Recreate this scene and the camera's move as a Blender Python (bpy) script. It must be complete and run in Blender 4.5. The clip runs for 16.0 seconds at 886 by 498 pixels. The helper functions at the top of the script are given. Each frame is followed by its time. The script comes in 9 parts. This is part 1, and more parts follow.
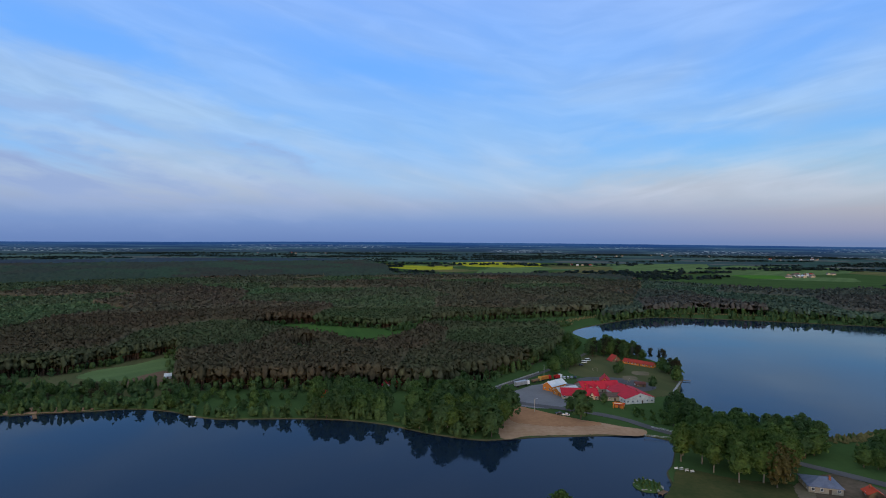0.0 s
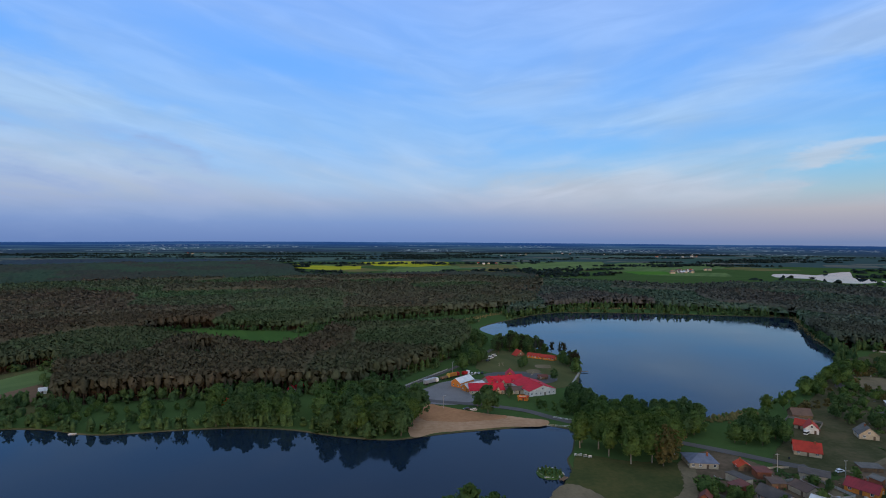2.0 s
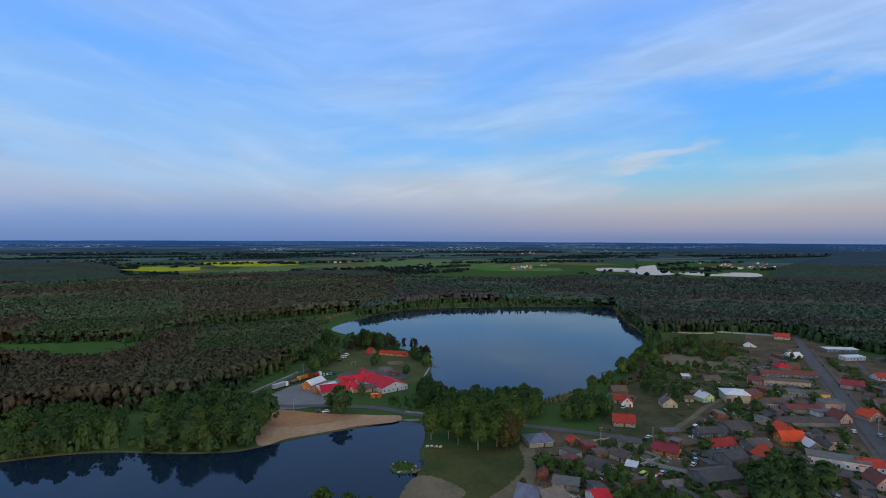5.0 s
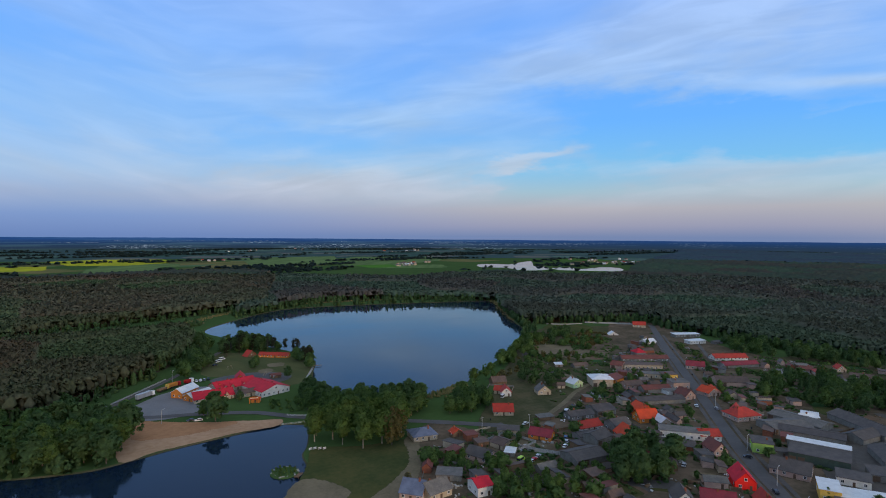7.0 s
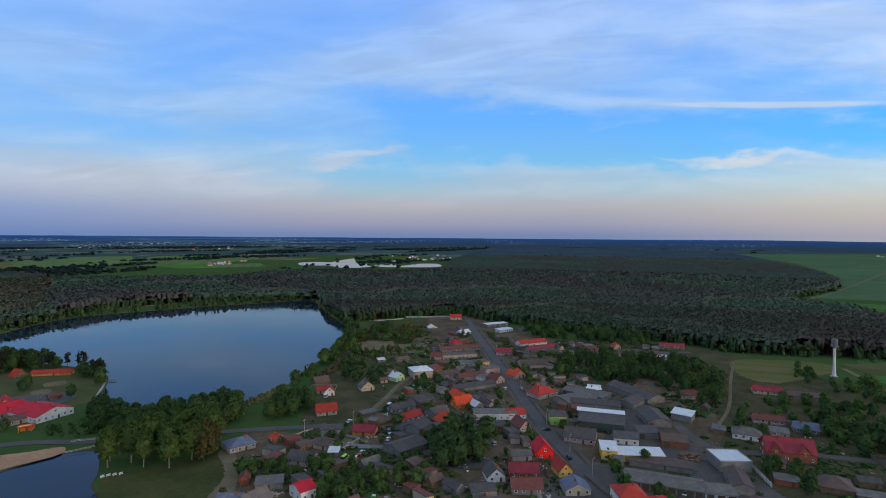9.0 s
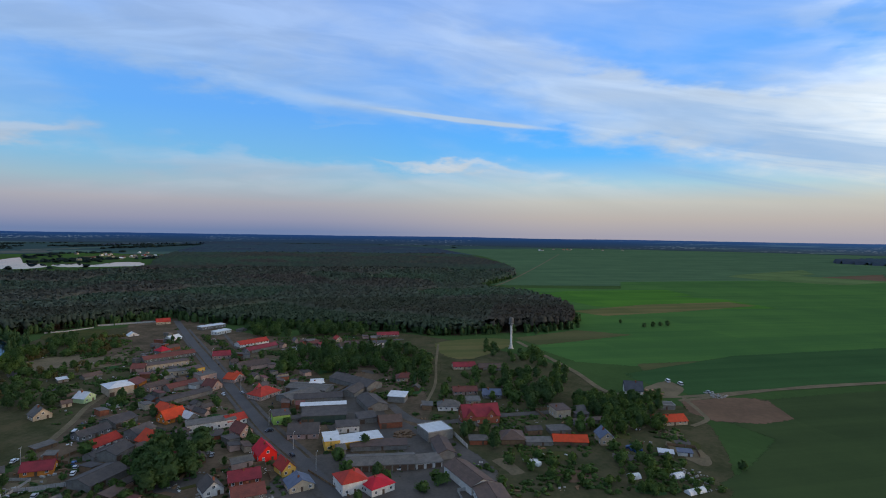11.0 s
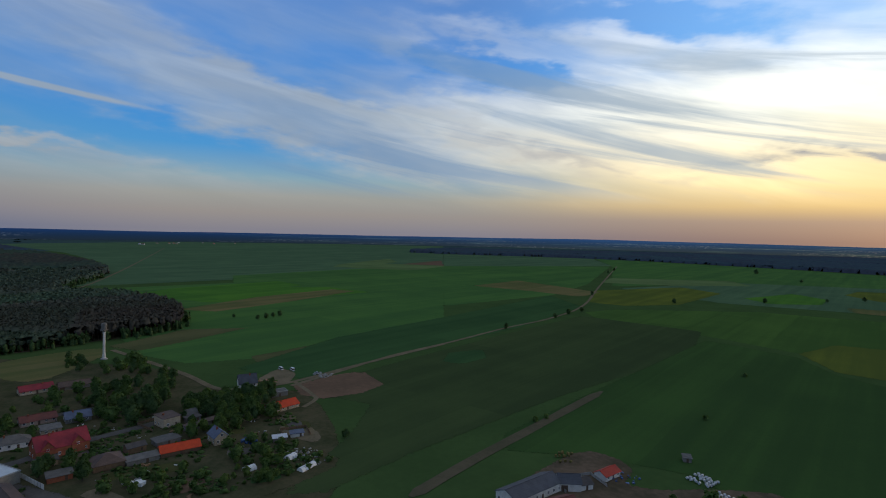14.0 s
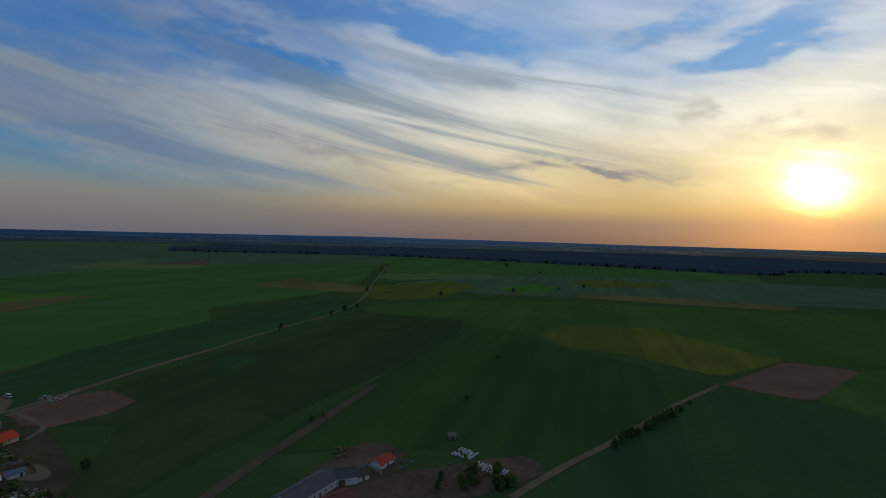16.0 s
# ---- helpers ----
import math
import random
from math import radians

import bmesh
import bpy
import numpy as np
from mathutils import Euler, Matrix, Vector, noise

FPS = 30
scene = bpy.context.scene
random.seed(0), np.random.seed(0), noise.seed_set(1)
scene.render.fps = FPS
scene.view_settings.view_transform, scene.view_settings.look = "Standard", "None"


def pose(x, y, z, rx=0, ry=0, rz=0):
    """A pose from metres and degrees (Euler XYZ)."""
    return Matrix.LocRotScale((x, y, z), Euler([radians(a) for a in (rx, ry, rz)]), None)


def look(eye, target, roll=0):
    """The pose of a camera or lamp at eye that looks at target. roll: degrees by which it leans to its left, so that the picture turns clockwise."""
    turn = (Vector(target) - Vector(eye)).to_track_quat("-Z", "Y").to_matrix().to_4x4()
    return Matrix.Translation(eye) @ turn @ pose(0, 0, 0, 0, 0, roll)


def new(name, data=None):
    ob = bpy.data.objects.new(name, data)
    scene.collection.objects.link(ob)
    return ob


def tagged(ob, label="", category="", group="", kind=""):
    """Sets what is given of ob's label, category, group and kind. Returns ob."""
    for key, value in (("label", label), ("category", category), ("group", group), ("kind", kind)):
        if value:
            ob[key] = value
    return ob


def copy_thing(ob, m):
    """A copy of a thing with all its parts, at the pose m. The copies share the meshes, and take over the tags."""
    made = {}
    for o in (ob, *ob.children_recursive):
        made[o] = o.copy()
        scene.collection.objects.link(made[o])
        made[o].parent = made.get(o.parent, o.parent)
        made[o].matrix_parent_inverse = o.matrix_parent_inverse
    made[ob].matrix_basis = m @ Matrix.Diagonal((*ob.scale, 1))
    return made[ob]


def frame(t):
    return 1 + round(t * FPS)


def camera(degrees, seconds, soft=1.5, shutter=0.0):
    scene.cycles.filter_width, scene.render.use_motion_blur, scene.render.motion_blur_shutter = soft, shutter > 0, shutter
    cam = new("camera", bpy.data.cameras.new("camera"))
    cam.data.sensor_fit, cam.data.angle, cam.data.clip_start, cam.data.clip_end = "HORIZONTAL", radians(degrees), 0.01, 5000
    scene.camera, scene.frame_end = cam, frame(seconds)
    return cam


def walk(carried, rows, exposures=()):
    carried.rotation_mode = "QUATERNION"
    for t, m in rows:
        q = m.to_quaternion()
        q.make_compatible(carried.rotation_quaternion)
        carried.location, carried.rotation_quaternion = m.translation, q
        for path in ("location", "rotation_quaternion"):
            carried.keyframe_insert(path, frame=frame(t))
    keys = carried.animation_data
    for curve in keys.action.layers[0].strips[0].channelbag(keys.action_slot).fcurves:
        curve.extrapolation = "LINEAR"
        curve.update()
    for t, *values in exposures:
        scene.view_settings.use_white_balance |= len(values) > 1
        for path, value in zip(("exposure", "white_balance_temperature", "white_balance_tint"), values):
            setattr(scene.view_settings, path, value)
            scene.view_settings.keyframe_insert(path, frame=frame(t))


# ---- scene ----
cam = camera(78.20, 16.0, 1.0)
H = 105.0
PATH = [
    (0, pose(0, 0, H, 89.119, -0.352, 0.000)),
    (0.5, pose(0, 0, H, 89.134, -0.294, -2.261)),
    (1, pose(0, 0, H, 89.113, -0.242, -4.551)),
    (1.5, pose(0, 0, H, 89.099, -0.224, -7.072)),
    (2, pose(0, 0, H, 89.093, -0.233, -9.573)),
    (2.5, pose(0, 0, H, 89.077, -0.243, -12.222)),
    (3, pose(0, 0, H, 89.043, -0.241, -14.737)),
    (3.5, pose(0, 0, H, 89.026, -0.220, -17.098)),
    (6, pose(0, 0, H, 88.824, -0.141, -30.905)),
    (6.5, pose(0, 0, H, 88.742, -0.207, -33.930)),
    (7, pose(0, 0, H, 88.682, -0.253, -37.114)),
    (7.5, pose(0, 0, H, 88.629, -0.273, -40.555)),
    (8, pose(0, 0, H, 88.581, -0.266, -44.646)),
    (10.5, pose(0, 0, H, 88.410, -0.705, -76.633)),
    (11, pose(0, 0, H, 88.374, -0.882, -84.152)),
    (11.5, pose(0, 0, H, 88.352, -1.053, -91.649)),
    (12, pose(0, 0, H, 88.380, -1.127, -99.307)),
    (12.5, pose(0, 0, H, 88.388, -1.177, -106.422)),
    (13, pose(0, 0, H, 88.372, -1.200, -112.465)),
    (13.5, pose(0, 0, H, 88.368, -1.270, -117.954)),
    (14, pose(0, 0, H, 88.404, -1.296, -123.289)),
    (14.5, pose(0, 0, H, 88.476, -1.357, -128.944)),
    (15, pose(0, 0, H, 88.539, -1.411, -134.768)),
    (15.5, pose(0, 0, H, 88.619, -1.471, -140.486)),
    (16, pose(0, 0, H, 88.681, -1.554, -146.532)),
]
# the camera stops down as it turns towards the sun
walk(cam, PATH, [(0, 0.0), (10, 0.0), (10.5, -0.05), (11.5, -0.20), (12.5, -0.40), (13.5, -0.66), (14.5, -0.93), (15.2, -1.14), (16, -1.47)])


# ---- sky, sun and exposure ----
SUN_AZ = 180.8          # degrees from +y, clockwise seen from above
SUN_EL = 5.3
SUN_DIR = Vector((math.sin(radians(SUN_AZ)) * math.cos(radians(SUN_EL)),
                  math.cos(radians(SUN_AZ)) * math.cos(radians(SUN_EL)),
                  math.sin(radians(SUN_EL))))


class Tree_of_nodes:
    """Short ways to write shader nodes."""

    def __init__(self, tree, keep=False):
        self.tree = tree
        if not keep:
            tree.nodes.clear()

    def add(self, kind, **settings):
        node = self.tree.nodes.new(kind)
        for key, value in settings.items():
            setattr(node, key, value)
        return node

    def link(self, a, b):
        self.tree.links.new(a, b)

    def put(self, socket, value):
        if isinstance(value, bpy.types.NodeSocket):
            self.link(value, socket)
        else:
            socket.default_value = value

    def math(self, op, a, b=0.0, c=0.0, clamp=False):
        node = self.add("ShaderNodeMath", operation=op, use_clamp=clamp)
        self.put(node.inputs[0], a)
        self.put(node.inputs[1], b)
        self.put(node.inputs[2], c)
        return node.outputs[0]

    def vec(self, op, a, b=(0, 0, 0)):
        node = self.add("ShaderNodeVectorMath", operation=op)
        self.put(node.inputs[0], a)
        self.put(node.inputs[1], b)
        return node.outputs["Value"] if op in ("DOT_PRODUCT", "LENGTH") else node.outputs[0]

    def mix(self, fac, a, b, blend="MIX"):
        node = self.add("ShaderNodeMix", data_type="RGBA", blend_type=blend)
        self.put(node.inputs[0], fac)
        self.put(node.inputs[6], (*a, 1) if isinstance(a, tuple) else a)
        self.put(node.inputs[7], (*b, 1) if isinstance(b, tuple) else b)
        return node.outputs[2]

    def ramp(self, fac, stops):
        node = self.add("ShaderNodeValToRGB")
        el = node.color_ramp.elements
        while len(el) < len(stops):
            el.new(0.5)
        for e, (p, c) in zip(el, stops):
            e.position, e.color = p, (*c, 1)
        self.put(node.inputs[0], fac)
        return node.outputs[0]

    def step(self, value, lo, hi, out_lo=0.0, out_hi=1.0):
        node = self.add("ShaderNodeMapRange", interpolation_type="SMOOTHSTEP")
        self.put(node.inputs[0], value)
        for k, v in zip((1, 2, 3, 4), (lo, hi, out_lo, out_hi)):
            self.put(node.inputs[k], v)
        return node.outputs[0]

    def noise(self, vector, scale, detail=4.0, rough=0.55, distort=0.0):
        node = self.add("ShaderNodeTexNoise")
        self.put(node.inputs["Vector"], vector)
        for key, value in (("Scale", scale), ("Detail", detail), ("Roughness", rough), ("Distortion", distort)):
            node.inputs[key].default_value = value
        return node.outputs[0]

    def mapping(self, vector, scale=(1, 1, 1), turn=0.0, shift=(0, 0, 0)):
        node = self.add("ShaderNodeMapping")
        self.put(node.inputs[0], vector)
        node.inputs["Location"].default_value = shift
        node.inputs["Rotation"].default_value = (0, 0, radians(turn))
        node.inputs["Scale"].default_value = scale
        return node.outputs[0]


world = bpy.data.worlds.new("evening_sky")
world.use_nodes = True
scene.world = world
w = Tree_of_nodes(world.node_tree)
way = w.vec("NORMALIZE", w.add("ShaderNodeTexCoord").outputs["Generated"])
parts_of_way = w.add("ShaderNodeSeparateXYZ")
w.link(way, parts_of_way.inputs[0])
up = w.math("MAXIMUM", parts_of_way.outputs[2], 0.0)
to_sun = w.vec("DOT_PRODUCT", way, tuple(SUN_DIR))
# thin high cloud on a flat layer, drawn out along the wind
lift = w.math("ADD", up, 0.10)
on_layer = w.vec("DIVIDE", way, w.add("ShaderNodeCombineXYZ").outputs[0])
join = on_layer.node.inputs[1].links[0].from_node
for k in range(3):
    w.link(lift, join.inputs[k])
on_layer = w.mapping(on_layer, (1, 1, 0), 10.0)
wisps = w.noise(w.mapping(on_layer, (1.15, 0.26, 0.0), 0.0, (3.1, 1.7, 0)), 1.0, 5.0, 0.52, 0.6)
veil = w.noise(w.mapping(on_layer, (0.45, 0.14, 0.0), 0.0, (0.4, 5.2, 0)), 1.0, 4.0, 0.5, 0.9)
# bearing and height in degrees, a little disturbed, for the larger cloud banks and gaps
bearing = w.math("DEGREES", w.math("ARCTAN2", parts_of_way.outputs[0], parts_of_way.outputs[1]))
bearing = w.math("ADD", bearing, w.math("MULTIPLY", w.math("LESS_THAN", bearing, -60.0), 360.0))
height = w.math("DEGREES", w.math("ARCSINE", parts_of_way.outputs[2]))
# clear sky: blue-grey low in the north, mauve and then tan towards the sun, deep blue higher up
north = w.ramp(up, [(0.0, (0.13, 0.23, 0.50)), (0.03, (0.16, 0.28, 0.58)), (0.065, (0.26, 0.38, 0.63)), (0.10, (0.30, 0.50, 0.80)), (0.16, (0.20, 0.47, 0.93)),
                    (0.30, (0.15, 0.41, 0.98)), (0.45, (0.22, 0.42, 0.94)), (0.70, (0.39, 0.47, 0.58)), (1.0, (0.41, 0.48, 0.56))])
east = w.ramp(up, [(0.0, (0.16, 0.23, 0.42)), (0.02, (0.29, 0.31, 0.45)), (0.05, (0.40, 0.40, 0.47)), (0.08, (0.33, 0.50, 0.62)), (0.12, (0.19, 0.51, 0.82)),
                   (0.20, (0.13, 0.43, 0.98)), (0.30, (0.13, 0.39, 0.98)), (0.45, (0.22, 0.42, 0.94)), (0.70, (0.39, 0.47, 0.58)), (1.0, (0.41, 0.48, 0.56))])
south = w.ramp(up, [(0.0, (0.38, 0.37, 0.45)), (0.03, (0.50, 0.46, 0.45)), (0.06, (0.53, 0.55, 0.53)), (0.09, (0.38, 0.63, 0.78)), (0.14, (0.11, 0.50, 1.06)),
                    (0.20, (0.07, 0.43, 1.12)), (0.30, (0.10, 0.42, 1.12)), (0.45, (0.22, 0.42, 0.94)), (0.70, (0.39, 0.47, 0.58)), (1.0, (0.41, 0.48, 0.56))])
cool = w.mix(w.step(bearing, 2.0, 52.0), north, east)
cool = w.mix(w.step(bearing, 66.0, 100.0), cool, south)
warm = w.ramp(up, [(0.0, (0.44, 0.30, 0.27)), (0.03, (0.66, 0.47, 0.37)), (0.055, (1.3, 0.88, 0.36)), (0.13, (1.9, 1.55, 0.85)),
                   (0.20, (1.2, 1.3, 1.15)), (0.27, (0.42, 0.95, 1.7)), (0.42, (0.34, 0.85, 1.8)), (0.70, (0.39, 0.47, 0.58)), (1.0, (0.41, 0.48, 0.56))])
clear = w.mix(w.step(to_sun, 0.52, 1.0), cool, warm)
on_dome = w.add("ShaderNodeCombineXYZ")
w.link(bearing, on_dome.inputs[0])
w.link(height, on_dome.inputs[1])
stir = w.add("ShaderNodeTexNoise")
w.link(w.mapping(on_dome.outputs[0], (0.06, 0.16, 0)), stir.inputs["Vector"])
stir.inputs["Scale"].default_value, stir.inputs["Detail"].default_value = 1.0, 5.0
stir.inputs["Roughness"].default_value = 0.6
dome = w.vec("ADD", on_dome.outputs[0], w.vec("MULTIPLY", w.vec("SUBTRACT", stir.outputs["Color"], (0.5, 0.5, 0.5)), (16.0, 7.0, 0.0)))
ripple = w.add("ShaderNodeTexNoise")
w.link(w.mapping(on_dome.outputs[0], (0.22, 0.62, 0)), ripple.inputs["Vector"])
ripple.inputs["Scale"].default_value, ripple.inputs["Detail"].default_value = 1.0, 5.0
dome = w.vec("ADD", dome, w.vec("MULTIPLY", w.vec("SUBTRACT", ripple.outputs["Color"], (0.5, 0.5, 0.5)), (9.0, 3.4, 0.0)))
# the streaks of the veil, level or gently sloping
rise = w.math("MULTIPLY", w.math("MINIMUM", bearing, 12.0), 0.20)
rise = w.math("SUBTRACT", rise, w.math("MULTIPLY", w.math("MINIMUM", w.math("MAXIMUM", w.math("SUBTRACT", bearing, 12.0), 0.0), 48.0), 0.13))
rise = w.math("ADD", rise, w.math("MULTIPLY", w.math("MAXIMUM", w.math("SUBTRACT", bearing, 80.0), 0.0), 0.20))
on_streak = w.add("ShaderNodeCombineXYZ")
w.link(bearing, on_streak.inputs[0])
w.link(w.math("ADD", height, rise), on_streak.inputs[1])
streaks = w.noise(w.mapping(on_streak.outputs[0], (0.032, 0.15, 0.0), 0.0, (2.0, 7.3, 0)), 1.0, 4.0, 0.45, 0.9)
streaks_fine = w.noise(w.mapping(on_streak.outputs[0], (0.10, 0.55, 0.0), 0.0, (5.0, 1.3, 0)), 1.0, 5.0, 0.52, 0.6)
total = {"bank": None, "shade": None}


def spread(which, az, el, long, wide, tilt, strength, calm=False):
    """A drawn-out cloud bank, or a gap where the strength is negative."""
    at = w.add("ShaderNodeMapping", vector_type="TEXTURE")
    w.link(on_dome.outputs[0] if calm else dome, at.inputs[0])
    at.inputs["Location"].default_value = (az, el, 0)
    at.inputs["Rotation"].default_value = (0, 0, radians(tilt))
    at.inputs["Scale"].default_value = (long, wide, 1)
    value = w.step(w.vec("LENGTH", at.outputs[0]), 0.0, 1.25, strength, 0.0)
    total[which] = value if total[which] is None else w.math("ADD", total[which], value)


def bank(*numbers):
    spread("bank", *numbers)


def shade(*numbers):
    spread("shade", *numbers)


bank(-34.5, 17.1, 13.7, 3.6, -12, -0.22)
bank(22.2, 9.4, 15.4, 2.7, 8, -0.25)
bank(-8.0, 17.8, 15.4, 3.0, -10, -0.12)
bank(-26.6, 12.6, 22.6, 3.0, -14, 0.2)
bank(-16.4, 5.4, 35.6, 2.4, -9, 0.16)
bank(25.7, 4.7, 24.9, 2.4, 6, 0.22)
bank(32.4, 12.3, 17.8, 3.6, 15, 0.12)
bank(-35.3, 7.1, 9.5, 1.3, -8, -0.2)
bank(66.5, 10.0, 19.6, 2.7, 3, -0.42)
bank(49.7, 5.2, 15.4, 1.8, -3, -0.2)
bank(60.2, 18.8, 17.8, 5.3, 10, 0.22)
bank(45.7, 7.6, 6.5, 1.1, 18, 0.3)
bank(69.1, 11.2, 7.1, 0.6, 7, 0.25)
bank(63.4, 10.5, 19.6, 3.0, -9, -0.42)
bank(97.2, 8.4, 17.8, 2.7, -6, -0.35)
spread("bank", 86.0, 11.7, 9.5, 0.30, -6.0, 0.55, True)
spread("bank", 74.5, 12.9, 9.0, 0.7, -5.0, 0.22, True)
bank(81.4, 7.1, 12.5, 0.6, -3, 0.32)
bank(112.0, 10.9, 24.9, 5.3, -4, 0.22)
bank(50.9, 16.4, 20.8, 3.6, -8, 0.12)
bank(76.5, 7.8, 15.4, 2.4, -5, -0.2)
bank(127.8, 15.7, 7.5, 1.8, 6, -0.16)
bank(95.4, 16.3, 33.3, 3.0, -10, 0.18)
bank(124.2, 11.4, 24.9, 2.4, -12, 0.16)
bank(118.5, 18.5, 4.2, 1.8, -20, 0.08)
bank(127.0, 21.8, 24.9, 1.8, -4, -0.22)
bank(153.8, 13.6, 22.9, 6.5, 0, 0.26)
bank(172.5, 16.6, 6.0, 1.5, 12, -0.22)
bank(177.5, 18.2, 6.5, 1.8, 18, -0.30)
bank(169.0, 19.6, 8.0, 1.0, 6, -0.18)
bank(128.0, 17.6, 13.0, 1.1, -16, -0.20)
bank(146.0, 20.4, 9.0, 1.6, -8, -0.26)
bank(112.0, 14.6, 16.0, 1.3, -12, -0.20)
bank(126.6, 16.4, 7.1, 1.6, -14, -0.14)
bank(176.5, 12.3, 15.4, 3.6, 14, 0.25)
shade(133.3, 8.6, 19.6, 1.4, -15, 0.40)
shade(160.6, 7.2, 11.3, 0.9, -5, 0.88)
shade(182.0, 9.8, 3.6, 1.4, -5, 0.75)
shade(172.4, 12.1, 3.0, 0.9, -10, 0.50)
shade(160.4, 6.9, 14.3, 0.7, -3, 0.75)
shade(141.4, 6.9, 11.9, 1.1, -14, 0.28)
shade(135.6, 9.4, 15.4, 1.6, -6, 0.25)
shade(-40.0, 5.5, 20.0, 3.8, -6, 1.0)
shade(-20.0, 4.5, 18.0, 2.4, -4, 0.6)
shade(-31.2, 10.4, 17.8, 1.5, -12, 0.5)
shade(-20.7, 7.7, 11.9, 1.0, -10, 0.5)
layers = w.math("ADD", w.math("MULTIPLY", wisps, 0.16), w.math("MULTIPLY", veil, 0.34))
layers = w.math("ADD", layers, w.math("ADD", w.math("MULTIPLY", streaks, 0.50), w.math("MULTIPLY", streaks_fine, 0.12)))
bank(118.0, 5.0, 22.0, 3.5, -6, -0.14)
bank(108.0, 20.0, 18.0, 4.0, -10, -0.10)
bank(116.0, 13.0, 22.0, 4.0, -14, -0.14)
amount = w.math("ADD", layers, total["bank"])
cover = w.math("MULTIPLY", w.step(amount, 0.30, 0.86), w.step(up, 0.03, 0.10))
cloud_cool = w.ramp(up, [(0.0, (0.36, 0.39, 0.56)), (0.06, (0.52, 0.50, 0.60)), (0.12, (0.48, 0.57, 0.71)), (0.2, (0.39, 0.57, 0.82)), (0.42, (0.37, 0.54, 0.93)), (0.70, (0.48, 0.54, 0.62))])
cloud_warm = w.ramp(up, [(0.0, (0.8, 0.42, 0.18)), (0.08, (2.6, 2.0, 0.95)), (0.2, (2.5, 2.4, 2.0)), (0.42, (1.7, 1.8, 1.95)), (0.70, (0.48, 0.54, 0.62))])
cloud_south = w.ramp(up, [(0.0, (0.50, 0.47, 0.48)), (0.06, (0.72, 0.68, 0.65)), (0.12, (0.74, 0.76, 0.77)), (0.2, (0.62, 0.73, 0.85)), (0.42, (0.56, 0.70, 0.97)), (0.70, (0.48, 0.54, 0.62))])
cloud_cool = w.mix(w.step(bearing, 50.0, 105.0), cloud_cool, cloud_south)
grain = w.step(streaks_fine, 0.3, 0.72, 0.88, 1.07)
cloud = w.vec("MULTIPLY", w.mix(w.step(to_sun, 0.30, 1.05), cloud_cool, cloud_warm), grain)
painted = w.mix(w.math("MULTIPLY", cover, 0.88), clear, cloud)
murk = w.mix(w.step(to_sun, 0.3, 0.95), (0.27, 0.38, 0.66), (0.72, 0.70, 0.68))
painted = w.mix(w.math("MULTIPLY", total["shade"], w.step(streaks_fine, 0.32, 0.60), clamp=True), painted, murk)
# long grey-blue bands that slope down towards the sun
bands = w.noise(w.mapping(on_streak.outputs[0], (0.022, 0.34, 0.0), 0.0, (1.0, 3.4, 0)), 1.0, 6.0, 0.55, 0.5)
belt = w.math("MULTIPLY", w.step(bearing, 98.0, 122.0), w.step(bearing, 158.0, 176.0, 1.0, 0.0))
belt = w.math("MULTIPLY", belt, w.math("MULTIPLY", w.step(height, 3.0, 6.5), w.step(height, 14.0, 22.0, 1.0, 0.0)))
painted = w.mix(w.math("MULTIPLY", belt, w.step(bands, 0.45, 0.62, 0.0, 0.75)), painted, w.mix(w.step(to_sun, 0.3, 0.95), (0.20, 0.42, 0.78), (0.56, 0.72, 0.88)))
# the sun behind thin cloud
near_sun = w.math("MAXIMUM", w.vec("DOT_PRODUCT", w.vec("NORMALIZE", w.vec("MULTIPLY", way, (1.0, 1.0, 1.0))), tuple(SUN_DIR)), 0.0)
halo = w.math("ADD", w.math("MULTIPLY", w.math("POWER", near_sun, 1500.0), w.step(streaks_fine, 0.35, 0.65, 5.0, 13.0)), w.math("MULTIPLY", w.math("POWER", near_sun, 120.0), 1.1))
glow = w.vec("MULTIPLY", w.mix(w.step(up, 0.02, 0.1), (0.9, 0.32, 0.05), (1.0, 0.82, 0.38)), halo)
air = w.add("ShaderNodeTexSky", sky_type="NISHITA", sun_disc=False)
air.sun_elevation, air.sun_rotation = radians(SUN_EL), radians(SUN_AZ)
lit = w.vec("ADD", w.vec("ADD", painted, glow), w.vec("MULTIPLY", air.outputs[0], (0.012, 0.012, 0.012)))
back = w.add("ShaderNodeBackground")
w.link(lit, back.inputs[0])
back.inputs[1].default_value = 1.0
w.link(back.outputs[0], w.add("ShaderNodeOutputWorld").inputs[0])

sun = new("sun", bpy.data.lights.new("sun", "SUN"))
sun.data.energy, sun.data.angle, sun.data.color = 1.0, radians(10.0), (1.0, 0.66, 0.42)
sun.matrix_world = look((0, 0, 0), -SUN_DIR)

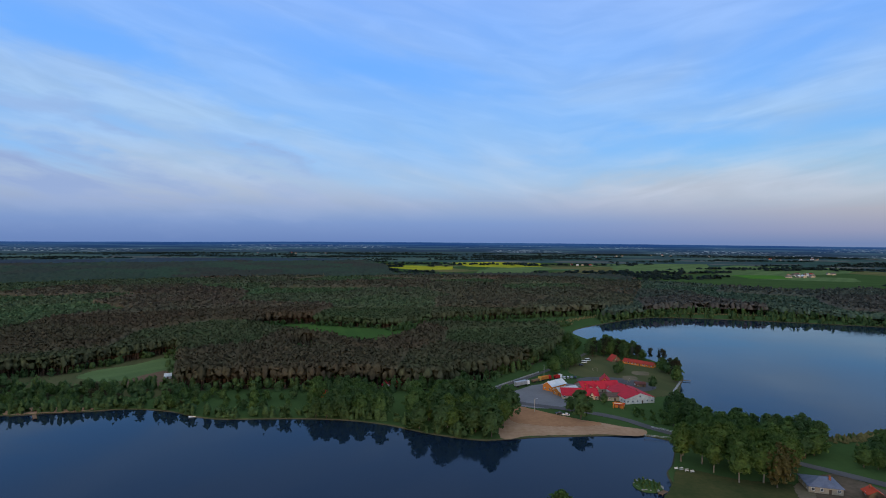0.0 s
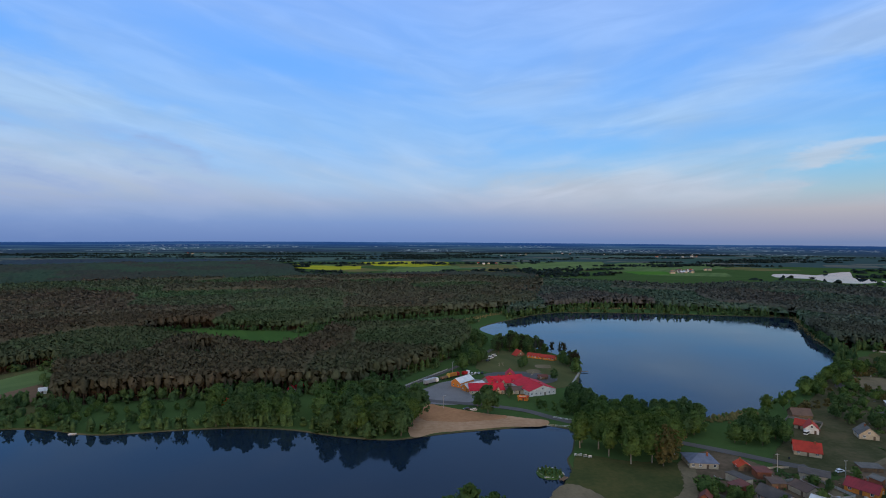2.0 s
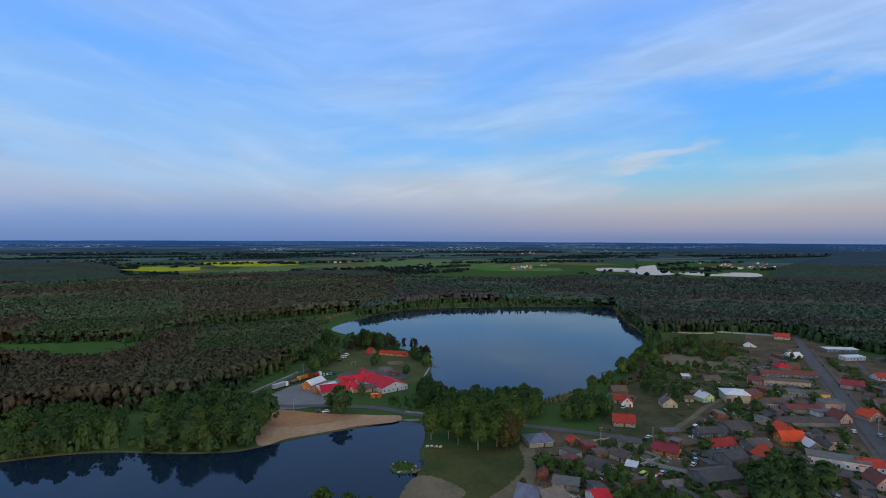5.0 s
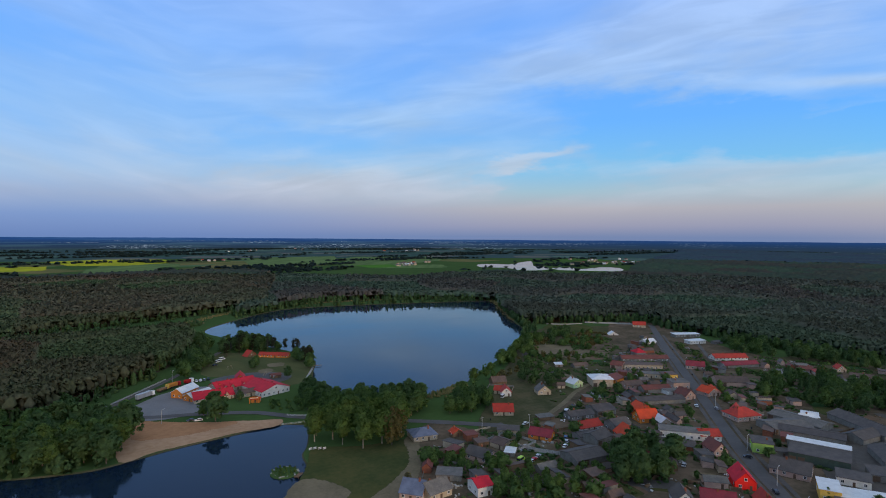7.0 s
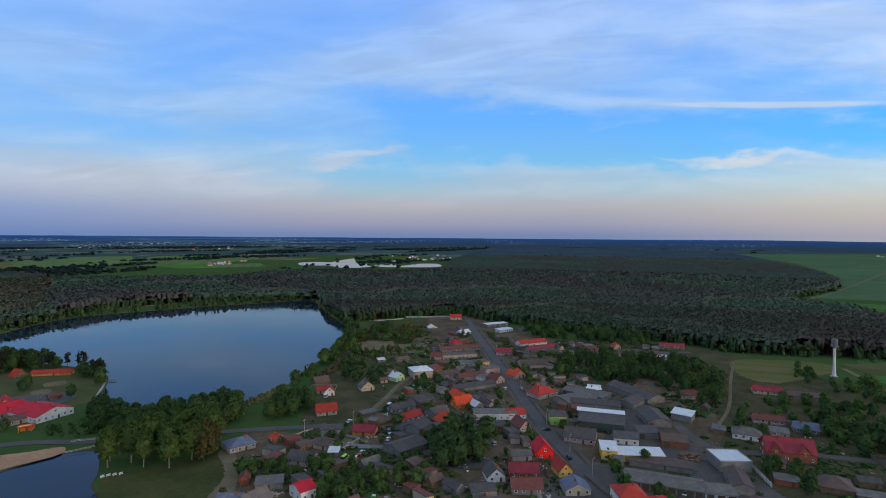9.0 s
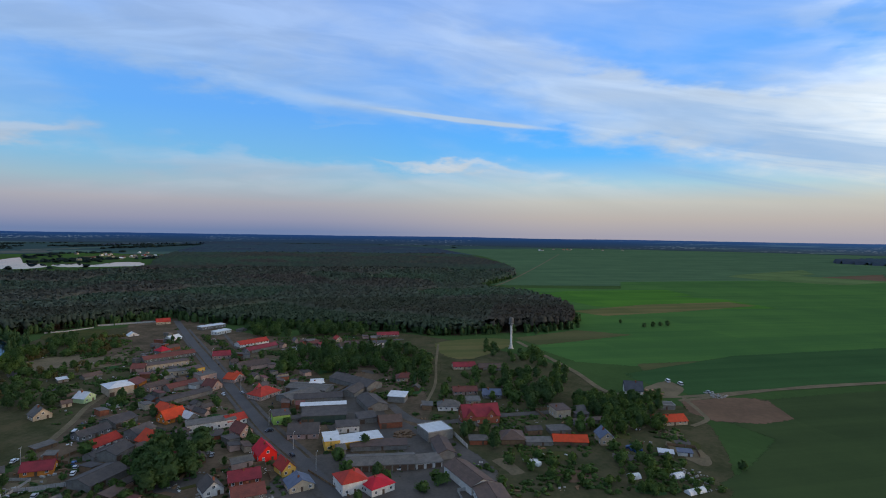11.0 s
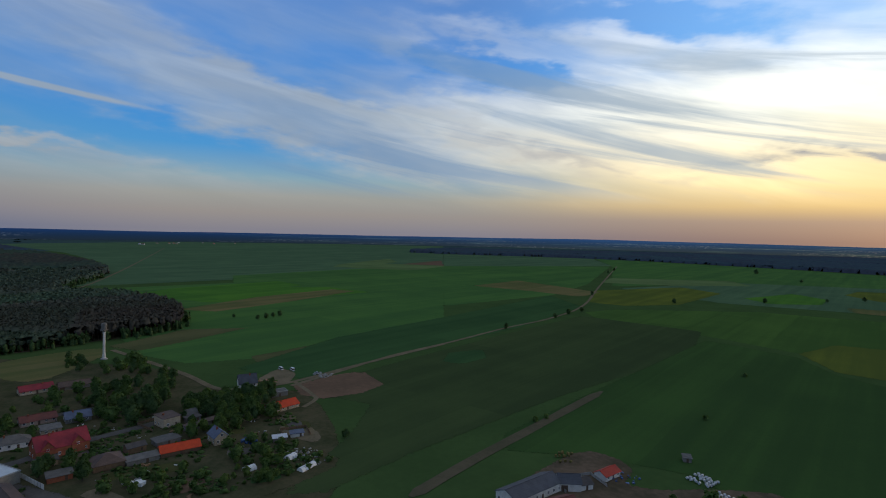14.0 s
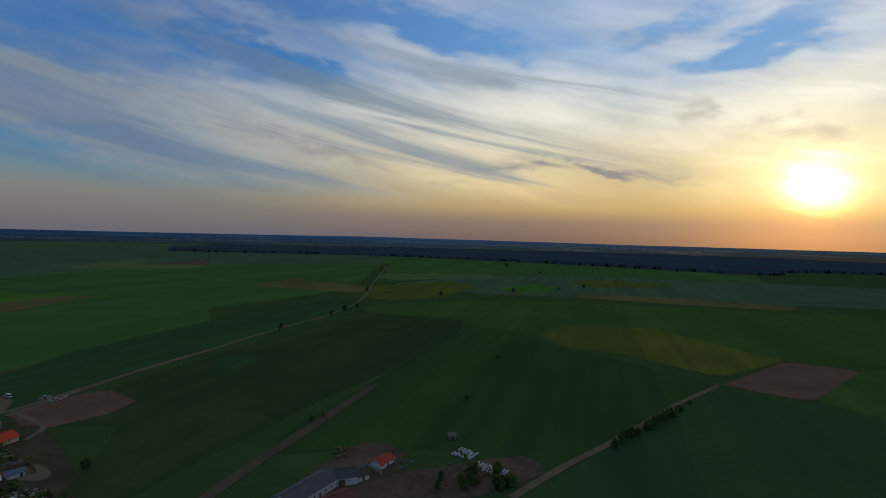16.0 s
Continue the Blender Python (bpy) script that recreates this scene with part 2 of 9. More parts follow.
# ---- materials ----
def surface(name, light, dark, scale=0.5, rough=0.85, bump=0.1, metal=0.0, fine=8.0, vary=0.0, per="object", streak=None):
    """Two tones mixed by a coarse and a fine noise, with relief. vary: change of tone from thing to thing or clump to clump."""
    m = bpy.data.materials.new(name)
    m.use_nodes = True
    n = Tree_of_nodes(m.node_tree)
    at = n.add("ShaderNodeNewGeometry").outputs["Position"]
    coarse = n.noise(at, scale, 4.0, 0.6)
    small = n.noise(at if streak is None else n.mapping(at, *streak), scale * fine, 3.0, 0.6)
    fac = n.step(n.math("ADD", n.math("MULTIPLY", coarse, 0.65), n.math("MULTIPLY", small, 0.35)), 0.32, 0.68)
    colour = n.mix(fac, dark, light)
    if vary:
        chance = n.add("ShaderNodeObjectInfo").outputs["Random"] if per == "object" else n.add("ShaderNodeNewGeometry").outputs["Random Per Island"]
        colour = n.vec("MULTIPLY", colour, n.ramp(chance, [(0, (1 - vary, 1 - vary, 1 - vary)), (0.5, (1, 1, 1 - vary * 0.3)), (1, (1 + vary, 1 + vary * 0.8, 1 + vary * 0.4))]))
    b = n.add("ShaderNodeBsdfPrincipled")
    n.put(b.inputs["Base Color"], colour)
    b.inputs["Roughness"].default_value, b.inputs["Metallic"].default_value = rough, metal
    b.inputs["Specular IOR Level"].default_value = 0.3 if rough < 0.9 else 0.0
    if bump:
        relief = n.add("ShaderNodeBump")
        relief.inputs["Strength"].default_value, relief.inputs["Distance"].default_value = bump, 0.6 / (scale * fine)
        n.link(small, relief.inputs["Height"])
        n.link(relief.outputs[0], b.inputs["Normal"])
    n.link(b.outputs[0], n.add("ShaderNodeOutputMaterial").inputs[0])
    return m


def tiled(name, light, dark, rough=0.7, course=0.34, metal=0.0):
    """Roof covering: courses as fine relief, tone by slab and stains."""
    m = surface(name, light, dark, 0.35, rough, 0.0, metal, 9.0, 0.12)
    n = m.node_tree
    b = next(k for k in n.nodes if k.type == "BSDF_PRINCIPLED")
    wave = n.nodes.new("ShaderNodeTexWave")
    wave.bands_direction = "Z"
    wave.inputs["Scale"].default_value, wave.inputs["Distortion"].default_value = 0.314 / course, 0.4
    geo = n.nodes.new("ShaderNodeNewGeometry")
    n.links.new(geo.outputs["Position"], wave.inputs["Vector"])
    relief = n.nodes.new("ShaderNodeBump")
    relief.inputs["Strength"].default_value, relief.inputs["Distance"].default_value = 0.35, 0.05
    n.links.new(wave.outputs[0], relief.inputs["Height"])
    n.links.new(relief.outputs[0], b.inputs["Normal"])
    return m


def crop(name, light, dark, turn, width=16.0, scale=0.012):
    """A field: broad tone changes and drilled strips."""
    m = bpy.data.materials.new(name)
    m.use_nodes = True
    n = Tree_of_nodes(m.node_tree)
    at = n.add("ShaderNodeNewGeometry").outputs["Position"]
    broad = n.noise(at, scale, 5.0, 0.55)
    strips = n.noise(n.mapping(n.mapping(at, (1, 1, 1), turn), (1 / width, 0.002, 0)), 1.0, 4.0, 0.62)
    grain = n.noise(at, 0.35, 3.0, 0.65)
    # narrow holdings, each with a tone of its own
    bent = n.vec("ADD", n.mapping(at, (1, 1, 0), turn), n.vec("MULTIPLY", n.add("ShaderNodeTexNoise").outputs["Color"], (9.0, 9.0, 0.0)))
    cells = n.add("ShaderNodeTexBrick", offset=0.37, squash=1.0)
    n.link(n.mapping(bent, (1 / 420, 1 / 420, 0), 90.0), cells.inputs["Vector"])
    for key, value in (("Scale", 1.0), ("Mortar Size", 0.0), ("Brick Width", 1.0), ("Row Height", 0.0028 * width * 2.4)):
        cells.inputs[key].default_value = value
    cells.inputs["Color1"].default_value, cells.inputs["Color2"].default_value = (0, 0, 0, 1), (1, 1, 1, 1)
    fac = n.math("ADD", n.math("MULTIPLY", broad, 0.34), n.math("ADD", n.math("MULTIPLY", strips, 0.42), n.math("MULTIPLY", grain, 0.12)))
    fac = n.math("ADD", fac, n.math("MULTIPLY", cells.outputs["Color"], 0.13))
    b = n.add("ShaderNodeBsdfPrincipled")
    n.put(b.inputs["Base Color"], n.vec("MULTIPLY", n.mix(n.step(fac, 0.38, 0.66), dark, light), (1.22, 1.22, 1.25)))
    b.inputs["Roughness"].default_value, b.inputs["Specular IOR Level"].default_value = 0.9, 0.0
    n.link(b.outputs[0], n.add("ShaderNodeOutputMaterial").inputs[0])
    return m


def foliage(name, light, dark, stand=0.008, brown=(0.05, 0.035, 0.022), brown_part=0.0, spray=0.75):
    """Leaves: tone by clump and by stand."""
    m = bpy.data.materials.new(name)
    m.use_nodes = True
    n = Tree_of_nodes(m.node_tree)
    geo = n.add("ShaderNodeNewGeometry")
    chance = n.add("ShaderNodeObjectInfo").outputs["Random"]
    stand_tone = n.noise(geo.outputs["Position"], stand, 3.0, 0.6)
    fac = n.math("ADD", n.math("MULTIPLY", geo.outputs["Random Per Island"], 0.55), n.math("ADD", n.math("MULTIPLY", chance, 0.25), n.math("MULTIPLY", stand_tone, 0.3)))
    colour = n.mix(n.step(fac, 0.15, 0.95), dark, light)
    if brown_part:
        colour = n.mix(n.math("MULTIPLY", n.step(stand_tone, 0.42, 0.62), brown_part), colour, brown)
    # sprays of leaves on every clump
    sprays = n.noise(geo.outputs["Position"], spray, 4.0, 0.7)
    colour = n.vec("MULTIPLY", colour, n.ramp(n.step(sprays, 0.32, 0.68), [(0, (0.72, 0.72, 0.75)), (0.5, (1.0, 1.0, 1.0)), (1, (1.32, 1.28, 1.15))]))
    b = n.add("ShaderNodeBsdfPrincipled")
    n.put(b.inputs["Base Color"], colour)
    b.inputs["Roughness"].default_value, b.inputs["Specular IOR Level"].default_value = 0.8, 0.04
    relief = n.add("ShaderNodeBump")
    relief.inputs["Strength"].default_value, relief.inputs["Distance"].default_value = 0.5, 0.5 / spray
    n.link(sprays, relief.inputs["Height"])
    n.link(relief.outputs[0], b.inputs["Normal"])
    # leaves let part of the light through
    through_leaf = n.add("ShaderNodeBsdfTranslucent")
    n.put(through_leaf.inputs[0], n.vec("MULTIPLY", colour, (1.15, 1.2, 0.85)))
    both = n.add("ShaderNodeMixShader")
    both.inputs[0].default_value = 0.5
    n.link(b.outputs[0], both.inputs[1])
    n.link(through_leaf.outputs[0], both.inputs[2])
    n.link(both.outputs[0], n.add("ShaderNodeOutputMaterial").inputs[0])
    return m


def canopy(name, brown, olive, green, spray=0.55, thin=False):
    """The roof of a wood: each stand has its tone (attribute "stand"), each crown and spray varies it."""
    m = bpy.data.materials.new(name)
    m.use_nodes = True
    n = Tree_of_nodes(m.node_tree)
    geo = n.add("ShaderNodeNewGeometry")
    stand = n.add("ShaderNodeAttribute", attribute_name="stand").outputs["Fac"]
    broad = n.noise(geo.outputs["Position"], 0.012, 3.0, 0.6)
    tone = n.math("ADD", n.math("MULTIPLY", stand, 0.70), n.math("ADD", n.math("MULTIPLY", broad, 0.5), n.math("MULTIPLY", geo.outputs["Random Per Island"], 0.12)))
    colour = n.ramp(n.math("SUBTRACT", tone, 0.12), [(0.15, brown), (0.50, olive), (0.90, green)])
    sprays = n.noise(geo.outputs["Position"], spray, 4.0, 0.7)
    colour = n.vec("MULTIPLY", colour, n.ramp(n.step(sprays, 0.32, 0.68), [(0, (0.86, 0.86, 0.88)), (0.5, (1.0, 1.0, 1.0)), (1, (1.14, 1.12, 1.08))]))
    b = n.add("ShaderNodeBsdfPrincipled")
    n.put(b.inputs["Base Color"], colour)
    b.inputs["Roughness"].default_value, b.inputs["Specular IOR Level"].default_value = 0.9, 0.0
    through_leaf = n.add("ShaderNodeBsdfTranslucent")
    n.put(through_leaf.inputs[0], colour)
    both = n.add("ShaderNodeMixShader")
    both.inputs[0].default_value = 0.45 if thin else 0.0
    n.link(b.outputs[0], both.inputs[1])
    n.link(through_leaf.outputs[0], both.inputs[2])
    n.link(both.outputs[0], n.add("ShaderNodeOutputMaterial").inputs[0])
    return m


def lake_water():
    m = bpy.data.materials.new("lake_water")
    m.use_nodes = True
    n = Tree_of_nodes(m.node_tree)
    at = n.add("ShaderNodeNewGeometry").outputs["Position"]
    b = n.add("ShaderNodeBsdfPrincipled")
    b.inputs["Base Color"].default_value = (0.007, 0.017, 0.034, 1)
    breath = n.noise(n.mapping(at, (0.010, 0.030, 0), 25), 1.0, 4.0, 0.6)
    n.put(b.inputs["Roughness"], n.step(breath, 0.4, 0.65, 0.015, 0.10))
    b.inputs["IOR"].default_value = 1.33
    b.inputs["Specular IOR Level"].default_value = 0.23
    relief = n.add("ShaderNodeBump")
    relief.inputs["Strength"].default_value, relief.inputs["Distance"].default_value = 0.035, 0.08
    n.link(n.noise(n.mapping(at, (0.5, 1.0, 0), 20), 1.0, 3.0, 0.5), relief.inputs["Height"])
    n.link(relief.outputs[0], b.inputs["Normal"])
    n.link(b.outputs[0], n.add("ShaderNodeOutputMaterial").inputs[0])
    return m


def ragged(material):
    """Lets a ground cover thin out into tufts where its sheet is marked bare."""
    n = Tree_of_nodes(material.node_tree, keep=True)
    end = next(k for k in n.tree.nodes if k.type == "OUTPUT_MATERIAL")
    cover = end.inputs[0].links[0].from_socket
    bare = n.add("ShaderNodeAttribute", attribute_name="bare").outputs["Fac"]
    tufts = n.noise(n.add("ShaderNodeNewGeometry").outputs["Position"], 0.3, 6.0, 0.75)
    gone = n.math("MULTIPLY", n.step(n.math("ADD", bare, n.math("MULTIPLY", n.math("SUBTRACT", tufts, 0.5), 1.1)), 0.60, 0.65), n.step(bare, 0.0, 0.1))
    both = n.add("ShaderNodeMixShader")
    n.put(both.inputs[0], gone)
    n.link(cover, both.inputs[1])
    n.link(n.add("ShaderNodeBsdfTransparent").outputs[0], both.inputs[2])
    n.link(both.outputs[0], end.inputs[0])
    return material


M_WATER = lake_water()
M_GRASS = surface("meadow_grass", (0.062, 0.108, 0.036), (0.048, 0.086, 0.03), 0.02, 0.95, 0.0, fine=12.0)
M_FLOOR = surface("forest_floor", (0.095, 0.08, 0.05), (0.066, 0.06, 0.038), 0.03, 0.95, 0.0, fine=10.0)
M_YARD = surface("trodden_yard", (0.165, 0.120, 0.086), (0.072, 0.062, 0.040), 0.05, 0.95, 0.0, fine=7.0)
M_GARDEN = surface("garden_ground", (0.104, 0.090, 0.052), (0.050, 0.058, 0.028), 0.06, 0.95, 0.0, fine=7.0)
M_SAND = surface("beach_sand", (0.45, 0.29, 0.185), (0.33, 0.2, 0.12), 0.04, 0.95, 0.0, fine=8.0)
M_SAND_RED = surface("damp_sand", (0.42, 0.225, 0.12), (0.31, 0.165, 0.09), 0.05, 0.95, 0.0, fine=8.0)
M_TRACK = surface("sandy_track", (0.205, 0.165, 0.108), (0.130, 0.110, 0.072), 0.08, 0.95, 0.0, fine=9.0)
M_CARPARK = surface("pale_worn_asphalt", (0.185, 0.182, 0.188), (0.14, 0.138, 0.142), 0.08, 0.85, 0.05, fine=10.0)
M_ASPHALT = surface("asphalt", (0.098, 0.091, 0.090), (0.070, 0.066, 0.066), 0.08, 0.85, 0.05, fine=10.0)
M_PAVING = surface("concrete_paving", (0.108, 0.095, 0.086), (0.062, 0.056, 0.050), 0.08, 0.85, 0.05, fine=10.0)
M_STRIP = surface("bare_field_strip", (0.125, 0.106, 0.070), (0.085, 0.080, 0.050), 0.06, 0.95, 0.0, fine=9.0)
M_SOIL = surface("ploughed_soil", (0.190, 0.122, 0.082), (0.132, 0.090, 0.062), 0.03, 0.95, 0.0, fine=9.0)
C_GREEN = crop("green_wheat", (0.06, 0.114, 0.027), (0.043, 0.085, 0.023), -18)
C_BRIGHT = crop("young_barley", (0.07, 0.165, 0.026), (0.048, 0.12, 0.024), -18)
C_DARK = crop("dark_clover", (0.042, 0.09, 0.032), (0.03, 0.066, 0.026), -18)
C_GREY = crop("rye", (0.076, 0.130, 0.064), (0.055, 0.098, 0.052), -18)
C_WIDE = crop("far_wheat", (0.065, 0.137, 0.036), (0.045, 0.102, 0.032), -18)
C_DRY = crop("dry_stubble", (0.155, 0.125, 0.055), (0.085, 0.095, 0.035), -18)
C_RAPE = crop("flowering_rape", (0.36, 0.33, 0.025), (0.22, 0.24, 0.025), 20)
C_MEADOW = crop("rough_meadow", (0.1, 0.098, 0.044), (0.066, 0.074, 0.032), -18, 14.0, 0.03)
C_LAWN = surface("park_lawn", (0.092, 0.086, 0.034), (0.046, 0.062, 0.024), 0.05, 0.95, 0.0, fine=9.0)
C_LIGHT = crop("light_green_ley", (0.115, 0.165, 0.062), (0.075, 0.115, 0.045), 40)
M_PINE = foliage("pine_needles", (0.058, 0.07, 0.036), (0.048, 0.056, 0.031), 0.006, (0.070, 0.052, 0.036), 0.65)
M_PINE_DARK = foliage("dark_pine_needles", (0.055, 0.066, 0.052), (0.044, 0.054, 0.043), 0.004, (0.050, 0.048, 0.040), 0.5)
WOODS = {}
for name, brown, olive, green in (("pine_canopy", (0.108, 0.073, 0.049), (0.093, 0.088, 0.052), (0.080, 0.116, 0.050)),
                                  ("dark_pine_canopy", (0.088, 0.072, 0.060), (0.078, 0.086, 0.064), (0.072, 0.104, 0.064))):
    # lightened, bluer copies for crowns further off: light and haze put into the tone
    hazed_tones = [tuple(c * k for c, k in zip(t, (1.32, 1.40, 1.46))) for t in (brown, olive, green)]
    WOODS[name] = [(canopy(name + kind, *t), canopy(name + kind + "_sprays", *t, thin=True)) for kind, t in (("", (brown, olive, green)), ("_further", hazed_tones))]
M_WOOD_WEST, M_WOOD_EAST = WOODS["pine_canopy"][0][0], WOODS["dark_pine_canopy"][0][0]
# woods further off: the haze of the distance is mixed into their tones
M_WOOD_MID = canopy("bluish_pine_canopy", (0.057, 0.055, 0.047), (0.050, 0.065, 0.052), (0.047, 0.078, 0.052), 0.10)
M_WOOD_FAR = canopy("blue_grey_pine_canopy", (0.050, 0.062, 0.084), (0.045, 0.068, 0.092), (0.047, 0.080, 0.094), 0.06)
# far grass, its colour blued to carry the haze of the distance
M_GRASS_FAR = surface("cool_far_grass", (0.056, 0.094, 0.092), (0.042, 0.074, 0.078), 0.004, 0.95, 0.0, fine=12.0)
M_PINE_BARK = surface("pine_bark", (0.125, 0.085, 0.062), (0.075, 0.05, 0.038), 0.4, 0.95, 0.0, vary=0.3, per="island")
M_BARK = surface("grey_bark", (0.16, 0.13, 0.10), (0.08, 0.065, 0.05), 0.8, 0.95, 0.1)
M_BIRCH = surface("birch_bark", (0.26, 0.235, 0.19), (0.13, 0.115, 0.09), 0.9, 0.9, 0.0)
M_LEAF = foliage("green_leaves", (0.120, 0.195, 0.062), (0.088, 0.154, 0.052), 0.03)
M_LEAF_DEEP = foliage("deep_green_leaves", (0.098, 0.162, 0.064), (0.075, 0.134, 0.056), 0.03)
M_LEAF_LIGHT = foliage("light_leaves", (0.138, 0.205, 0.058), (0.098, 0.162, 0.048), 0.03)
M_LEAF_RUST = foliage("rusty_leaves", (0.200, 0.158, 0.064), (0.140, 0.126, 0.052), 0.03)
# leaf tone with some blue distance haze painted in
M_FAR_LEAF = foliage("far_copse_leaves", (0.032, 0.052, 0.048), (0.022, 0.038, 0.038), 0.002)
M_REED = surface("dry_reeds", (0.22, 0.17, 0.075), (0.10, 0.10, 0.04), 0.05, 0.95, 0.0, vary=0.25, per="island")
ROOF = {
    "red": tiled("red_tiles", (0.43, 0.038, 0.023), (0.28, 0.03, 0.02)),
    "crimson": tiled("crimson_sheet_roof", (0.52, 0.014, 0.034), (0.38, 0.012, 0.026), 0.75),
    "orange": tiled("orange_tiles", (0.58, 0.062, 0.017), (0.42, 0.046, 0.014)),
    "brick": tiled("old_brick_tiles", (0.18, 0.054, 0.042), (0.105, 0.038, 0.033)),
    "brown": tiled("weathered_brown_tiles", (0.125, 0.082, 0.066), (0.075, 0.052, 0.045)),
    "dark": tiled("dark_felt_roof", (0.1, 0.088, 0.086), (0.062, 0.056, 0.058), 0.85),
    "grey": tiled("grey_fibre_cement_roof", (0.16, 0.148, 0.14), (0.095, 0.09, 0.088), 0.85, 0.6),
    "white": tiled("light_metal_roof", (0.66, 0.68, 0.72), (0.52, 0.54, 0.58), 0.45, 0.8),
    "blue": tiled("slate_blue_roof", (0.13, 0.155, 0.23), (0.08, 0.095, 0.15), 0.6),
    "slate": tiled("dark_slate_roof", (0.075, 0.082, 0.105), (0.048, 0.052, 0.068), 0.6),
    "wine": tiled("wine_red_tiles", (0.27, 0.03, 0.045), (0.17, 0.024, 0.034)),
}
WALL = {
    "white": surface("white_render", (0.72, 0.69, 0.65), (0.52, 0.5, 0.47), 0.5, 0.9, 0.05, vary=0.08),
    "cream": surface("cream_render", (0.5, 0.41, 0.3), (0.36, 0.29, 0.21), 0.5, 0.9, 0.05, vary=0.1),
    "grey": surface("grey_render", (0.24, 0.225, 0.205), (0.15, 0.142, 0.132), 0.5, 0.9, 0.05, vary=0.15),
    "pink": surface("pinkish_render", (0.48, 0.33, 0.27), (0.36, 0.25, 0.21), 0.5, 0.9, 0.05, vary=0.1),
    "yellow": surface("yellow_render", (0.68, 0.44, 0.10), (0.54, 0.34, 0.08), 0.5, 0.9, 0.05),
    "orange": surface("orange_render", (0.62, 0.22, 0.045), (0.46, 0.16, 0.04), 0.5, 0.9, 0.05),
    "brick": surface("red_brick", (0.32, 0.115, 0.065), (0.20, 0.075, 0.048), 0.6, 0.9, 0.1, vary=0.12),
    "green": surface("lime_green_render", (0.36, 0.52, 0.12), (0.28, 0.42, 0.10), 0.5, 0.9, 0.05),
    "mint": surface("mint_render", (0.50, 0.62, 0.34), (0.40, 0.52, 0.28), 0.5, 0.9, 0.05),
    "wood": surface("brown_boards", (0.22, 0.135, 0.075), (0.13, 0.08, 0.048), 0.6, 0.85, 0.1, vary=0.15),
    "fir": surface("dark_green_sheeting", (0.055, 0.082, 0.062), (0.038, 0.056, 0.044), 0.5, 0.7, 0.05),
    "hot": surface("bright_red_render", (0.86, 0.022, 0.014), (0.74, 0.02, 0.013), 0.5, 0.85, 0.05),
}
M_FRAME = surface("white_window_frame", (0.75, 0.74, 0.72), (0.62, 0.61, 0.6), 1.0, 0.6, 0.0)
M_BROWN = surface("brown_door", (0.13, 0.08, 0.05), (0.085, 0.055, 0.038), 1.0, 0.7, 0.0)
M_PANE = surface("dark_window_glass", (0.035, 0.042, 0.052), (0.022, 0.027, 0.034), 0.6, 0.08, 0.0)
M_METAL = surface("galvanised_metal", (0.55, 0.56, 0.58), (0.40, 0.41, 0.43), 0.5, 0.4, 0.0, 0.6)
M_CONCRETE = surface("grey_concrete", (0.38, 0.37, 0.35), (0.27, 0.265, 0.25), 0.4, 0.9, 0.05)
M_TYRE = surface("black_rubber", (0.04, 0.04, 0.04), (0.03, 0.03, 0.03), 2.0, 0.9, 0.0)
M_FILM = surface("white_stretch_film", (0.60, 0.60, 0.60), (0.46, 0.46, 0.47), 0.6, 0.5, 0.0)
M_TRIM = surface("white_paint", (0.80, 0.79, 0.77), (0.68, 0.67, 0.66), 0.6, 0.6, 0.0)
PAINT = {k: surface(k + "_car_paint", a, b, 0.8, 0.25, 0.0) for k, a, b in (
    ("white", (0.78, 0.78, 0.78), (0.70, 0.70, 0.70)), ("black", (0.03, 0.03, 0.035), (0.022, 0.022, 0.026)),
    ("red", (0.50, 0.025, 0.025), (0.42, 0.02, 0.02)), ("silver", (0.45, 0.46, 0.48), (0.38, 0.39, 0.41)),
    ("lime", (0.42, 0.62, 0.03), (0.36, 0.54, 0.025)), ("blue", (0.06, 0.11, 0.25), (0.045, 0.085, 0.2)))}

for ground_cover in (M_YARD, M_GARDEN, M_SAND, M_SAND_RED, M_TRACK, M_PAVING, M_SOIL, C_GREEN, C_BRIGHT, C_DARK, C_GREY, C_DRY, C_RAPE, C_MEADOW, C_LAWN, C_LIGHT, C_WIDE):
    ragged(ground_cover)

# ---- shapes ----
from mathutils import geometry


def part(name, bm, material, parent=None, label=""):
    """Links a bmesh as one mesh object, under a thing if one is given."""
    me = bpy.data.meshes.new(name)
    bm.to_mesh(me)
    bm.free()
    me.materials.append(material)
    ob = new(name, me)
    if parent:
        ob.parent = parent
    if label:
        tagged(ob, label)
    return ob


def box(bm, x, y, z, sx, sy, sz, turn=0.0):
    """A box with its base centre at x, y, z."""
    m = pose(x, y, z + sz / 2, 0, 0, turn) @ Matrix.Diagonal((sx, sy, sz, 1))
    return bmesh.ops.create_cube(bm, size=1, matrix=m)["verts"]


def tube(bm, a, b, r1, r2, sides=8):
    """A tapered round bar from a to b."""
    a, b = Vector(a), Vector(b)
    m = Matrix.Translation((a + b) / 2) @ (b - a).to_track_quat("Z", "Y").to_matrix().to_4x4()
    bmesh.ops.create_cone(bm, cap_ends=True, segments=sides, radius1=r1, radius2=r2, depth=(b - a).length, matrix=m)


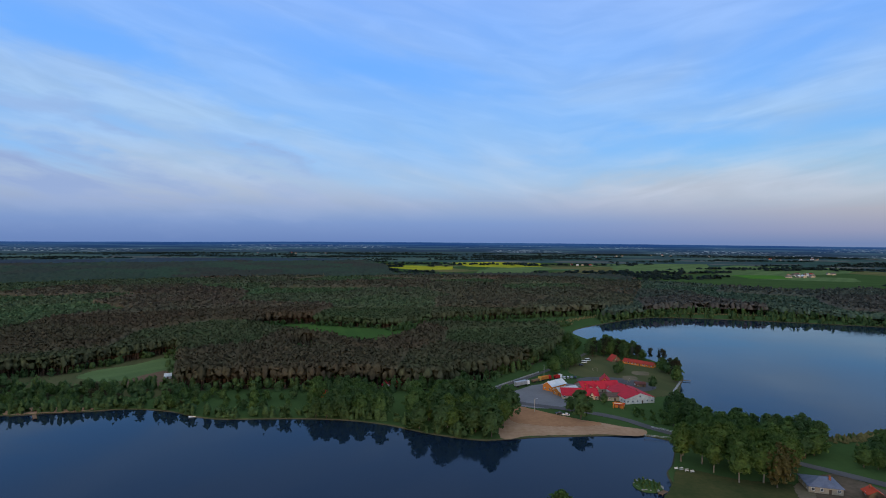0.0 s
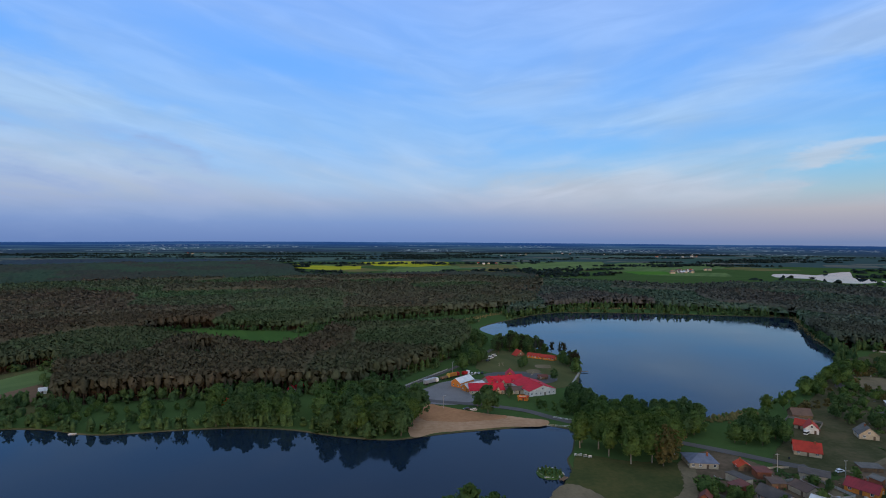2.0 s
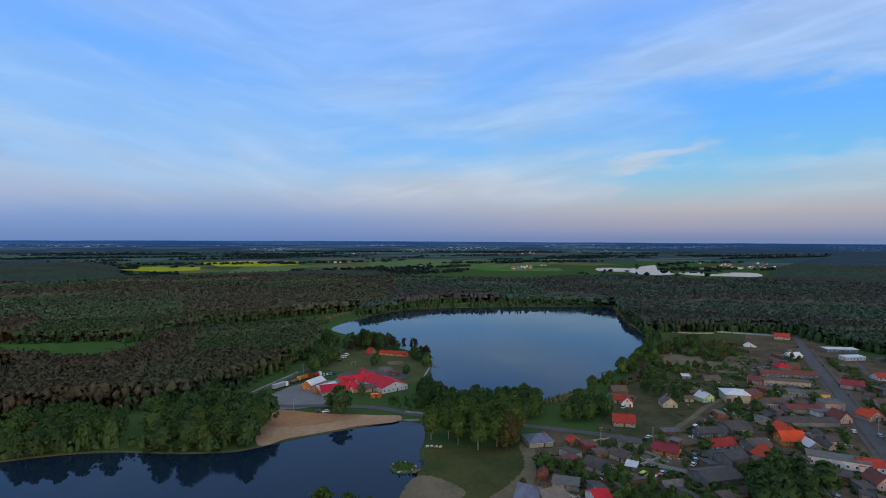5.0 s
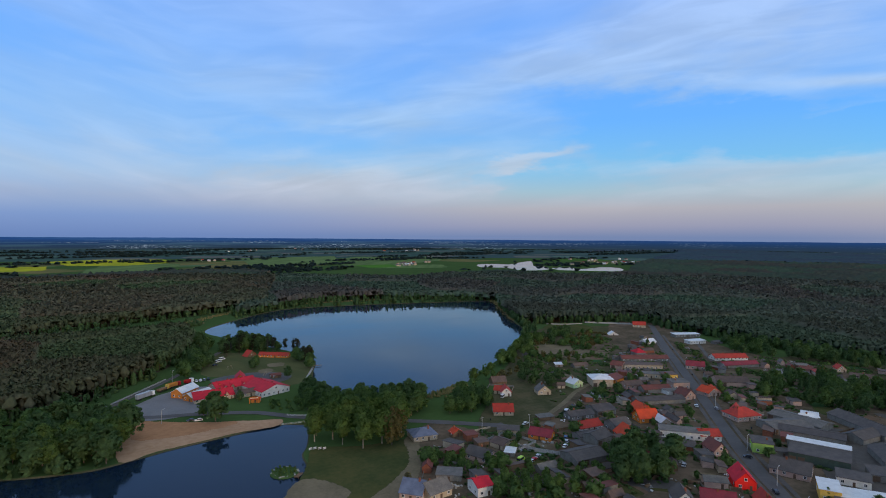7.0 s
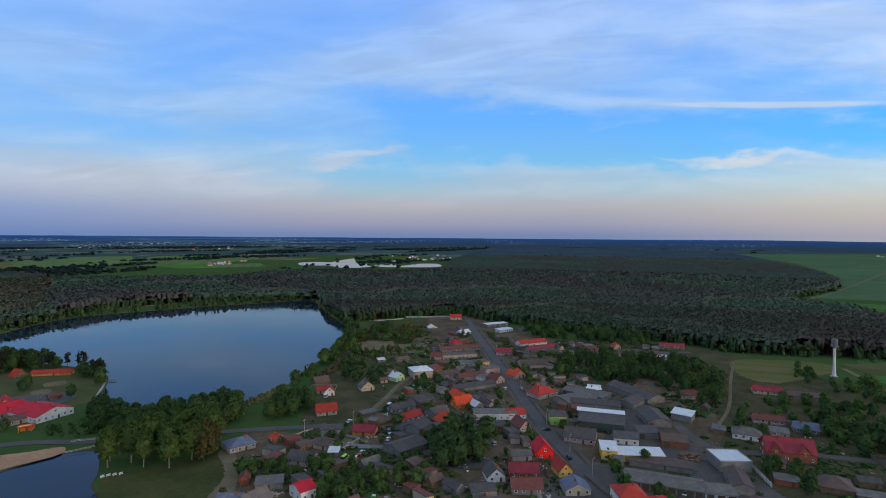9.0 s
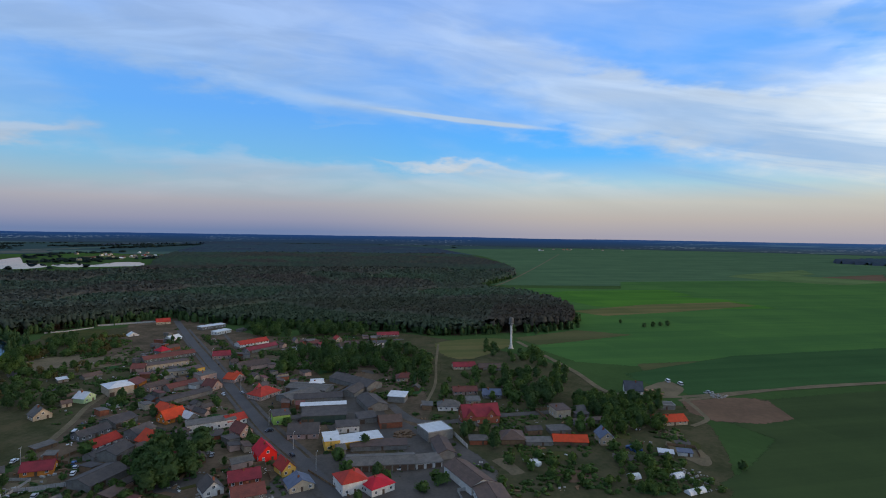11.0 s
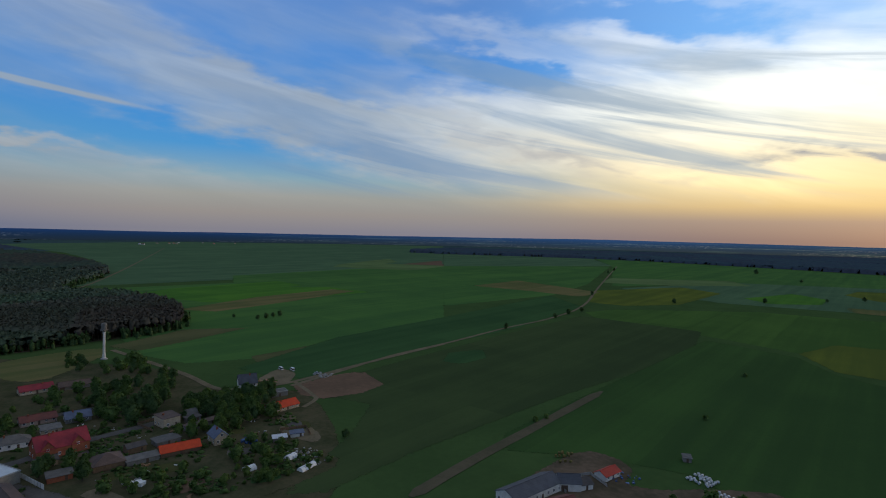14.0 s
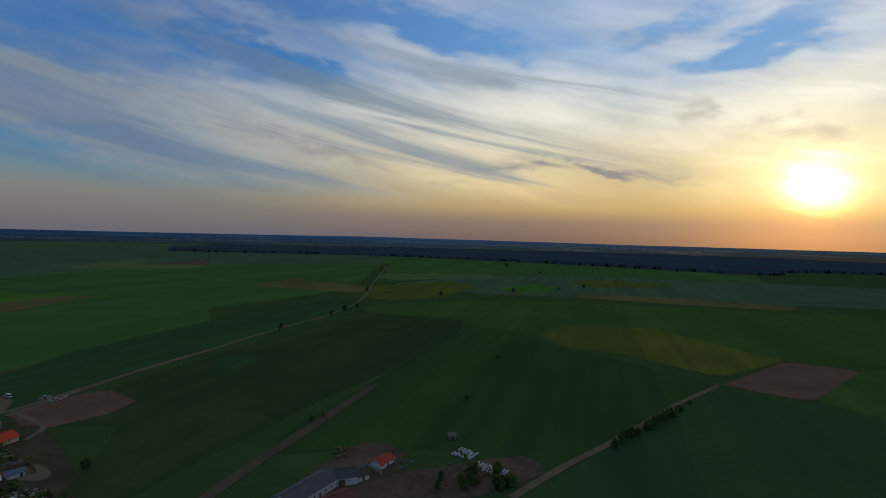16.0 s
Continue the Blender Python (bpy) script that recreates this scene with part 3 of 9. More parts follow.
def smooth_loop(points, per=5, closed=True):
    """Points of a soft curve through the given ones."""
    n, out = len(points), []
    for i in range(n if closed else n - 1):
        pick = [points[(i + k) % n] if closed else points[min(max(i + k, 0), n - 1)] for k in (-1, 0, 1, 2)]
        p0, p1, p2, p3 = (np.array(p, float) for p in pick)
        for s in range(per):
            u = s / per
            out.append(0.5 * (2 * p1 + (p2 - p0) * u + (2 * p0 - 5 * p1 + 4 * p2 - p3) * u * u + (3 * p1 - p0 - 3 * p2 + p3) * u ** 3))
    if not closed:
        out.append(np.array(points[-1], float))
    return np.array(out)


def inside(points, outline):
    """Which of the points lie in the outline."""
    x, y = points[:, 0], points[:, 1]
    got = np.zeros(len(points), bool)
    a = np.asarray(outline, float)
    for (x1, y1), (x2, y2) in zip(a, np.roll(a, -1, 0)):
        if y1 != y2:
            got ^= ((y1 > y) != (y2 > y)) & (x < (x2 - x1) * (y - y1) / (y2 - y1) + x1)
    return got


def sheet(name, outline, z, material, label, category, per=4, fade=None, wobble=0.0):
    """A flat piece of ground; towards its outline it thins out over some metres (attribute "bare": 1 at the rim, 0 within)."""
    pts = smooth_loop(outline, per)
    if wobble:
        pts = np.array([p + wobble * np.array(noise.noise_vector(Vector((p[0] * 0.05, p[1] * 0.05, 3.0)))[:2]) for p in pts])
    area = 0.5 * np.sum(pts[:, 0] * np.roll(pts[:, 1], -1) - pts[:, 1] * np.roll(pts[:, 0], -1))
    if area < 0:
        pts = pts[::-1]
    if fade is None:
        fade = 3.0 + 0.012 * np.hypot(*pts.mean(0))
    fade = min(fade, 0.14 * math.sqrt(abs(area)))
    d = np.roll(pts, -1, 0) - np.roll(pts, 1, 0)
    d /= np.maximum(np.linalg.norm(d, axis=1)[:, None], 1e-6)
    pts = pts + np.stack([d[:, 1], -d[:, 0]], 1) * fade * 0.5
    # an even rim, and points within at the fade's depth
    rim = []
    for a, b in zip(pts, np.roll(pts, -1, 0)):
        k = max(1, min(40, int(np.linalg.norm(b - a) / (2.5 * fade))))
        rim += [a + (b - a) * i / k for i in range(k)]
    rim = np.array(rim)
    d = np.roll(rim, -1, 0) - np.roll(rim, 1, 0)
    d /= np.maximum(np.linalg.norm(d, axis=1)[:, None], 1e-6)
    within, bare = [], []
    for depth in (1.0, 0.5):
        q = rim + np.stack([-d[:, 1], d[:, 0]], 1) * fade * depth
        a, e = pts, np.roll(pts, -1, 0) - pts
        u = np.clip(((q[:, None] - a) * e).sum(2) / np.maximum((e * e).sum(1), 1e-9), 0, 1)
        far_off = np.linalg.norm(q[:, None] - a - u[..., None] * e, axis=2).min(1)
        keep = inside(q, pts) & (far_off > 0.8 * fade * depth)
        within.append(q[keep])
        bare += [1 - depth] * int(keep.sum())
    verts = [Vector(p) for p in rim] + [Vector(p) for p in np.concatenate(within)]
    z += 0.0004 * (len(bpy.data.meshes) % 19)
    n = len(rim)
    tone = np.array([1.0] * n + bare)
    got = geometry.delaunay_2d_cdt(verts, [(i, (i + 1) % n) for i in range(n)], [], 1, 1e-4)
    me = bpy.data.meshes.new(name)
    me.from_pydata([(*p, z) for p in got[0]], [], got[2])
    if me.polygons[0].normal.z < 0:
        me.flip_normals()
    me.attributes.new("bare", "FLOAT", "POINT").data.foreach_set("value", np.array([tone[o[0]] if o else 1.0 for o in got[3]], np.float32))
    me.materials.append(material)
    return tagged(new(name, me), label, category, kind="structure")


ROAD_LINES = []


def ribbon(name, line, width, z, material, label, category, per=5):
    """A road or path along a line."""
    pts = smooth_loop(line, per, False)
    ROAD_LINES.append(smooth_loop(line, 24, False))
    d = np.gradient(pts, axis=0)
    d /= np.linalg.norm(d, axis=1)[:, None]
    side = np.stack([-d[:, 1], d[:, 0]], 1)
    widths = np.array([width * (1 + 0.12 * noise.noise(Vector((p[0] * 0.06, p[1] * 0.06, 0)))) for p in pts])[:, None] / 2
    if label.startswith("broad sandy strip"):
        widths[[0, -1]] *= 0.3
    verts = [(*p, z) for p in pts + side * widths] + [(*p, z) for p in pts - side * widths]
    n = len(pts)
    me = bpy.data.meshes.new(name)
    me.from_pydata(verts, [], [(i + 1, i, n + i, n + i + 1) for i in range(n - 1)])
    if me.polygons[0].normal.z < 0:
        me.flip_normals()
    me.materials.append(material)
    return tagged(new(name, me), label, category, kind="structure")

# ---- plan: waters, woods, fields and roads ----
C_SOILFAR = crop("reddish_fallow", (0.14, 0.085, 0.06), (0.10, 0.075, 0.045), -18)
C_RAPEDULL = crop("young_rape", (0.115, 0.135, 0.024), (0.070, 0.092, 0.022), -18)
C_DARKMIX = crop("mixed_grass", (0.050, 0.074, 0.028), (0.036, 0.055, 0.023), -18, 14.0, 0.02)
# crops of the far plain: bluish distance haze painted into each tone
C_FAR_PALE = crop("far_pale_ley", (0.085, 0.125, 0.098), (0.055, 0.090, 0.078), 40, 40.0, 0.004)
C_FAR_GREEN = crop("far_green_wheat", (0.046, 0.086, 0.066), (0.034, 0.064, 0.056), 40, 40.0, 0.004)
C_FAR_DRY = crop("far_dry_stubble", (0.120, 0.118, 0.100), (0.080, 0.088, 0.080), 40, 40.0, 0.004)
C_GREENDK = crop("deep_green_wheat", (0.044, 0.088, 0.025), (0.032, 0.063, 0.021), -18)
for ground_cover in (C_SOILFAR, C_RAPEDULL, C_DARKMIX, C_GREENDK, C_FAR_PALE, C_FAR_GREEN, C_FAR_DRY):
    ragged(ground_cover)
POND = [(-330, 120), (-360, 250), (-270.7, 316.1), (-255.3, 321.6), (-238.5, 326.1), (-214.4, 331), (-193.1, 335.9), (-166.7, 331.9), (-144.7, 321.6), (-126.5, 317.8), (-93.9, 319.5), (-60.3, 318.1), (-33, 310.7), (-6.8, 296.4), (17.4, 287.5), (30.9, 287.7), (54.3, 292.3), (82.3, 294.5), (107.3, 295.8), (116.5, 291.6), (122.5, 284.3), (116.4, 269.7), (109.4, 255.6), (103.4, 246.9), (100.7, 235.2), (97.4, 225.7), (89.1, 218.2), (80.8, 209.5), (62, 198), (40, 196), (15, 188), (-60, 165), (-150, 130)]
LAKE = [(152, 637), (214, 704), (291, 756), (387, 743), (499, 705), (597, 658), (550, 588), (482, 490), (439, 429), (392, 393), (332.8, 349.6), (290.5, 326.6), (262.2, 308.9), (245.8, 298.6), (218.5, 290.2), (201, 291.7), (182.4, 297.2), (157.7, 302.1), (148.5, 322), (157.7, 360.5), (173.2, 396), (186.9, 422.6), (191.4, 446.5), (187, 478), (172, 527), (160, 571)]
FAR_WATER = [(1355, 1570), (1438, 1568), (1455, 1507), (1582, 1586), (1747, 1665), (1476, 1398), (1457, 1320), (1339, 1199), (1254, 1185), (1229, 1235), (1287, 1346), (1236, 1420)]
FAR_CREEK = [(1420, 1261), (1504, 1248), (1456, 1160), (1590, 1193), (1622, 1131), (1467, 1012), (1404, 1054), (1355, 1119), (1345, 1168)]
WOOD_SOUTH = [(2562, -1474), (1833, -2084), (1110, -2223), (601, -2225), (130, -2190), (60, -2280), (20, -2560), (-420, -2780), (-1500, -2900), (-1500, -3500), (69, -4599), (1579, -4157), (2645, -2717), (3020, -2103)]
WOOD_WEST = [(-480, 470), (-318.8, 372.4), (-257.7, 373.8), (-222.9, 377.4), (-176.8, 375.6), (-150.8, 379), (-88.7, 383.3), (-65.9, 389.8), (-32.7, 381.7), (7, 382.6), (10, 404), (24, 402), (62, 444), (102, 500), (130, 590), (116, 629), (49, 619), (18, 625), (-55, 634), (12, 703), (138, 750), (180, 763), (243, 790), (290, 830), (492, 1410), (331, 1544), (121, 1525), (-132, 1525), (-225, 2089), (-495, 2599), (-1309, 2609), (-1886, 2320), (-2600, 2900)]
WOOD_EAST = [(214, 725), (292, 773), (358, 802), (430, 788), (530, 738), (594, 654), (540, 576), (491, 492), (478, 462), (513, 446), (552, 428), (612, 388), (592, 351), (577, 270), (573, 210), (592, 143), (545, 186), (576, 146), (557, 52), (577, 12), (592, -31), (615, -75), (656, -89), (740, -94), (856, -69), (942, -38), (989, 32), (1124, 25), (1332, -32), (1581, -39), (2097, 69), (2793, 238), (3586, 513), (3918, 1170), (3981, 2304), (2924, 2381), (3940, 2234), (1814, 1184), (1261, 865), (1054, 910), (1022, 1126), (764, 1063), (662, 1054), (510, 1275), (315, 1495), (440, 1406), (264, 843)]
CLEARINGS = []
CLEARINGS.append([(-328.8, 375.1), (-328, 403), (-292, 417), (-284, 442), (-265, 469), (-244, 498), (-221, 455), (-200.3, 409.1), (-181.7, 361.8), (-220.4, 363.6), (-252.1, 365.6), (-303.9, 346.6)])
sheet("field", CLEARINGS[-1], 0.10, C_MEADOW, "rough meadow clearing in the pine wood", "field", 3)
sheet("field", [(-279.7, 408.8), (-276, 430), (-255, 452), (-242, 493), (-228, 466), (-222.1, 433.5), (-232.4, 411.7), (-239.5, 395.1)], 0.16, C_LIGHT, "pale green ley in the clearing", "field", 1)
sheet("field", [(-229.8, 389.1), (-231.2, 413.4), (-220.4, 435.5), (-210.5, 422.7), (-197.5, 385.3)], 0.2, M_SOIL, "bare brown soil at the clearing's edge", "field", 1)
CLEARINGS.append([(-222, 653), (-179, 681), (-111, 657), (-28, 635), (-24, 608), (-47, 542), (-76, 513), (-109, 546), (-151, 576), (-208, 609)])
sheet("field", CLEARINGS[-1], 0.10, C_GREEN, "green meadow in the pine wood", "field", 3)
CLEARINGS.append([(-146, 506), (-137, 520), (-120, 517), (-117, 487), (-133, 487)])
sheet("field", CLEARINGS[-1], 0.10, M_YARD, "sandy clearing in the pine wood", "field", 3)
CLEARINGS.append([(12, 675), (84, 692), (151, 704), (162, 686), (120, 653), (65, 647), (25, 650)])
sheet("field", CLEARINGS[-1], 0.10, C_DRY, "dry grass strip by the lake", "field", 3)
sheet("field", [(-269, 2502), (-151, 2289), (37, 2214), (33, 1957), (-88, 1943), (-203, 2091)], 0.06, C_RAPE, "yellow rape field in flower", "field", 1)
sheet("field", [(44, 2614), (243, 2714), (464, 2611), (409, 2262), (259, 2149), (107, 2223)], 0.06, C_RAPE, "yellow rape field in flower", "field", 1)
sheet("field", [(96, 1646), (135, 1968), (259, 2149), (358, 2074), (279, 1719), (200, 1656)], 0.06, C_LIGHT, "pale green field before the wood", "field", 1)
sheet("field", [(-93, 1529), (-76, 1684), (29, 1695), (77, 1593), (10, 1538)], 0.06, C_RAPE, "yellow-green field before the wood", "field", 1)
sheet("field", [(338, 1617), (433, 1928), (629, 2194), (694, 2114), (537, 1688), (426, 1600)], 0.06, C_DRY, "pale dry field", "field", 1)
sheet("field", [(707, 2300), (939, 2616), (1256, 2598), (1023, 2070), (725, 1763), (574, 1748)], 0.06, C_LIGHT, "wide light green field", "field", 1)
sheet("field", [(1114, 2254), (1333, 2490), (1521, 2305), (1706, 2234), (1408, 1894), (1041, 1682), (937, 1784)], 0.06, C_LIGHT, "wide light green field", "field", 1)
sheet("field", [(921, 1753), (1076, 1740), (1011, 1580), (890, 1570)], 0.06, C_BRIGHT, "bright green field", "field", 1)
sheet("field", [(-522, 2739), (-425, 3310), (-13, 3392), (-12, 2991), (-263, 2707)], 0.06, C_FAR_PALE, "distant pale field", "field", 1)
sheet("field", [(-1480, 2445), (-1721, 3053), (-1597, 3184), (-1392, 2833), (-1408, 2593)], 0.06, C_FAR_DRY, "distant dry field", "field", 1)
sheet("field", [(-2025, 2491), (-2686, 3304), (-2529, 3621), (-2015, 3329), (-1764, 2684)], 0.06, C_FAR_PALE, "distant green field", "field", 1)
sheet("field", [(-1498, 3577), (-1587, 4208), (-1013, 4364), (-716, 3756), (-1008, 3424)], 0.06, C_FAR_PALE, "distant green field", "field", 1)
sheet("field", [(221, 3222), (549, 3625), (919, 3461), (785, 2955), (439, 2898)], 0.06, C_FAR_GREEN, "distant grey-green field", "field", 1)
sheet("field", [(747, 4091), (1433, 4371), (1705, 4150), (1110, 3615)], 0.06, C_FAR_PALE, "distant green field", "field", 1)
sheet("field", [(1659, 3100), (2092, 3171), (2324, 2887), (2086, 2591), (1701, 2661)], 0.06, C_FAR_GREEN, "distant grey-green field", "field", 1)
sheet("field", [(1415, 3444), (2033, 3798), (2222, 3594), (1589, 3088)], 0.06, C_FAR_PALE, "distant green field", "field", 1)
sheet("field", [(585, -30), (652, -89), (747, -102), (903, -82), (1076, -21), (1112, -245), (983, -424), (810, -535), (559, -370), (507, -211), (451.2, -122.9), (461.3, -66.3), (502, -42)], 0.06, C_WIDE, "wide green wheat field", "field", 1)
sheet("field", [(1121, 36), (1368, -33), (1871, -44), (2525, 57), (3670, 390), (4470, -533), (4255, -1747), (3845, -2525), (1155, -761), (1373, -631), (1188, -261)], 0.05, C_GREY, "far grey-green rye fields", "field", 1)
sheet("field", [(761, -93), (863, -224), (935, -386), (897, -409), (795, -253), (728, -132)], 0.12, C_DRY, "pale dry strip between green crops", "field", 1)
sheet("field", [(942, -38), (1039, -126), (1124, -335), (1017, -352), (971, -233), (892, -99)], 0.1, C_BRIGHT, "bright green strip", "field", 1)
sheet("field", [(459.7, -116.2), (478, -167), (476, -212), (420.5, -167.5), (411.7, -112.4)], 0.065, C_MEADOW, "rough brownish meadow by the building plot", "field", 1)
sheet("field", [(550, -12), (613, -87), (601, -151), (551, -79), (520, -32)], 0.13, C_MEADOW, "rough meadow below the wood", "field", 1)
sheet("field", [(1593, -641), (1976, -1052), (1729, -937), (1489, -683)], 0.1, C_LIGHT, "light green strip", "field", 1)
sheet("field", [(1577, -855), (1808, -1189), (1467, -966), (1364, -815)], 0.11, C_SOILFAR, "reddish bare field", "field", 1)
sheet("field", [(853, -995), (937, -1139), (757, -1387), (658, -1287), (741, -1104)], 0.12, C_LIGHT, "light green strip", "field", 1)
sheet("field", [(603, -677), (726, -839), (702, -1090), (591, -1041), (518, -789), (550, -698)], 0.12, C_RAPEDULL, "dull yellow field", "field", 1)
sheet("field", [(521, -999), (526, -1200), (443, -1132), (414, -1034), (456, -954)], 0.12, C_BRIGHT, "bright green patch", "field", 1)
sheet("field", [(465, -1273), (486, -1396), (382, -1496), (326, -1277), (373, -1186)], 0.12, C_RAPEDULL, "dull yellow field", "field", 1)
sheet("field", [(898, -663), (967, -846), (700, -818), (660, -726), (763, -712)], 0.12, C_DRY, "dry grey-brown strip", "field", 1)
sheet("field", [(1546, -609), (1670, -812), (1486, -1004), (1334, -787), (1416, -689)], 0.12, C_LIGHT, "far light strip", "field", 1)
sheet("field", [(985, -56), (1044, -176), (968, -382), (864, -421), (825, -258), (828, -147)], 0.11, C_BRIGHT, "bright green strip", "field", 1)
sheet("field", [(506, -212), (572, -388), (704, -699), (567, -624), (469, -412), (411.9, -222.5), (372.9, -124.6), (420.8, -92.8)], 0.09, C_DARK, "dark green clover field", "field", 1)
sheet("field", [(347.2, -116.1), (388.7, -220.4), (443, -373), (501, -552), (354, -588), (287, -459), (253.1, -253.6), (224, -134.1), (206.4, -80.5), (209.9, -62.4), (255.9, -113.9), (298.5, -146.8)], 0.09, C_DARKMIX, "dark grassy field beside the village", "field", 1)
sheet("field", [(706, -155), (739, -309), (663, -449), (704, -699), (843, -945), (1314, -1594), (1518, -895), (1283, -281)], 0.055, C_WIDE, "wide far wheat fields", "field", 1)
sheet("field", [(371.2, -247.2), (395.1, -268.9), (396, -307), (365.3, -286.6), (355.7, -253.2)], 0.14, C_DARK, "dark damp hollow in the field", "field", 1)
sheet("field", [(358, -117.9), (371.3, -147.6), (375.6, -175.1), (333.9, -172.3), (323.3, -151), (323.8, -125.4), (338.2, -116.6)], 0.16, M_SOIL, "bare brown soil beside the track", "field", 1)
sheet("field", [(744, -922), (720, -1339), (433, -1591), (76, -1745), (-182, -1806), (-316, -1756), (-210, -1162), (-123, -1204), (271, -1002), (500, -889)], 0.07, C_GREY, "far grey-green strips of rye", "field", 1)
sheet("field", [(523, -585), (523, -649), (412, -829), (165, -945), (-111, -1083), (-197, -1089), (-117, -636), (-66, -625), (10, -584), (80, -617), (201, -628), (237, -562), (326, -567), (471, -550)], 0.085, C_GREEN, "bright green wheat beyond the track", "field", 1)
sheet("field", [(239, -560), (241, -641), (152, -690), (9, -585), (52.6, -477.1), (138, -517), (190, -510)], 0.12, C_RAPEDULL, "yellowish-green field of young rape", "field", 1)
sheet("field", [(245.4, -276.7), (321, -545), (233, -539), (186, -497), (129, -483), (52.6, -451.8), (79.1, -291.1), (91.2, -221.8), (107.8, -222.2), (140.6, -225.9), (173.7, -205.1), (205.6, -169.3), (218.4, -186.8)], 0.1, C_GREENDK, "deep green wheat field behind the farm", "field", 1)
sheet("field", [(-8.7, -443.8), (-46, -587), (-78, -624), (-103, -558), (-80.9, -434.6), (-46.6, -432.9)], 0.1, C_GREEN, "green crop beside the ploughed field", "field", 1)
sheet("field", [(384, -1018), (195, -1109), (-3, -1114), (13, -1041), (192, -991), (353, -966)], 0.125, C_DRY, "pale grey-brown fallow strip", "field", 1)
sheet("field", [(404, -1249), (374, -1429), (263, -1490), (301, -1248)], 0.125, C_RAPEDULL, "dull yellow strip", "field", 1)
sheet("field", [(47.3, -448.2), (10, -581), (-46, -587), (-8, -443.3)], 0.16, M_SOIL, "ploughed reddish-brown field", "field", 1)
sheet("field", [(94, -194.6), (78.8, -279.6), (51.1, -433.7), (-6.4, -437.3), (-57, -541), (-32.3, -288.4)], 0.09, C_DARK, "dark field beyond the lane", "field", 1)
sheet("field", [(760, -930), (1310, -1600), (1800, -2060), (1110, -2190), (600, -2180), (130, -2130), (90, -1760), (430, -1600), (720, -1340)], 0.05, C_WIDE, "far green fields before the wood", "field", 1)
sheet("field", [(1180, -780), (2480, -1640), (2150, -1850), (1800, -2050), (1330, -1620), (1500, -900)], 0.052, C_GREY, "far grey-green rye fields", "field", 1)
ribbon("road", [(590, 367), (480, 283), (408.2, 225.6), (329.3, 163.8), (276.4, 121.7), (241.2, 89.8), (209.9, 64), (180, 38), (120, -10), (20, -70)], 6.8, 0.22, M_ASPHALT, "grey asphalt village street", "road", 5)
ribbon("road", [(-40, 440), (26.1, 371.1), (43.4, 392.4), (76.5, 429.9), (113.5, 478.7), (135, 510)], 4, 0.22, M_PAVING, "pale paved lane along the wood", "road", 5)
ribbon("road", [(40, 361.6), (53.1, 350), (80.3, 338.2), (105.5, 322.2), (120.5, 302.9), (140.7, 283.3), (166.8, 260.1), (186, 242.1), (204.8, 222.7), (210.3, 220.3)], 6, 0.22, M_ASPHALT, "grey asphalt lakeside road", "road", 5)
ribbon("road", [(223.5, 212.4), (238.6, 215.6), (270.1, 227.5), (300, 240.4), (349.9, 251.2)], 3.4, 0.22, M_TRACK, "pale sandy lane past the gardens", "road", 5)
ribbon("road", [(360.3, -116.8), (373.5, -144.4), (410, -221.5), (434, -295), (473, -398), (506, -503), (580, -644), (783, -914), (1307, -1618)], 4.0, 0.24, M_TRACK, "long pale sandy farm track through the fields", "road", 5)
ribbon("road", [(184.8, -108.5), (200.3, -150.3), (218.6, -206.5), (247.4, -295)], 6.5, 0.24, M_STRIP, "broad sandy strip between crops", "road", 5)
ribbon("road", [(94.8, -198.7), (88.4, -241.5), (78.7, -289.4), (64.2, -379.6), (49, -446.8)], 4, 0.24, M_TRACK, "sandy lane lined with bushes", "road", 5)
ribbon("road", [(325.9, 64.4), (300, 46.3), (299.1, 27.1), (311.8, 5.5), (325.7, -34.3)], 6, 0.24, M_PAVING, "pale side street of the village", "road", 5)
ribbon("road", [(333.7, 42.8), (375, 42.3), (441.8, 49.2), (510, 55)], 2.0, 0.24, M_TRACK, "narrow sandy lane between gardens", "road", 5)
ribbon("road", [(537, -20), (482.6, -40), (423.1, -61), (376.5, -73.3), (369.2, -93.8), (369.9, -122.8), (393.6, -183), (430, -286)], 4.5, 0.25, M_TRACK, "sandy track at the village edge", "road", 5)
ribbon("road", [(367.3, -122), (333.8, -122.4), (323.6, -120.3), (312.7, -108.8)], 3, 0.25, M_TRACK, "curving sandy drive", "road", 5)
ribbon("road", [(460, 229), (594, 335), (576, 398), (536, 427)], 3, 0.25, M_PAVING, "pale path at the wood's edge", "road", 5)
ribbon("road", [(3100, -339), (1907, -142), (1335, -42), (1054, 23), (986, 83)], 5, 0.24, M_TRACK, "pale sandy track along the wood's edge", "road", 5)
ribbon("road", [(-53, 724), (-3, 696), (48, 663), (83, 662), (124, 672), (165, 697)], 7, 0.24, C_DRY, "pale grassy ride between woods", "road", 5)
ribbon("pavement", [(538.5, 320.6), (411.7, 221.2), (332.8, 159.4), (280, 117.4), (244.9, 85.6), (213.5, 59.7)], 2.2, 0.34, M_PAVING, "grey paved footway beside the street", "pavement", 5)
ribbon("pavement", [(531.5, 329.4), (404.7, 230), (325.8, 168.2), (272.8, 126), (237.5, 94), (206.3, 68.3)], 2.2, 0.34, M_PAVING, "grey paved footway beside the street", "pavement", 5)
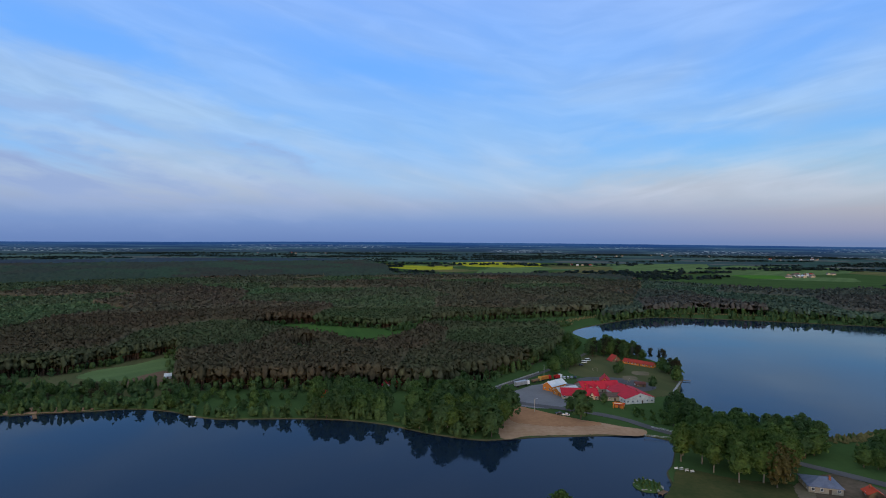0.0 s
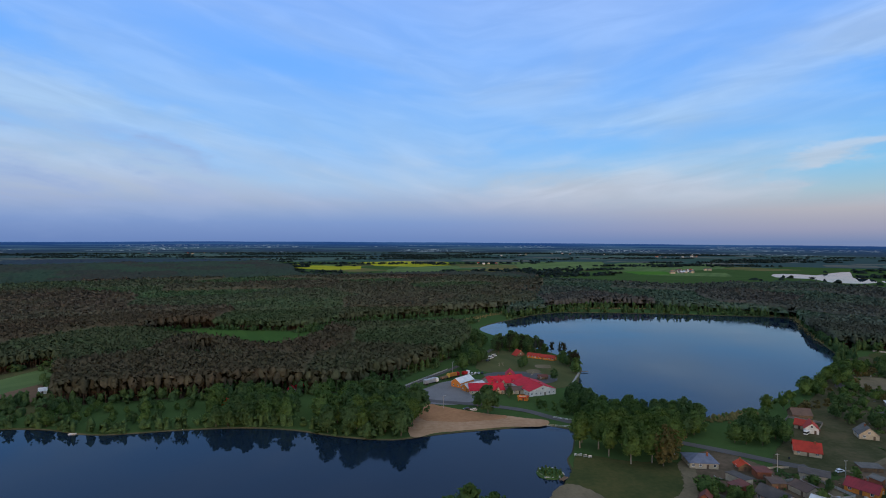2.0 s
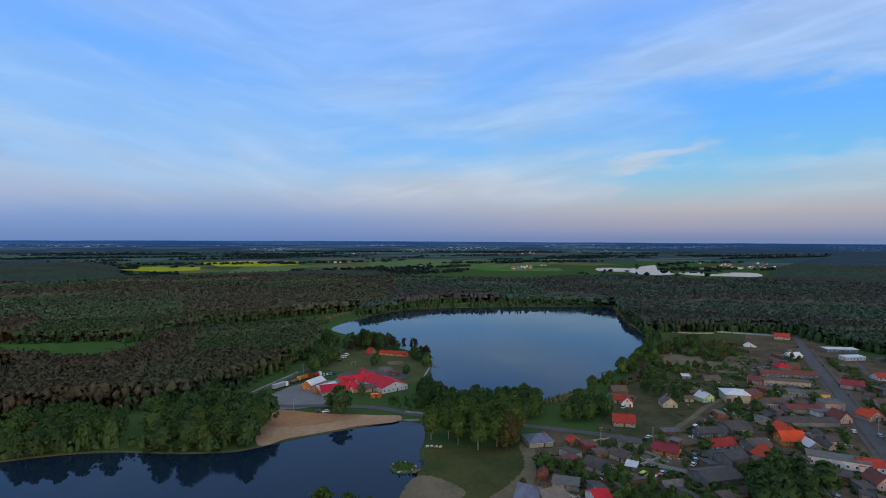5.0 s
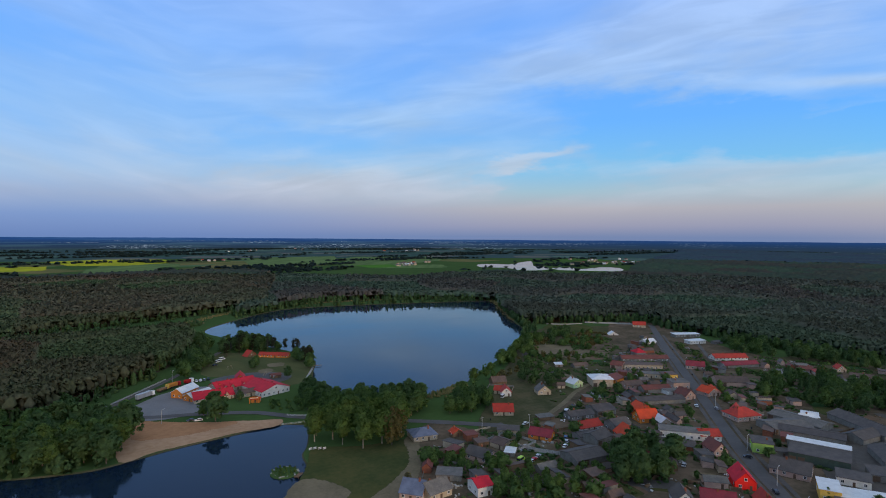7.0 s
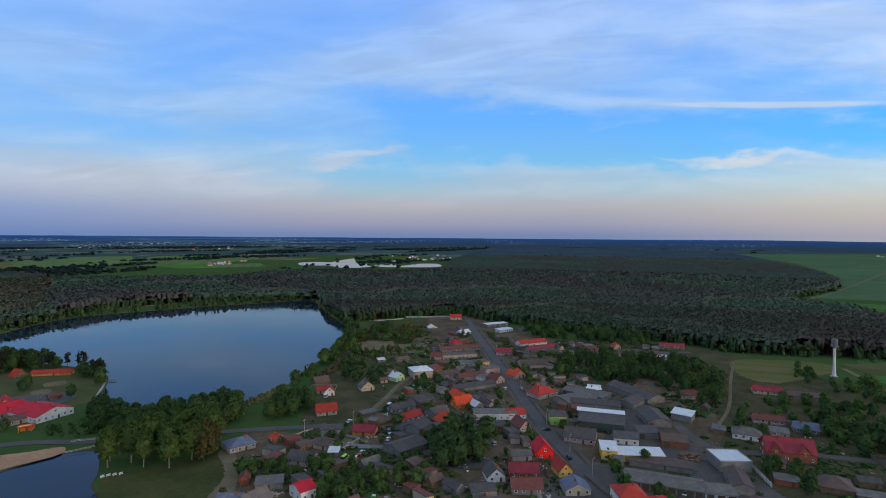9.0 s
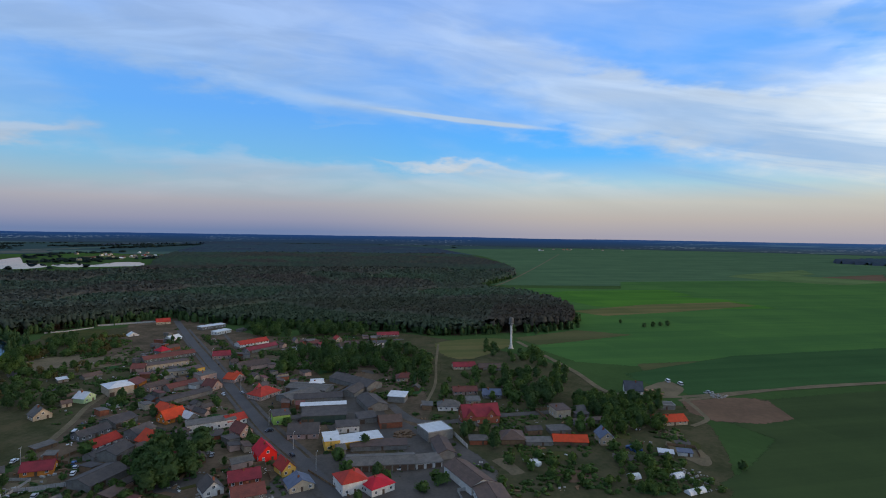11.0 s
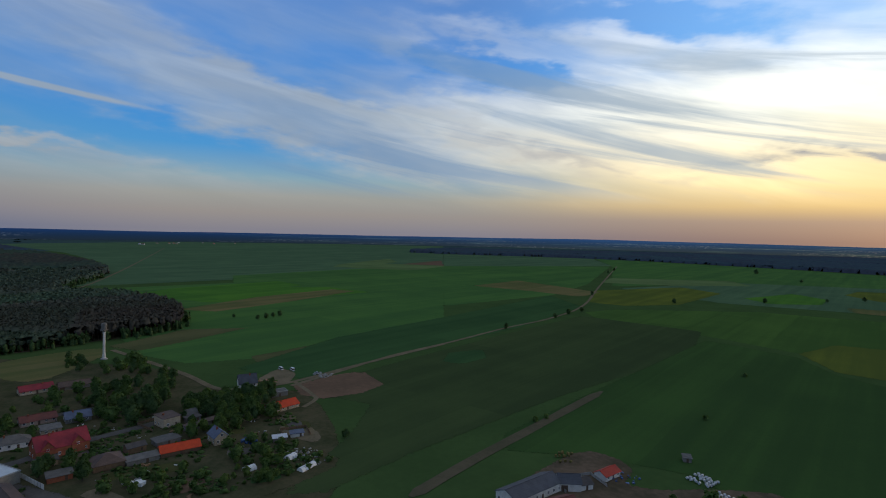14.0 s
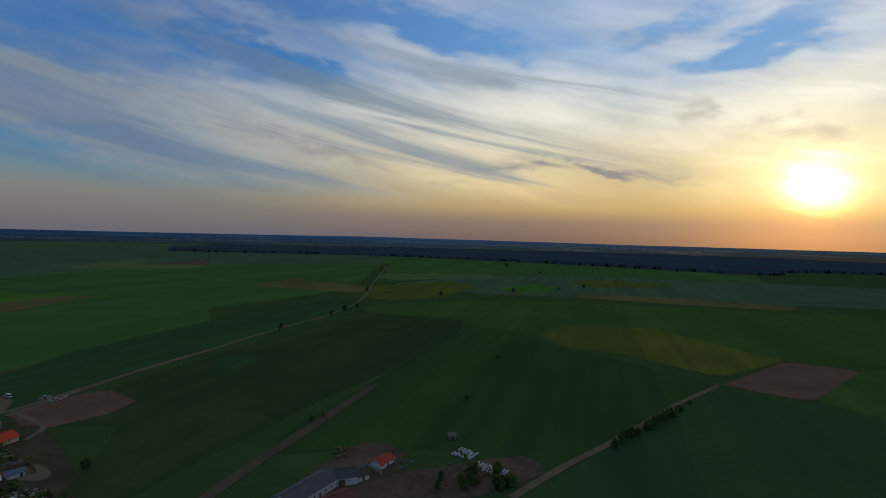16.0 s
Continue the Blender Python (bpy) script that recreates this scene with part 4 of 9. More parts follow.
sheet("yard", [(194.5, 222.6), (254.5, 273.8), (322, 329.3), (405, 394), (466, 427), (554, 383), (566, 319), (511, 234), (508, 147), (468.7, 70.2), (387.1, 41.4), (216.8, 98.3), (221.9, 202.4)], 0.06, M_GARDEN, "overgrown gardens and plots of the village", "yard", 4, wobble=2.6, fade=6.0)
sheet("yard", [(510, 208), (560, 106), (494.4, -0.5), (431.3, -57.8), (366.3, -75), (348.2, -112.4), (309.6, -118.2), (228.2, -96.6), (192.2, -63.3), (205, 15.9), (339.2, 100.3)], 0.055, M_GARDEN, "overgrown gardens at the village edge", "yard", 4, wobble=2.6, fade=6.0)
sheet("yard", [(177.4, 246.3), (201, 207.3), (232.1, 211.9), (301.6, 239.3), (360.7, 253.9), (554, 398), (605, 378), (524, 240), (508, 147), (472.6, 114.1), (407.8, 65.3), (296.8, 38.9), (192.6, 87.1), (130, 133.7), (111.3, 176.7), (147.4, 218.7)], 0.08, M_YARD, "trodden yards and gardens of the village", "yard", 4, wobble=2.6, fade=6.0)
sheet("yard", [(301.8, 59.6), (273.1, 21.7), (221.8, -5.9), (203.9, 24.5), (176.3, 59.5), (208.6, 91.6), (243.5, 82.5), (253.6, 58.1), (265.1, 78.2), (337, 114.5), (353.7, 89.2)], 0.14, M_PAVING, "grey paved farmyard in the village", "yard", 4, wobble=2.6, fade=6.0)
sheet("yard", [(377, 348), (407, 351), (422, 309), (391.9, 288.8), (370.6, 311)], 0.14, M_TRACK, "sandy plot above the lake", "yard", 4, wobble=2.6, fade=3)
sheet("yard", [(496, 365), (555, 366), (536, 322), (492, 307), (480, 340)], 0.16, M_YARD, "dry yard at the village end", "yard", 4, wobble=2.6, fade=6.0)
sheet("yard", [(474, 48.9), (524, 52), (549, -6), (517, -11), (456.5, 23.1)], 0.16, C_DRY, "yellowish meadow below the water tower", "yard", 4, wobble=2.6, fade=10)
sheet("yard", [(383.5, -101.1), (408.8, -123.6), (387.8, -128.6), (370, -115.7)], 0.18, M_TRACK, "sandy building plot", "yard", 4, wobble=2.6, fade=6.0)
sheet("yard", [(270.9, -15.1), (276.1, -51.7), (254, -82.8), (227.9, -94.3), (210.8, -27.3), (226.2, -1.2)], 0.15, M_GARDEN, "overgrown allotment gardens", "yard", 4, wobble=2.6, fade=6.0)
sheet("yard", [(281, -85.8), (290.3, -98.4), (262.7, -100.7), (258.7, -94.2)], 0.18, M_TRACK, "sandy strip beside greenhouses", "yard", 4, wobble=2.6, fade=6.0)
sheet("yard", [(175.1, -169.6), (181, -206.3), (158.4, -208.6), (143.7, -193.7), (109.7, -240.5), (96.4, -217), (135.3, -143.2), (159.5, -131)], 0.15, M_YARD, "muddy farmyard", "yard", 4, wobble=2.6, fade=6.0)
sheet("yard", [(153.6, 438.8), (166, 437.5), (163.2, 427.3), (152, 428.4)], 0.19, M_TRACK, "sandy ball court on the camping meadow", "yard", 4, wobble=2.6, fade=6.0)
sheet("yard", [(139.7, 421.5), (149.9, 422.7), (147.6, 413.2), (138.5, 411.9)], 0.19, M_TRACK, "sandy play patch on the camping meadow", "yard", 4, wobble=2.6, fade=6.0)
sheet("yard", [(39.7, 359.1), (67.6, 391.6), (94.2, 397.2), (93.5, 368.5), (70.6, 344.8), (52.8, 347.5)], 0.14, M_CARPARK, "grey paved car park", "yard", 4, wobble=2.6, fade=6.0)
sheet("yard", [(42.8, 348), (37.3, 322.1), (31.2, 289.6), (44.2, 291), (69.9, 294.4), (96.4, 294.3), (109.1, 293.6), (111.6, 302.3), (97.8, 309.6), (76.8, 323.6), (58.1, 336.2)], 0.12, M_SAND, "pale sandy bathing beach", "yard", 4, wobble=2.6, fade=2.0)
sheet("yard", [(44.7, 346.2), (70.4, 326.7), (91.3, 311.5), (66.5, 308.2), (41.4, 315.6)], 0.15, M_SAND_RED, "damp reddish sand of the beach", "yard", 4, wobble=2.6, fade=6.0)
sheet("yard", [(103.4, 436.1), (130, 500), (154, 488), (183.2, 434.8), (162.8, 380.7), (138.6, 370.9), (120.4, 411.3)], 0.13, C_MEADOW, "mown camping meadow by the lake", "yard", 4, wobble=2.6, fade=6.0)
sheet("yard", [(104.5, 412.2), (131.8, 417.8), (153.4, 398), (143.1, 383), (119.6, 393.3)], 0.16, M_ASPHALT, "grey hotel forecourt", "yard", 4, wobble=2.6, fade=6.0)
sheet("yard", [(-260.2, 323.6), (-261.1, 333.4), (-238.8, 336.1), (-218, 336.5), (-215.1, 331), (-235.1, 326.2)], 0.14, M_SAND, "small sandy bank of the pond", "yard", 4, wobble=2.6, fade=6.0)
sheet("yard", [(102.5, 239.4), (111.3, 249.7), (131, 239.7), (153.3, 232.6), (147.4, 218.7), (132.3, 198.4), (115.7, 183.6), (98.4, 175.8), (77.2, 202), (89.1, 216.9), (95.8, 226.9)], 0.12, C_LAWN, "worn grassy park on the pond's point", "yard", 4, wobble=2.6, fade=3)
sheet("yard", [(86.8, 217.3), (97, 217.7), (103.8, 199.6), (86.8, 194.9), (76.4, 202.6)], 0.16, M_TRACK, "worn sandy shore path", "yard", 4, wobble=2.6, fade=6.0)
sheet("yard", [(100.8, 184.5), (119.6, 194.3), (140.7, 211.1), (153.3, 232.6), (159, 233.3), (149.8, 212.6), (131.2, 192.3), (113.7, 180.5)], 0.18, M_TRACK, "sandy lane junction", "yard", 4, wobble=2.6, fade=6.0)

# ---- ground, waters, distance ----


def water(name, outline, label, per=6, bank=True):
    """A lake: its surface, half a metre below the ground, and the bank that runs under it."""
    loop = smooth_loop(outline, per)
    sheet_of = bpy.data.meshes.new(name)
    sheet_of.from_pydata([(*p, -0.5) for p in loop], [], [list(range(len(loop)))])
    if sheet_of.polygons[0].normal.z < 0:
        sheet_of.flip_normals()
    sheet_of.materials.append(M_WATER)
    tagged(new(name, sheet_of), label, "water", kind="structure")
    d = np.roll(loop, -1, 0) - np.roll(loop, 1, 0)
    d /= np.linalg.norm(d, axis=1)[:, None]
    area = 0.5 * np.sum(loop[:, 0] * np.roll(loop[:, 1], -1) - loop[:, 1] * np.roll(loop[:, 0], -1))
    inward = np.stack([-d[:, 1], d[:, 0]], 1) * (1 if area > 0 else -1)
    n = len(loop)
    me = bpy.data.meshes.new("lake_bank")
    me.from_pydata([(*p, 0.0) for p in loop] + [(*p, -1.4) for p in loop + inward * 2.2], [],
                   [(i, (i + 1) % n, n + (i + 1) % n, n + i) for i in range(n)])
    me.materials.append(M_GARDEN)
    tagged(new("lake_bank", me), "earth bank of the lake", "bank", kind="structure")
    return loop


loops = [water("water", POND, "dark still water of the village pond"), water("water", LAKE, "wide calm blue lake"),
         water("water", FAR_WATER, "distant bright lake", 2), water("water", FAR_CREEK, "distant bright arm of a lake", 2)]
wood_loops = [smooth_loop(o, 3) for o in (WOOD_WEST, WOOD_EAST, WOOD_SOUTH)]
verts, edges = [], []
for ring in [4800 * np.array([(math.cos(a), math.sin(a)) for a in np.linspace(0, 2 * math.pi, 97)[:-1]]), 2700 * np.array([(math.cos(a), math.sin(a)) for a in np.linspace(0, 2 * math.pi, 97)[:-1]]), *loops, *wood_loops]:
    k = len(verts)
    verts += [Vector(p) for p in ring]
    edges += [(k + i, k + (i + 1) % len(ring)) for i in range(len(ring))]
flat = geometry.delaunay_2d_cdt(verts, edges, [], 0, 1e-4)
centres = np.array([np.mean([flat[0][i][:] for i in f], 0) for f in flat[2]])
dry = ~np.any([inside(centres, loop) for loop in loops], 0)
shaded = np.any([inside(centres, loop) for loop in wood_loops], 0)
me = bpy.data.meshes.new("ground")
me.from_pydata([(*v, 0.0) for v in flat[0]], [], [f for f, k in zip(flat[2], dry) if k])
if me.polygons[0].normal.z < 0:
    me.flip_normals()
me.materials.append(M_GRASS)
me.materials.append(M_FLOOR)
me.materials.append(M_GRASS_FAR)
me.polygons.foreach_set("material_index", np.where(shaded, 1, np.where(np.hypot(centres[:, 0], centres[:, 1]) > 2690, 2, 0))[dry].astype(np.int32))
tagged(new("ground", me), "flat grassy land with needle-covered wood floors reaching the horizon", "ground", kind="structure")

# a glowing backdrop of far woods, their haze painted in, closes the land
m = bpy.data.materials.new("far_blue_woods")
m.use_nodes = True
n = Tree_of_nodes(m.node_tree)
at = n.add("ShaderNodeNewGeometry").outputs["Position"]
level = n.add("ShaderNodeSeparateXYZ")
n.link(at, level.inputs[0])
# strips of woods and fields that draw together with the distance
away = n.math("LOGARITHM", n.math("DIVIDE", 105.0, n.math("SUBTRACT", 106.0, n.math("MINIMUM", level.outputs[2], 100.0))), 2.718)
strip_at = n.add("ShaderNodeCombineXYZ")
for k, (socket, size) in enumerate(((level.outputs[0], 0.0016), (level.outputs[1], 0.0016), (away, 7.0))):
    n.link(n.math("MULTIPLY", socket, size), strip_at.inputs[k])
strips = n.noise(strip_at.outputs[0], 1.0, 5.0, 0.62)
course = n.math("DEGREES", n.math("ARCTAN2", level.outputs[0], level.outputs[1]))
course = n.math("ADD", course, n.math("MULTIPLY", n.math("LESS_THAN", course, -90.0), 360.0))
# both tones turn bluer with distance: haze put into the colour
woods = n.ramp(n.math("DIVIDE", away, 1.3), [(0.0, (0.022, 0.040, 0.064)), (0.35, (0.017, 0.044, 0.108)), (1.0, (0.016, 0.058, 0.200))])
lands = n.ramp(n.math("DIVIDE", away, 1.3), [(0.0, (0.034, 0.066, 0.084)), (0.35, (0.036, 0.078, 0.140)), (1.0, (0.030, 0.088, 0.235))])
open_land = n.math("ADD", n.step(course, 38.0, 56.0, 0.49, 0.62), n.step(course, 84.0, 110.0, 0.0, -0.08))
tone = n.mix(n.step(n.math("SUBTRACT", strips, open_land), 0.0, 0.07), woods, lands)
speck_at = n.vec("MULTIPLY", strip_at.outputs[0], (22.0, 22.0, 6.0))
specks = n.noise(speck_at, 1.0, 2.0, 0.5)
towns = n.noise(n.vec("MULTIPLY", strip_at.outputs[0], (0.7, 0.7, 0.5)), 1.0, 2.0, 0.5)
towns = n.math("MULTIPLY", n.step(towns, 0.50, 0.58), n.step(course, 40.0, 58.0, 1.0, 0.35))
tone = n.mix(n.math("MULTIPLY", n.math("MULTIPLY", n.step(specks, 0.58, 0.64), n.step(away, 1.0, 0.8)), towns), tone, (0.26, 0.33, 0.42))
# sunlit air painted in: the tone brightens and warms towards the sun
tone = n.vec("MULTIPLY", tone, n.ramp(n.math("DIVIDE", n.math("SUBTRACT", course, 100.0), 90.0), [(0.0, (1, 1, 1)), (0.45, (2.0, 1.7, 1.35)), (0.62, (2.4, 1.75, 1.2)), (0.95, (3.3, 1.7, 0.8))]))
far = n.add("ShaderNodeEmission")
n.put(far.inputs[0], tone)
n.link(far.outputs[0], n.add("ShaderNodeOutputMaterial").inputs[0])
turns = np.linspace(0, 2 * math.pi, 721)[:-1]
def rise_of_land(a):
    """How much higher the far land stands at a bearing."""
    bearing_of = (90 - math.degrees(a) + 90) % 360 - 90
    return 75 + 14 * math.exp(-((bearing_of + 5) / 35) ** 2) + 9 * math.exp(-((bearing_of - 140) / 14) ** 2)


ridge = [rise_of_land(a) + 3.5 * noise.noise(Vector((6 * math.cos(a), 6 * math.sin(a), 0))) + 1.5 * noise.noise(Vector((60 * math.cos(a), 60 * math.sin(a), 2))) for a in turns]
k = len(turns)
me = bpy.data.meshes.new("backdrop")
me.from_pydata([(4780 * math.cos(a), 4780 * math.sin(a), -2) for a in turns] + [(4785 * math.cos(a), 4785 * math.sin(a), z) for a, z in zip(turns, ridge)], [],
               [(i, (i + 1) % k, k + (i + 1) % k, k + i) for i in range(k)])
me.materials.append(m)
tagged(new("backdrop", me), "glowing backdrop of far woods with painted blue haze", "backdrop", kind="structure")


# ---- pine woods ----
def crowns(rng, places, widths, heights, rings, low, k=4):
    """Arrays of many crowns, each an uneven spindle that is open below. low: where it begins, as a part of the height."""
    n = len(places)
    cols = []
    for r_part, q in rings:
        turn = np.arange(k) * 2 * math.pi / k + rng.uniform(0, 6.3, (n, 1))
        r = widths[:, None] / 2 * r_part * rng.uniform(0.45, 1.4, (n, k))
        z = heights[:, None] * (low + (1 - low) * q) * rng.uniform(0.95, 1.05, (n, k))
        cols.append(np.stack([places[:, :1] + r * np.cos(turn), places[:, 1:] + r * np.sin(turn), z], 2))
    lean = rng.normal(0, 0.06, (n, 1, 2)) * widths[:, None, None]
    cols.append(np.concatenate([places[:, None, :] + lean, heights[:, None, None]], 2))
    v = np.concatenate(cols, 1)
    f = []
    for j in range(len(rings) - 1):
        b = j * k
        for i in range(k):
            f += [(b + i, b + (i + 1) % k, b + k + i), (b + (i + 1) % k, b + k + (i + 1) % k, b + k + i)]
    b, top = (len(rings) - 1) * k, len(rings) * k
    f += [(b + i, b + (i + 1) % k, top) for i in range(k)]
    f = np.array(f)
    return v.reshape(-1, 3), (f[None] + (np.arange(n) * v.shape[1])[:, None, None]).reshape(-1, 3)


def skyward(v, places, widths):
    """Normals of crowns in a close canopy, leaning outwards a little."""
    per = len(v) // len(places)
    out = (v[:, :2] - np.repeat(places, per, 0)) / np.repeat(widths, per)[:, None]
    return np.concatenate([out * 0.9, np.full((len(v), 1), 0.85)], 1)


def tufts(rng, places, widths, heights, low, cards, size):
    """Crowns of many small needle sprays, open between them, with the normals of a close canopy."""
    n = len(places)
    q = rng.uniform(0.10, 1.0, (n, cards))
    q[:, 0] = 0.99
    reach = np.sqrt(np.clip(1 - (1.5 * q - 0.52) ** 2, 0.01, 1)) * rng.uniform(0.75, 1.1, (n, cards))
    turn = rng.uniform(0, 6.283, (n, cards))
    out = np.stack([np.cos(turn), np.sin(turn)], 2)
    centre = np.empty((n, cards, 3))
    centre[..., :2] = places[:, None] + out * (widths[:, None] / 2 * reach)[..., None]
    centre[..., 2] = heights[:, None] * (low + (1 - low) * q)
    across = rng.normal(0, 1, (n, cards, 3)) * (1, 1, 0.5)
    across /= np.linalg.norm(across, axis=2)[..., None]
    along = np.cross(across, rng.normal(0, 1, (n, cards, 3)))
    along /= np.maximum(np.linalg.norm(along, axis=2)[..., None], 1e-6)
    u, w = (size[:, None, None] * rng.uniform(0.55, 1.1, (n, cards, 1)) for _ in range(2))
    v = np.stack([centre - across * u, centre - along * w * 0.7, centre + across * u * 0.9, centre + along * w], 2)
    soft = np.concatenate([out * (0.25 + 0.35 * reach)[..., None], np.full((n, cards, 1), 0.85)], 2) + rng.normal(0, 0.16, (n, cards, 3))
    k = (np.arange(n * cards) * 4)[:, None]
    f = np.concatenate([k + (0, 1, 2), k + (0, 2, 3)])
    return v.reshape(-1, 3), f, np.repeat(soft.reshape(-1, 3), 4, 0)


def stems(rng, places, heights):
    n, k = len(places), 3
    a = np.arange(k) * 2 * math.pi / k
    ring = 0.24 * np.stack([np.cos(a), np.sin(a)], 1)
    low = np.concatenate([places[:, None] + ring, np.zeros((n, k, 1))], 2)
    high = np.concatenate([places[:, None] + ring * 0.6, np.repeat((heights * 0.62)[:, None, None], k, 1)], 2)
    v = np.concatenate([low, high], 1)
    f = np.array([(i, (i + 1) % k, k + i) for i in range(k)] + [((i + 1) % k, k + (i + 1) % k, k + i) for i in range(k)])
    return v.reshape(-1, 3), (f[None] + (np.arange(n) * 2 * k)[:, None, None]).reshape(-1, 3)


def mass(name, v, f, material, label, category, stand=None, soft=None):
    """One mesh of many crowns; those of a wood carry their stand's tone and are lit from the sky as a close canopy is."""
    used, f = np.unique(f, return_inverse=True)
    f = f.reshape(-1, 3)
    v = v[used]
    me = bpy.data.meshes.new(name)
    me.vertices.add(len(v))
    me.vertices.foreach_set("co", v.astype(np.float32).ravel())
    me.loops.add(f.size)
    me.loops.foreach_set("vertex_index", f.astype(np.int32).ravel())
    me.polygons.add(len(f))
    me.polygons.foreach_set("loop_start", np.arange(0, f.size, 3, dtype=np.int32))
    me.update()
    me.validate()
    if stand is not None:
        me.attributes.new("stand", "FLOAT", "POINT").data.foreach_set("value", stand[used].astype(np.float32))
        me.shade_smooth()
    if soft is not None:
        me.normals_split_custom_set_from_vertices(soft[used] / np.linalg.norm(soft[used], axis=1)[:, None])
    me.materials.append(material)
    return tagged(new(name, me), label, category, kind="stuff")


def stands(p, seed, size=150.0):
    """Forest compartments: for each point its stand's height, tone, and the way to the ride beside it."""
    g = np.floor(p / size)
    best, second = np.full(len(p), 1e9), np.full(len(p), 1e9)
    pick = np.zeros(len(p))
    for dx in (-1, 0, 1):
        for dy in (-1, 0, 1):
            c = g + (dx, dy)
            h1 = np.mod(np.sin(c[:, 0] * 127.1 + c[:, 1] * 311.7 + seed) * 43758.5453, 1)
            h2 = np.mod(np.sin(c[:, 0] * 269.5 + c[:, 1] * 183.3 + seed) * 43758.5453, 1)
            q = (c + np.stack([h1, h2], 1) * 0.85) * size
            d = np.hypot(*(p - q).T)
            nearer = d < best
            second = np.where(nearer, best, np.minimum(second, d))
            pick = np.where(nearer, np.mod(h1 * 7.31 + h2 * 3.17, 1), pick)
            best = np.where(nearer, d, best)
    return 1.08 - 0.34 * pick ** 2, pick, second - best


def roof_of_wood(loop, gaps, seed, tall, r0, r1, rng, fine=0.16, rough=1.1, walls=True):
    """The far part of a wood, where crowns close to one uneven roof: corners on rings round the village, with walls at its edges."""
    az = radians(fine) * np.arange(int(360 / fine))
    r = r0 * 1.0085 ** np.arange(int(math.log(r1 / r0) / math.log(1.0085)) + 1)
    aa, rr = np.meshgrid(az, r)
    rr = rr * (1 + rng.uniform(-0.0035, 0.0035, rr.shape))
    aa = aa + rng.uniform(-0.0012, 0.0012, aa.shape)
    p = np.stack([rr * np.sin(aa), rr * np.cos(aa)], 2)
    flat_p = p.reshape(-1, 2)
    ok = inside(flat_p, loop)
    for g in gaps:
        ok &= ~inside(flat_p, g)
    used = np.where(ok)[0]
    if not len(used):
        return None
    h, tone, _ = stands(flat_p[used], seed)
    z = np.zeros(len(flat_p))
    z[used] = tall * 0.90 * h + rng.normal(0, rough, len(used))
    stand = np.zeros(len(flat_p))
    stand[used] = tone
    n_r, n_a = ok.reshape(rr.shape).shape
    i, j = np.meshgrid(np.arange(n_r - 1), np.arange(n_a - 1), indexing="ij")
    a = (i * n_a + j).ravel()
    quad = np.stack([a, a + n_a, a + n_a + 1, a + 1], 1)
    # corners outside the wood stay on the ground, so the edges close as steep walls
    quad = quad[ok[quad].sum(1) >= (2 if walls else 4)]
    pulled = np.concatenate([flat_p, z[:, None]], 1)
    return pulled, np.concatenate([quad[:, [0, 1, 2]], quad[:, [0, 2, 3]]]), stand


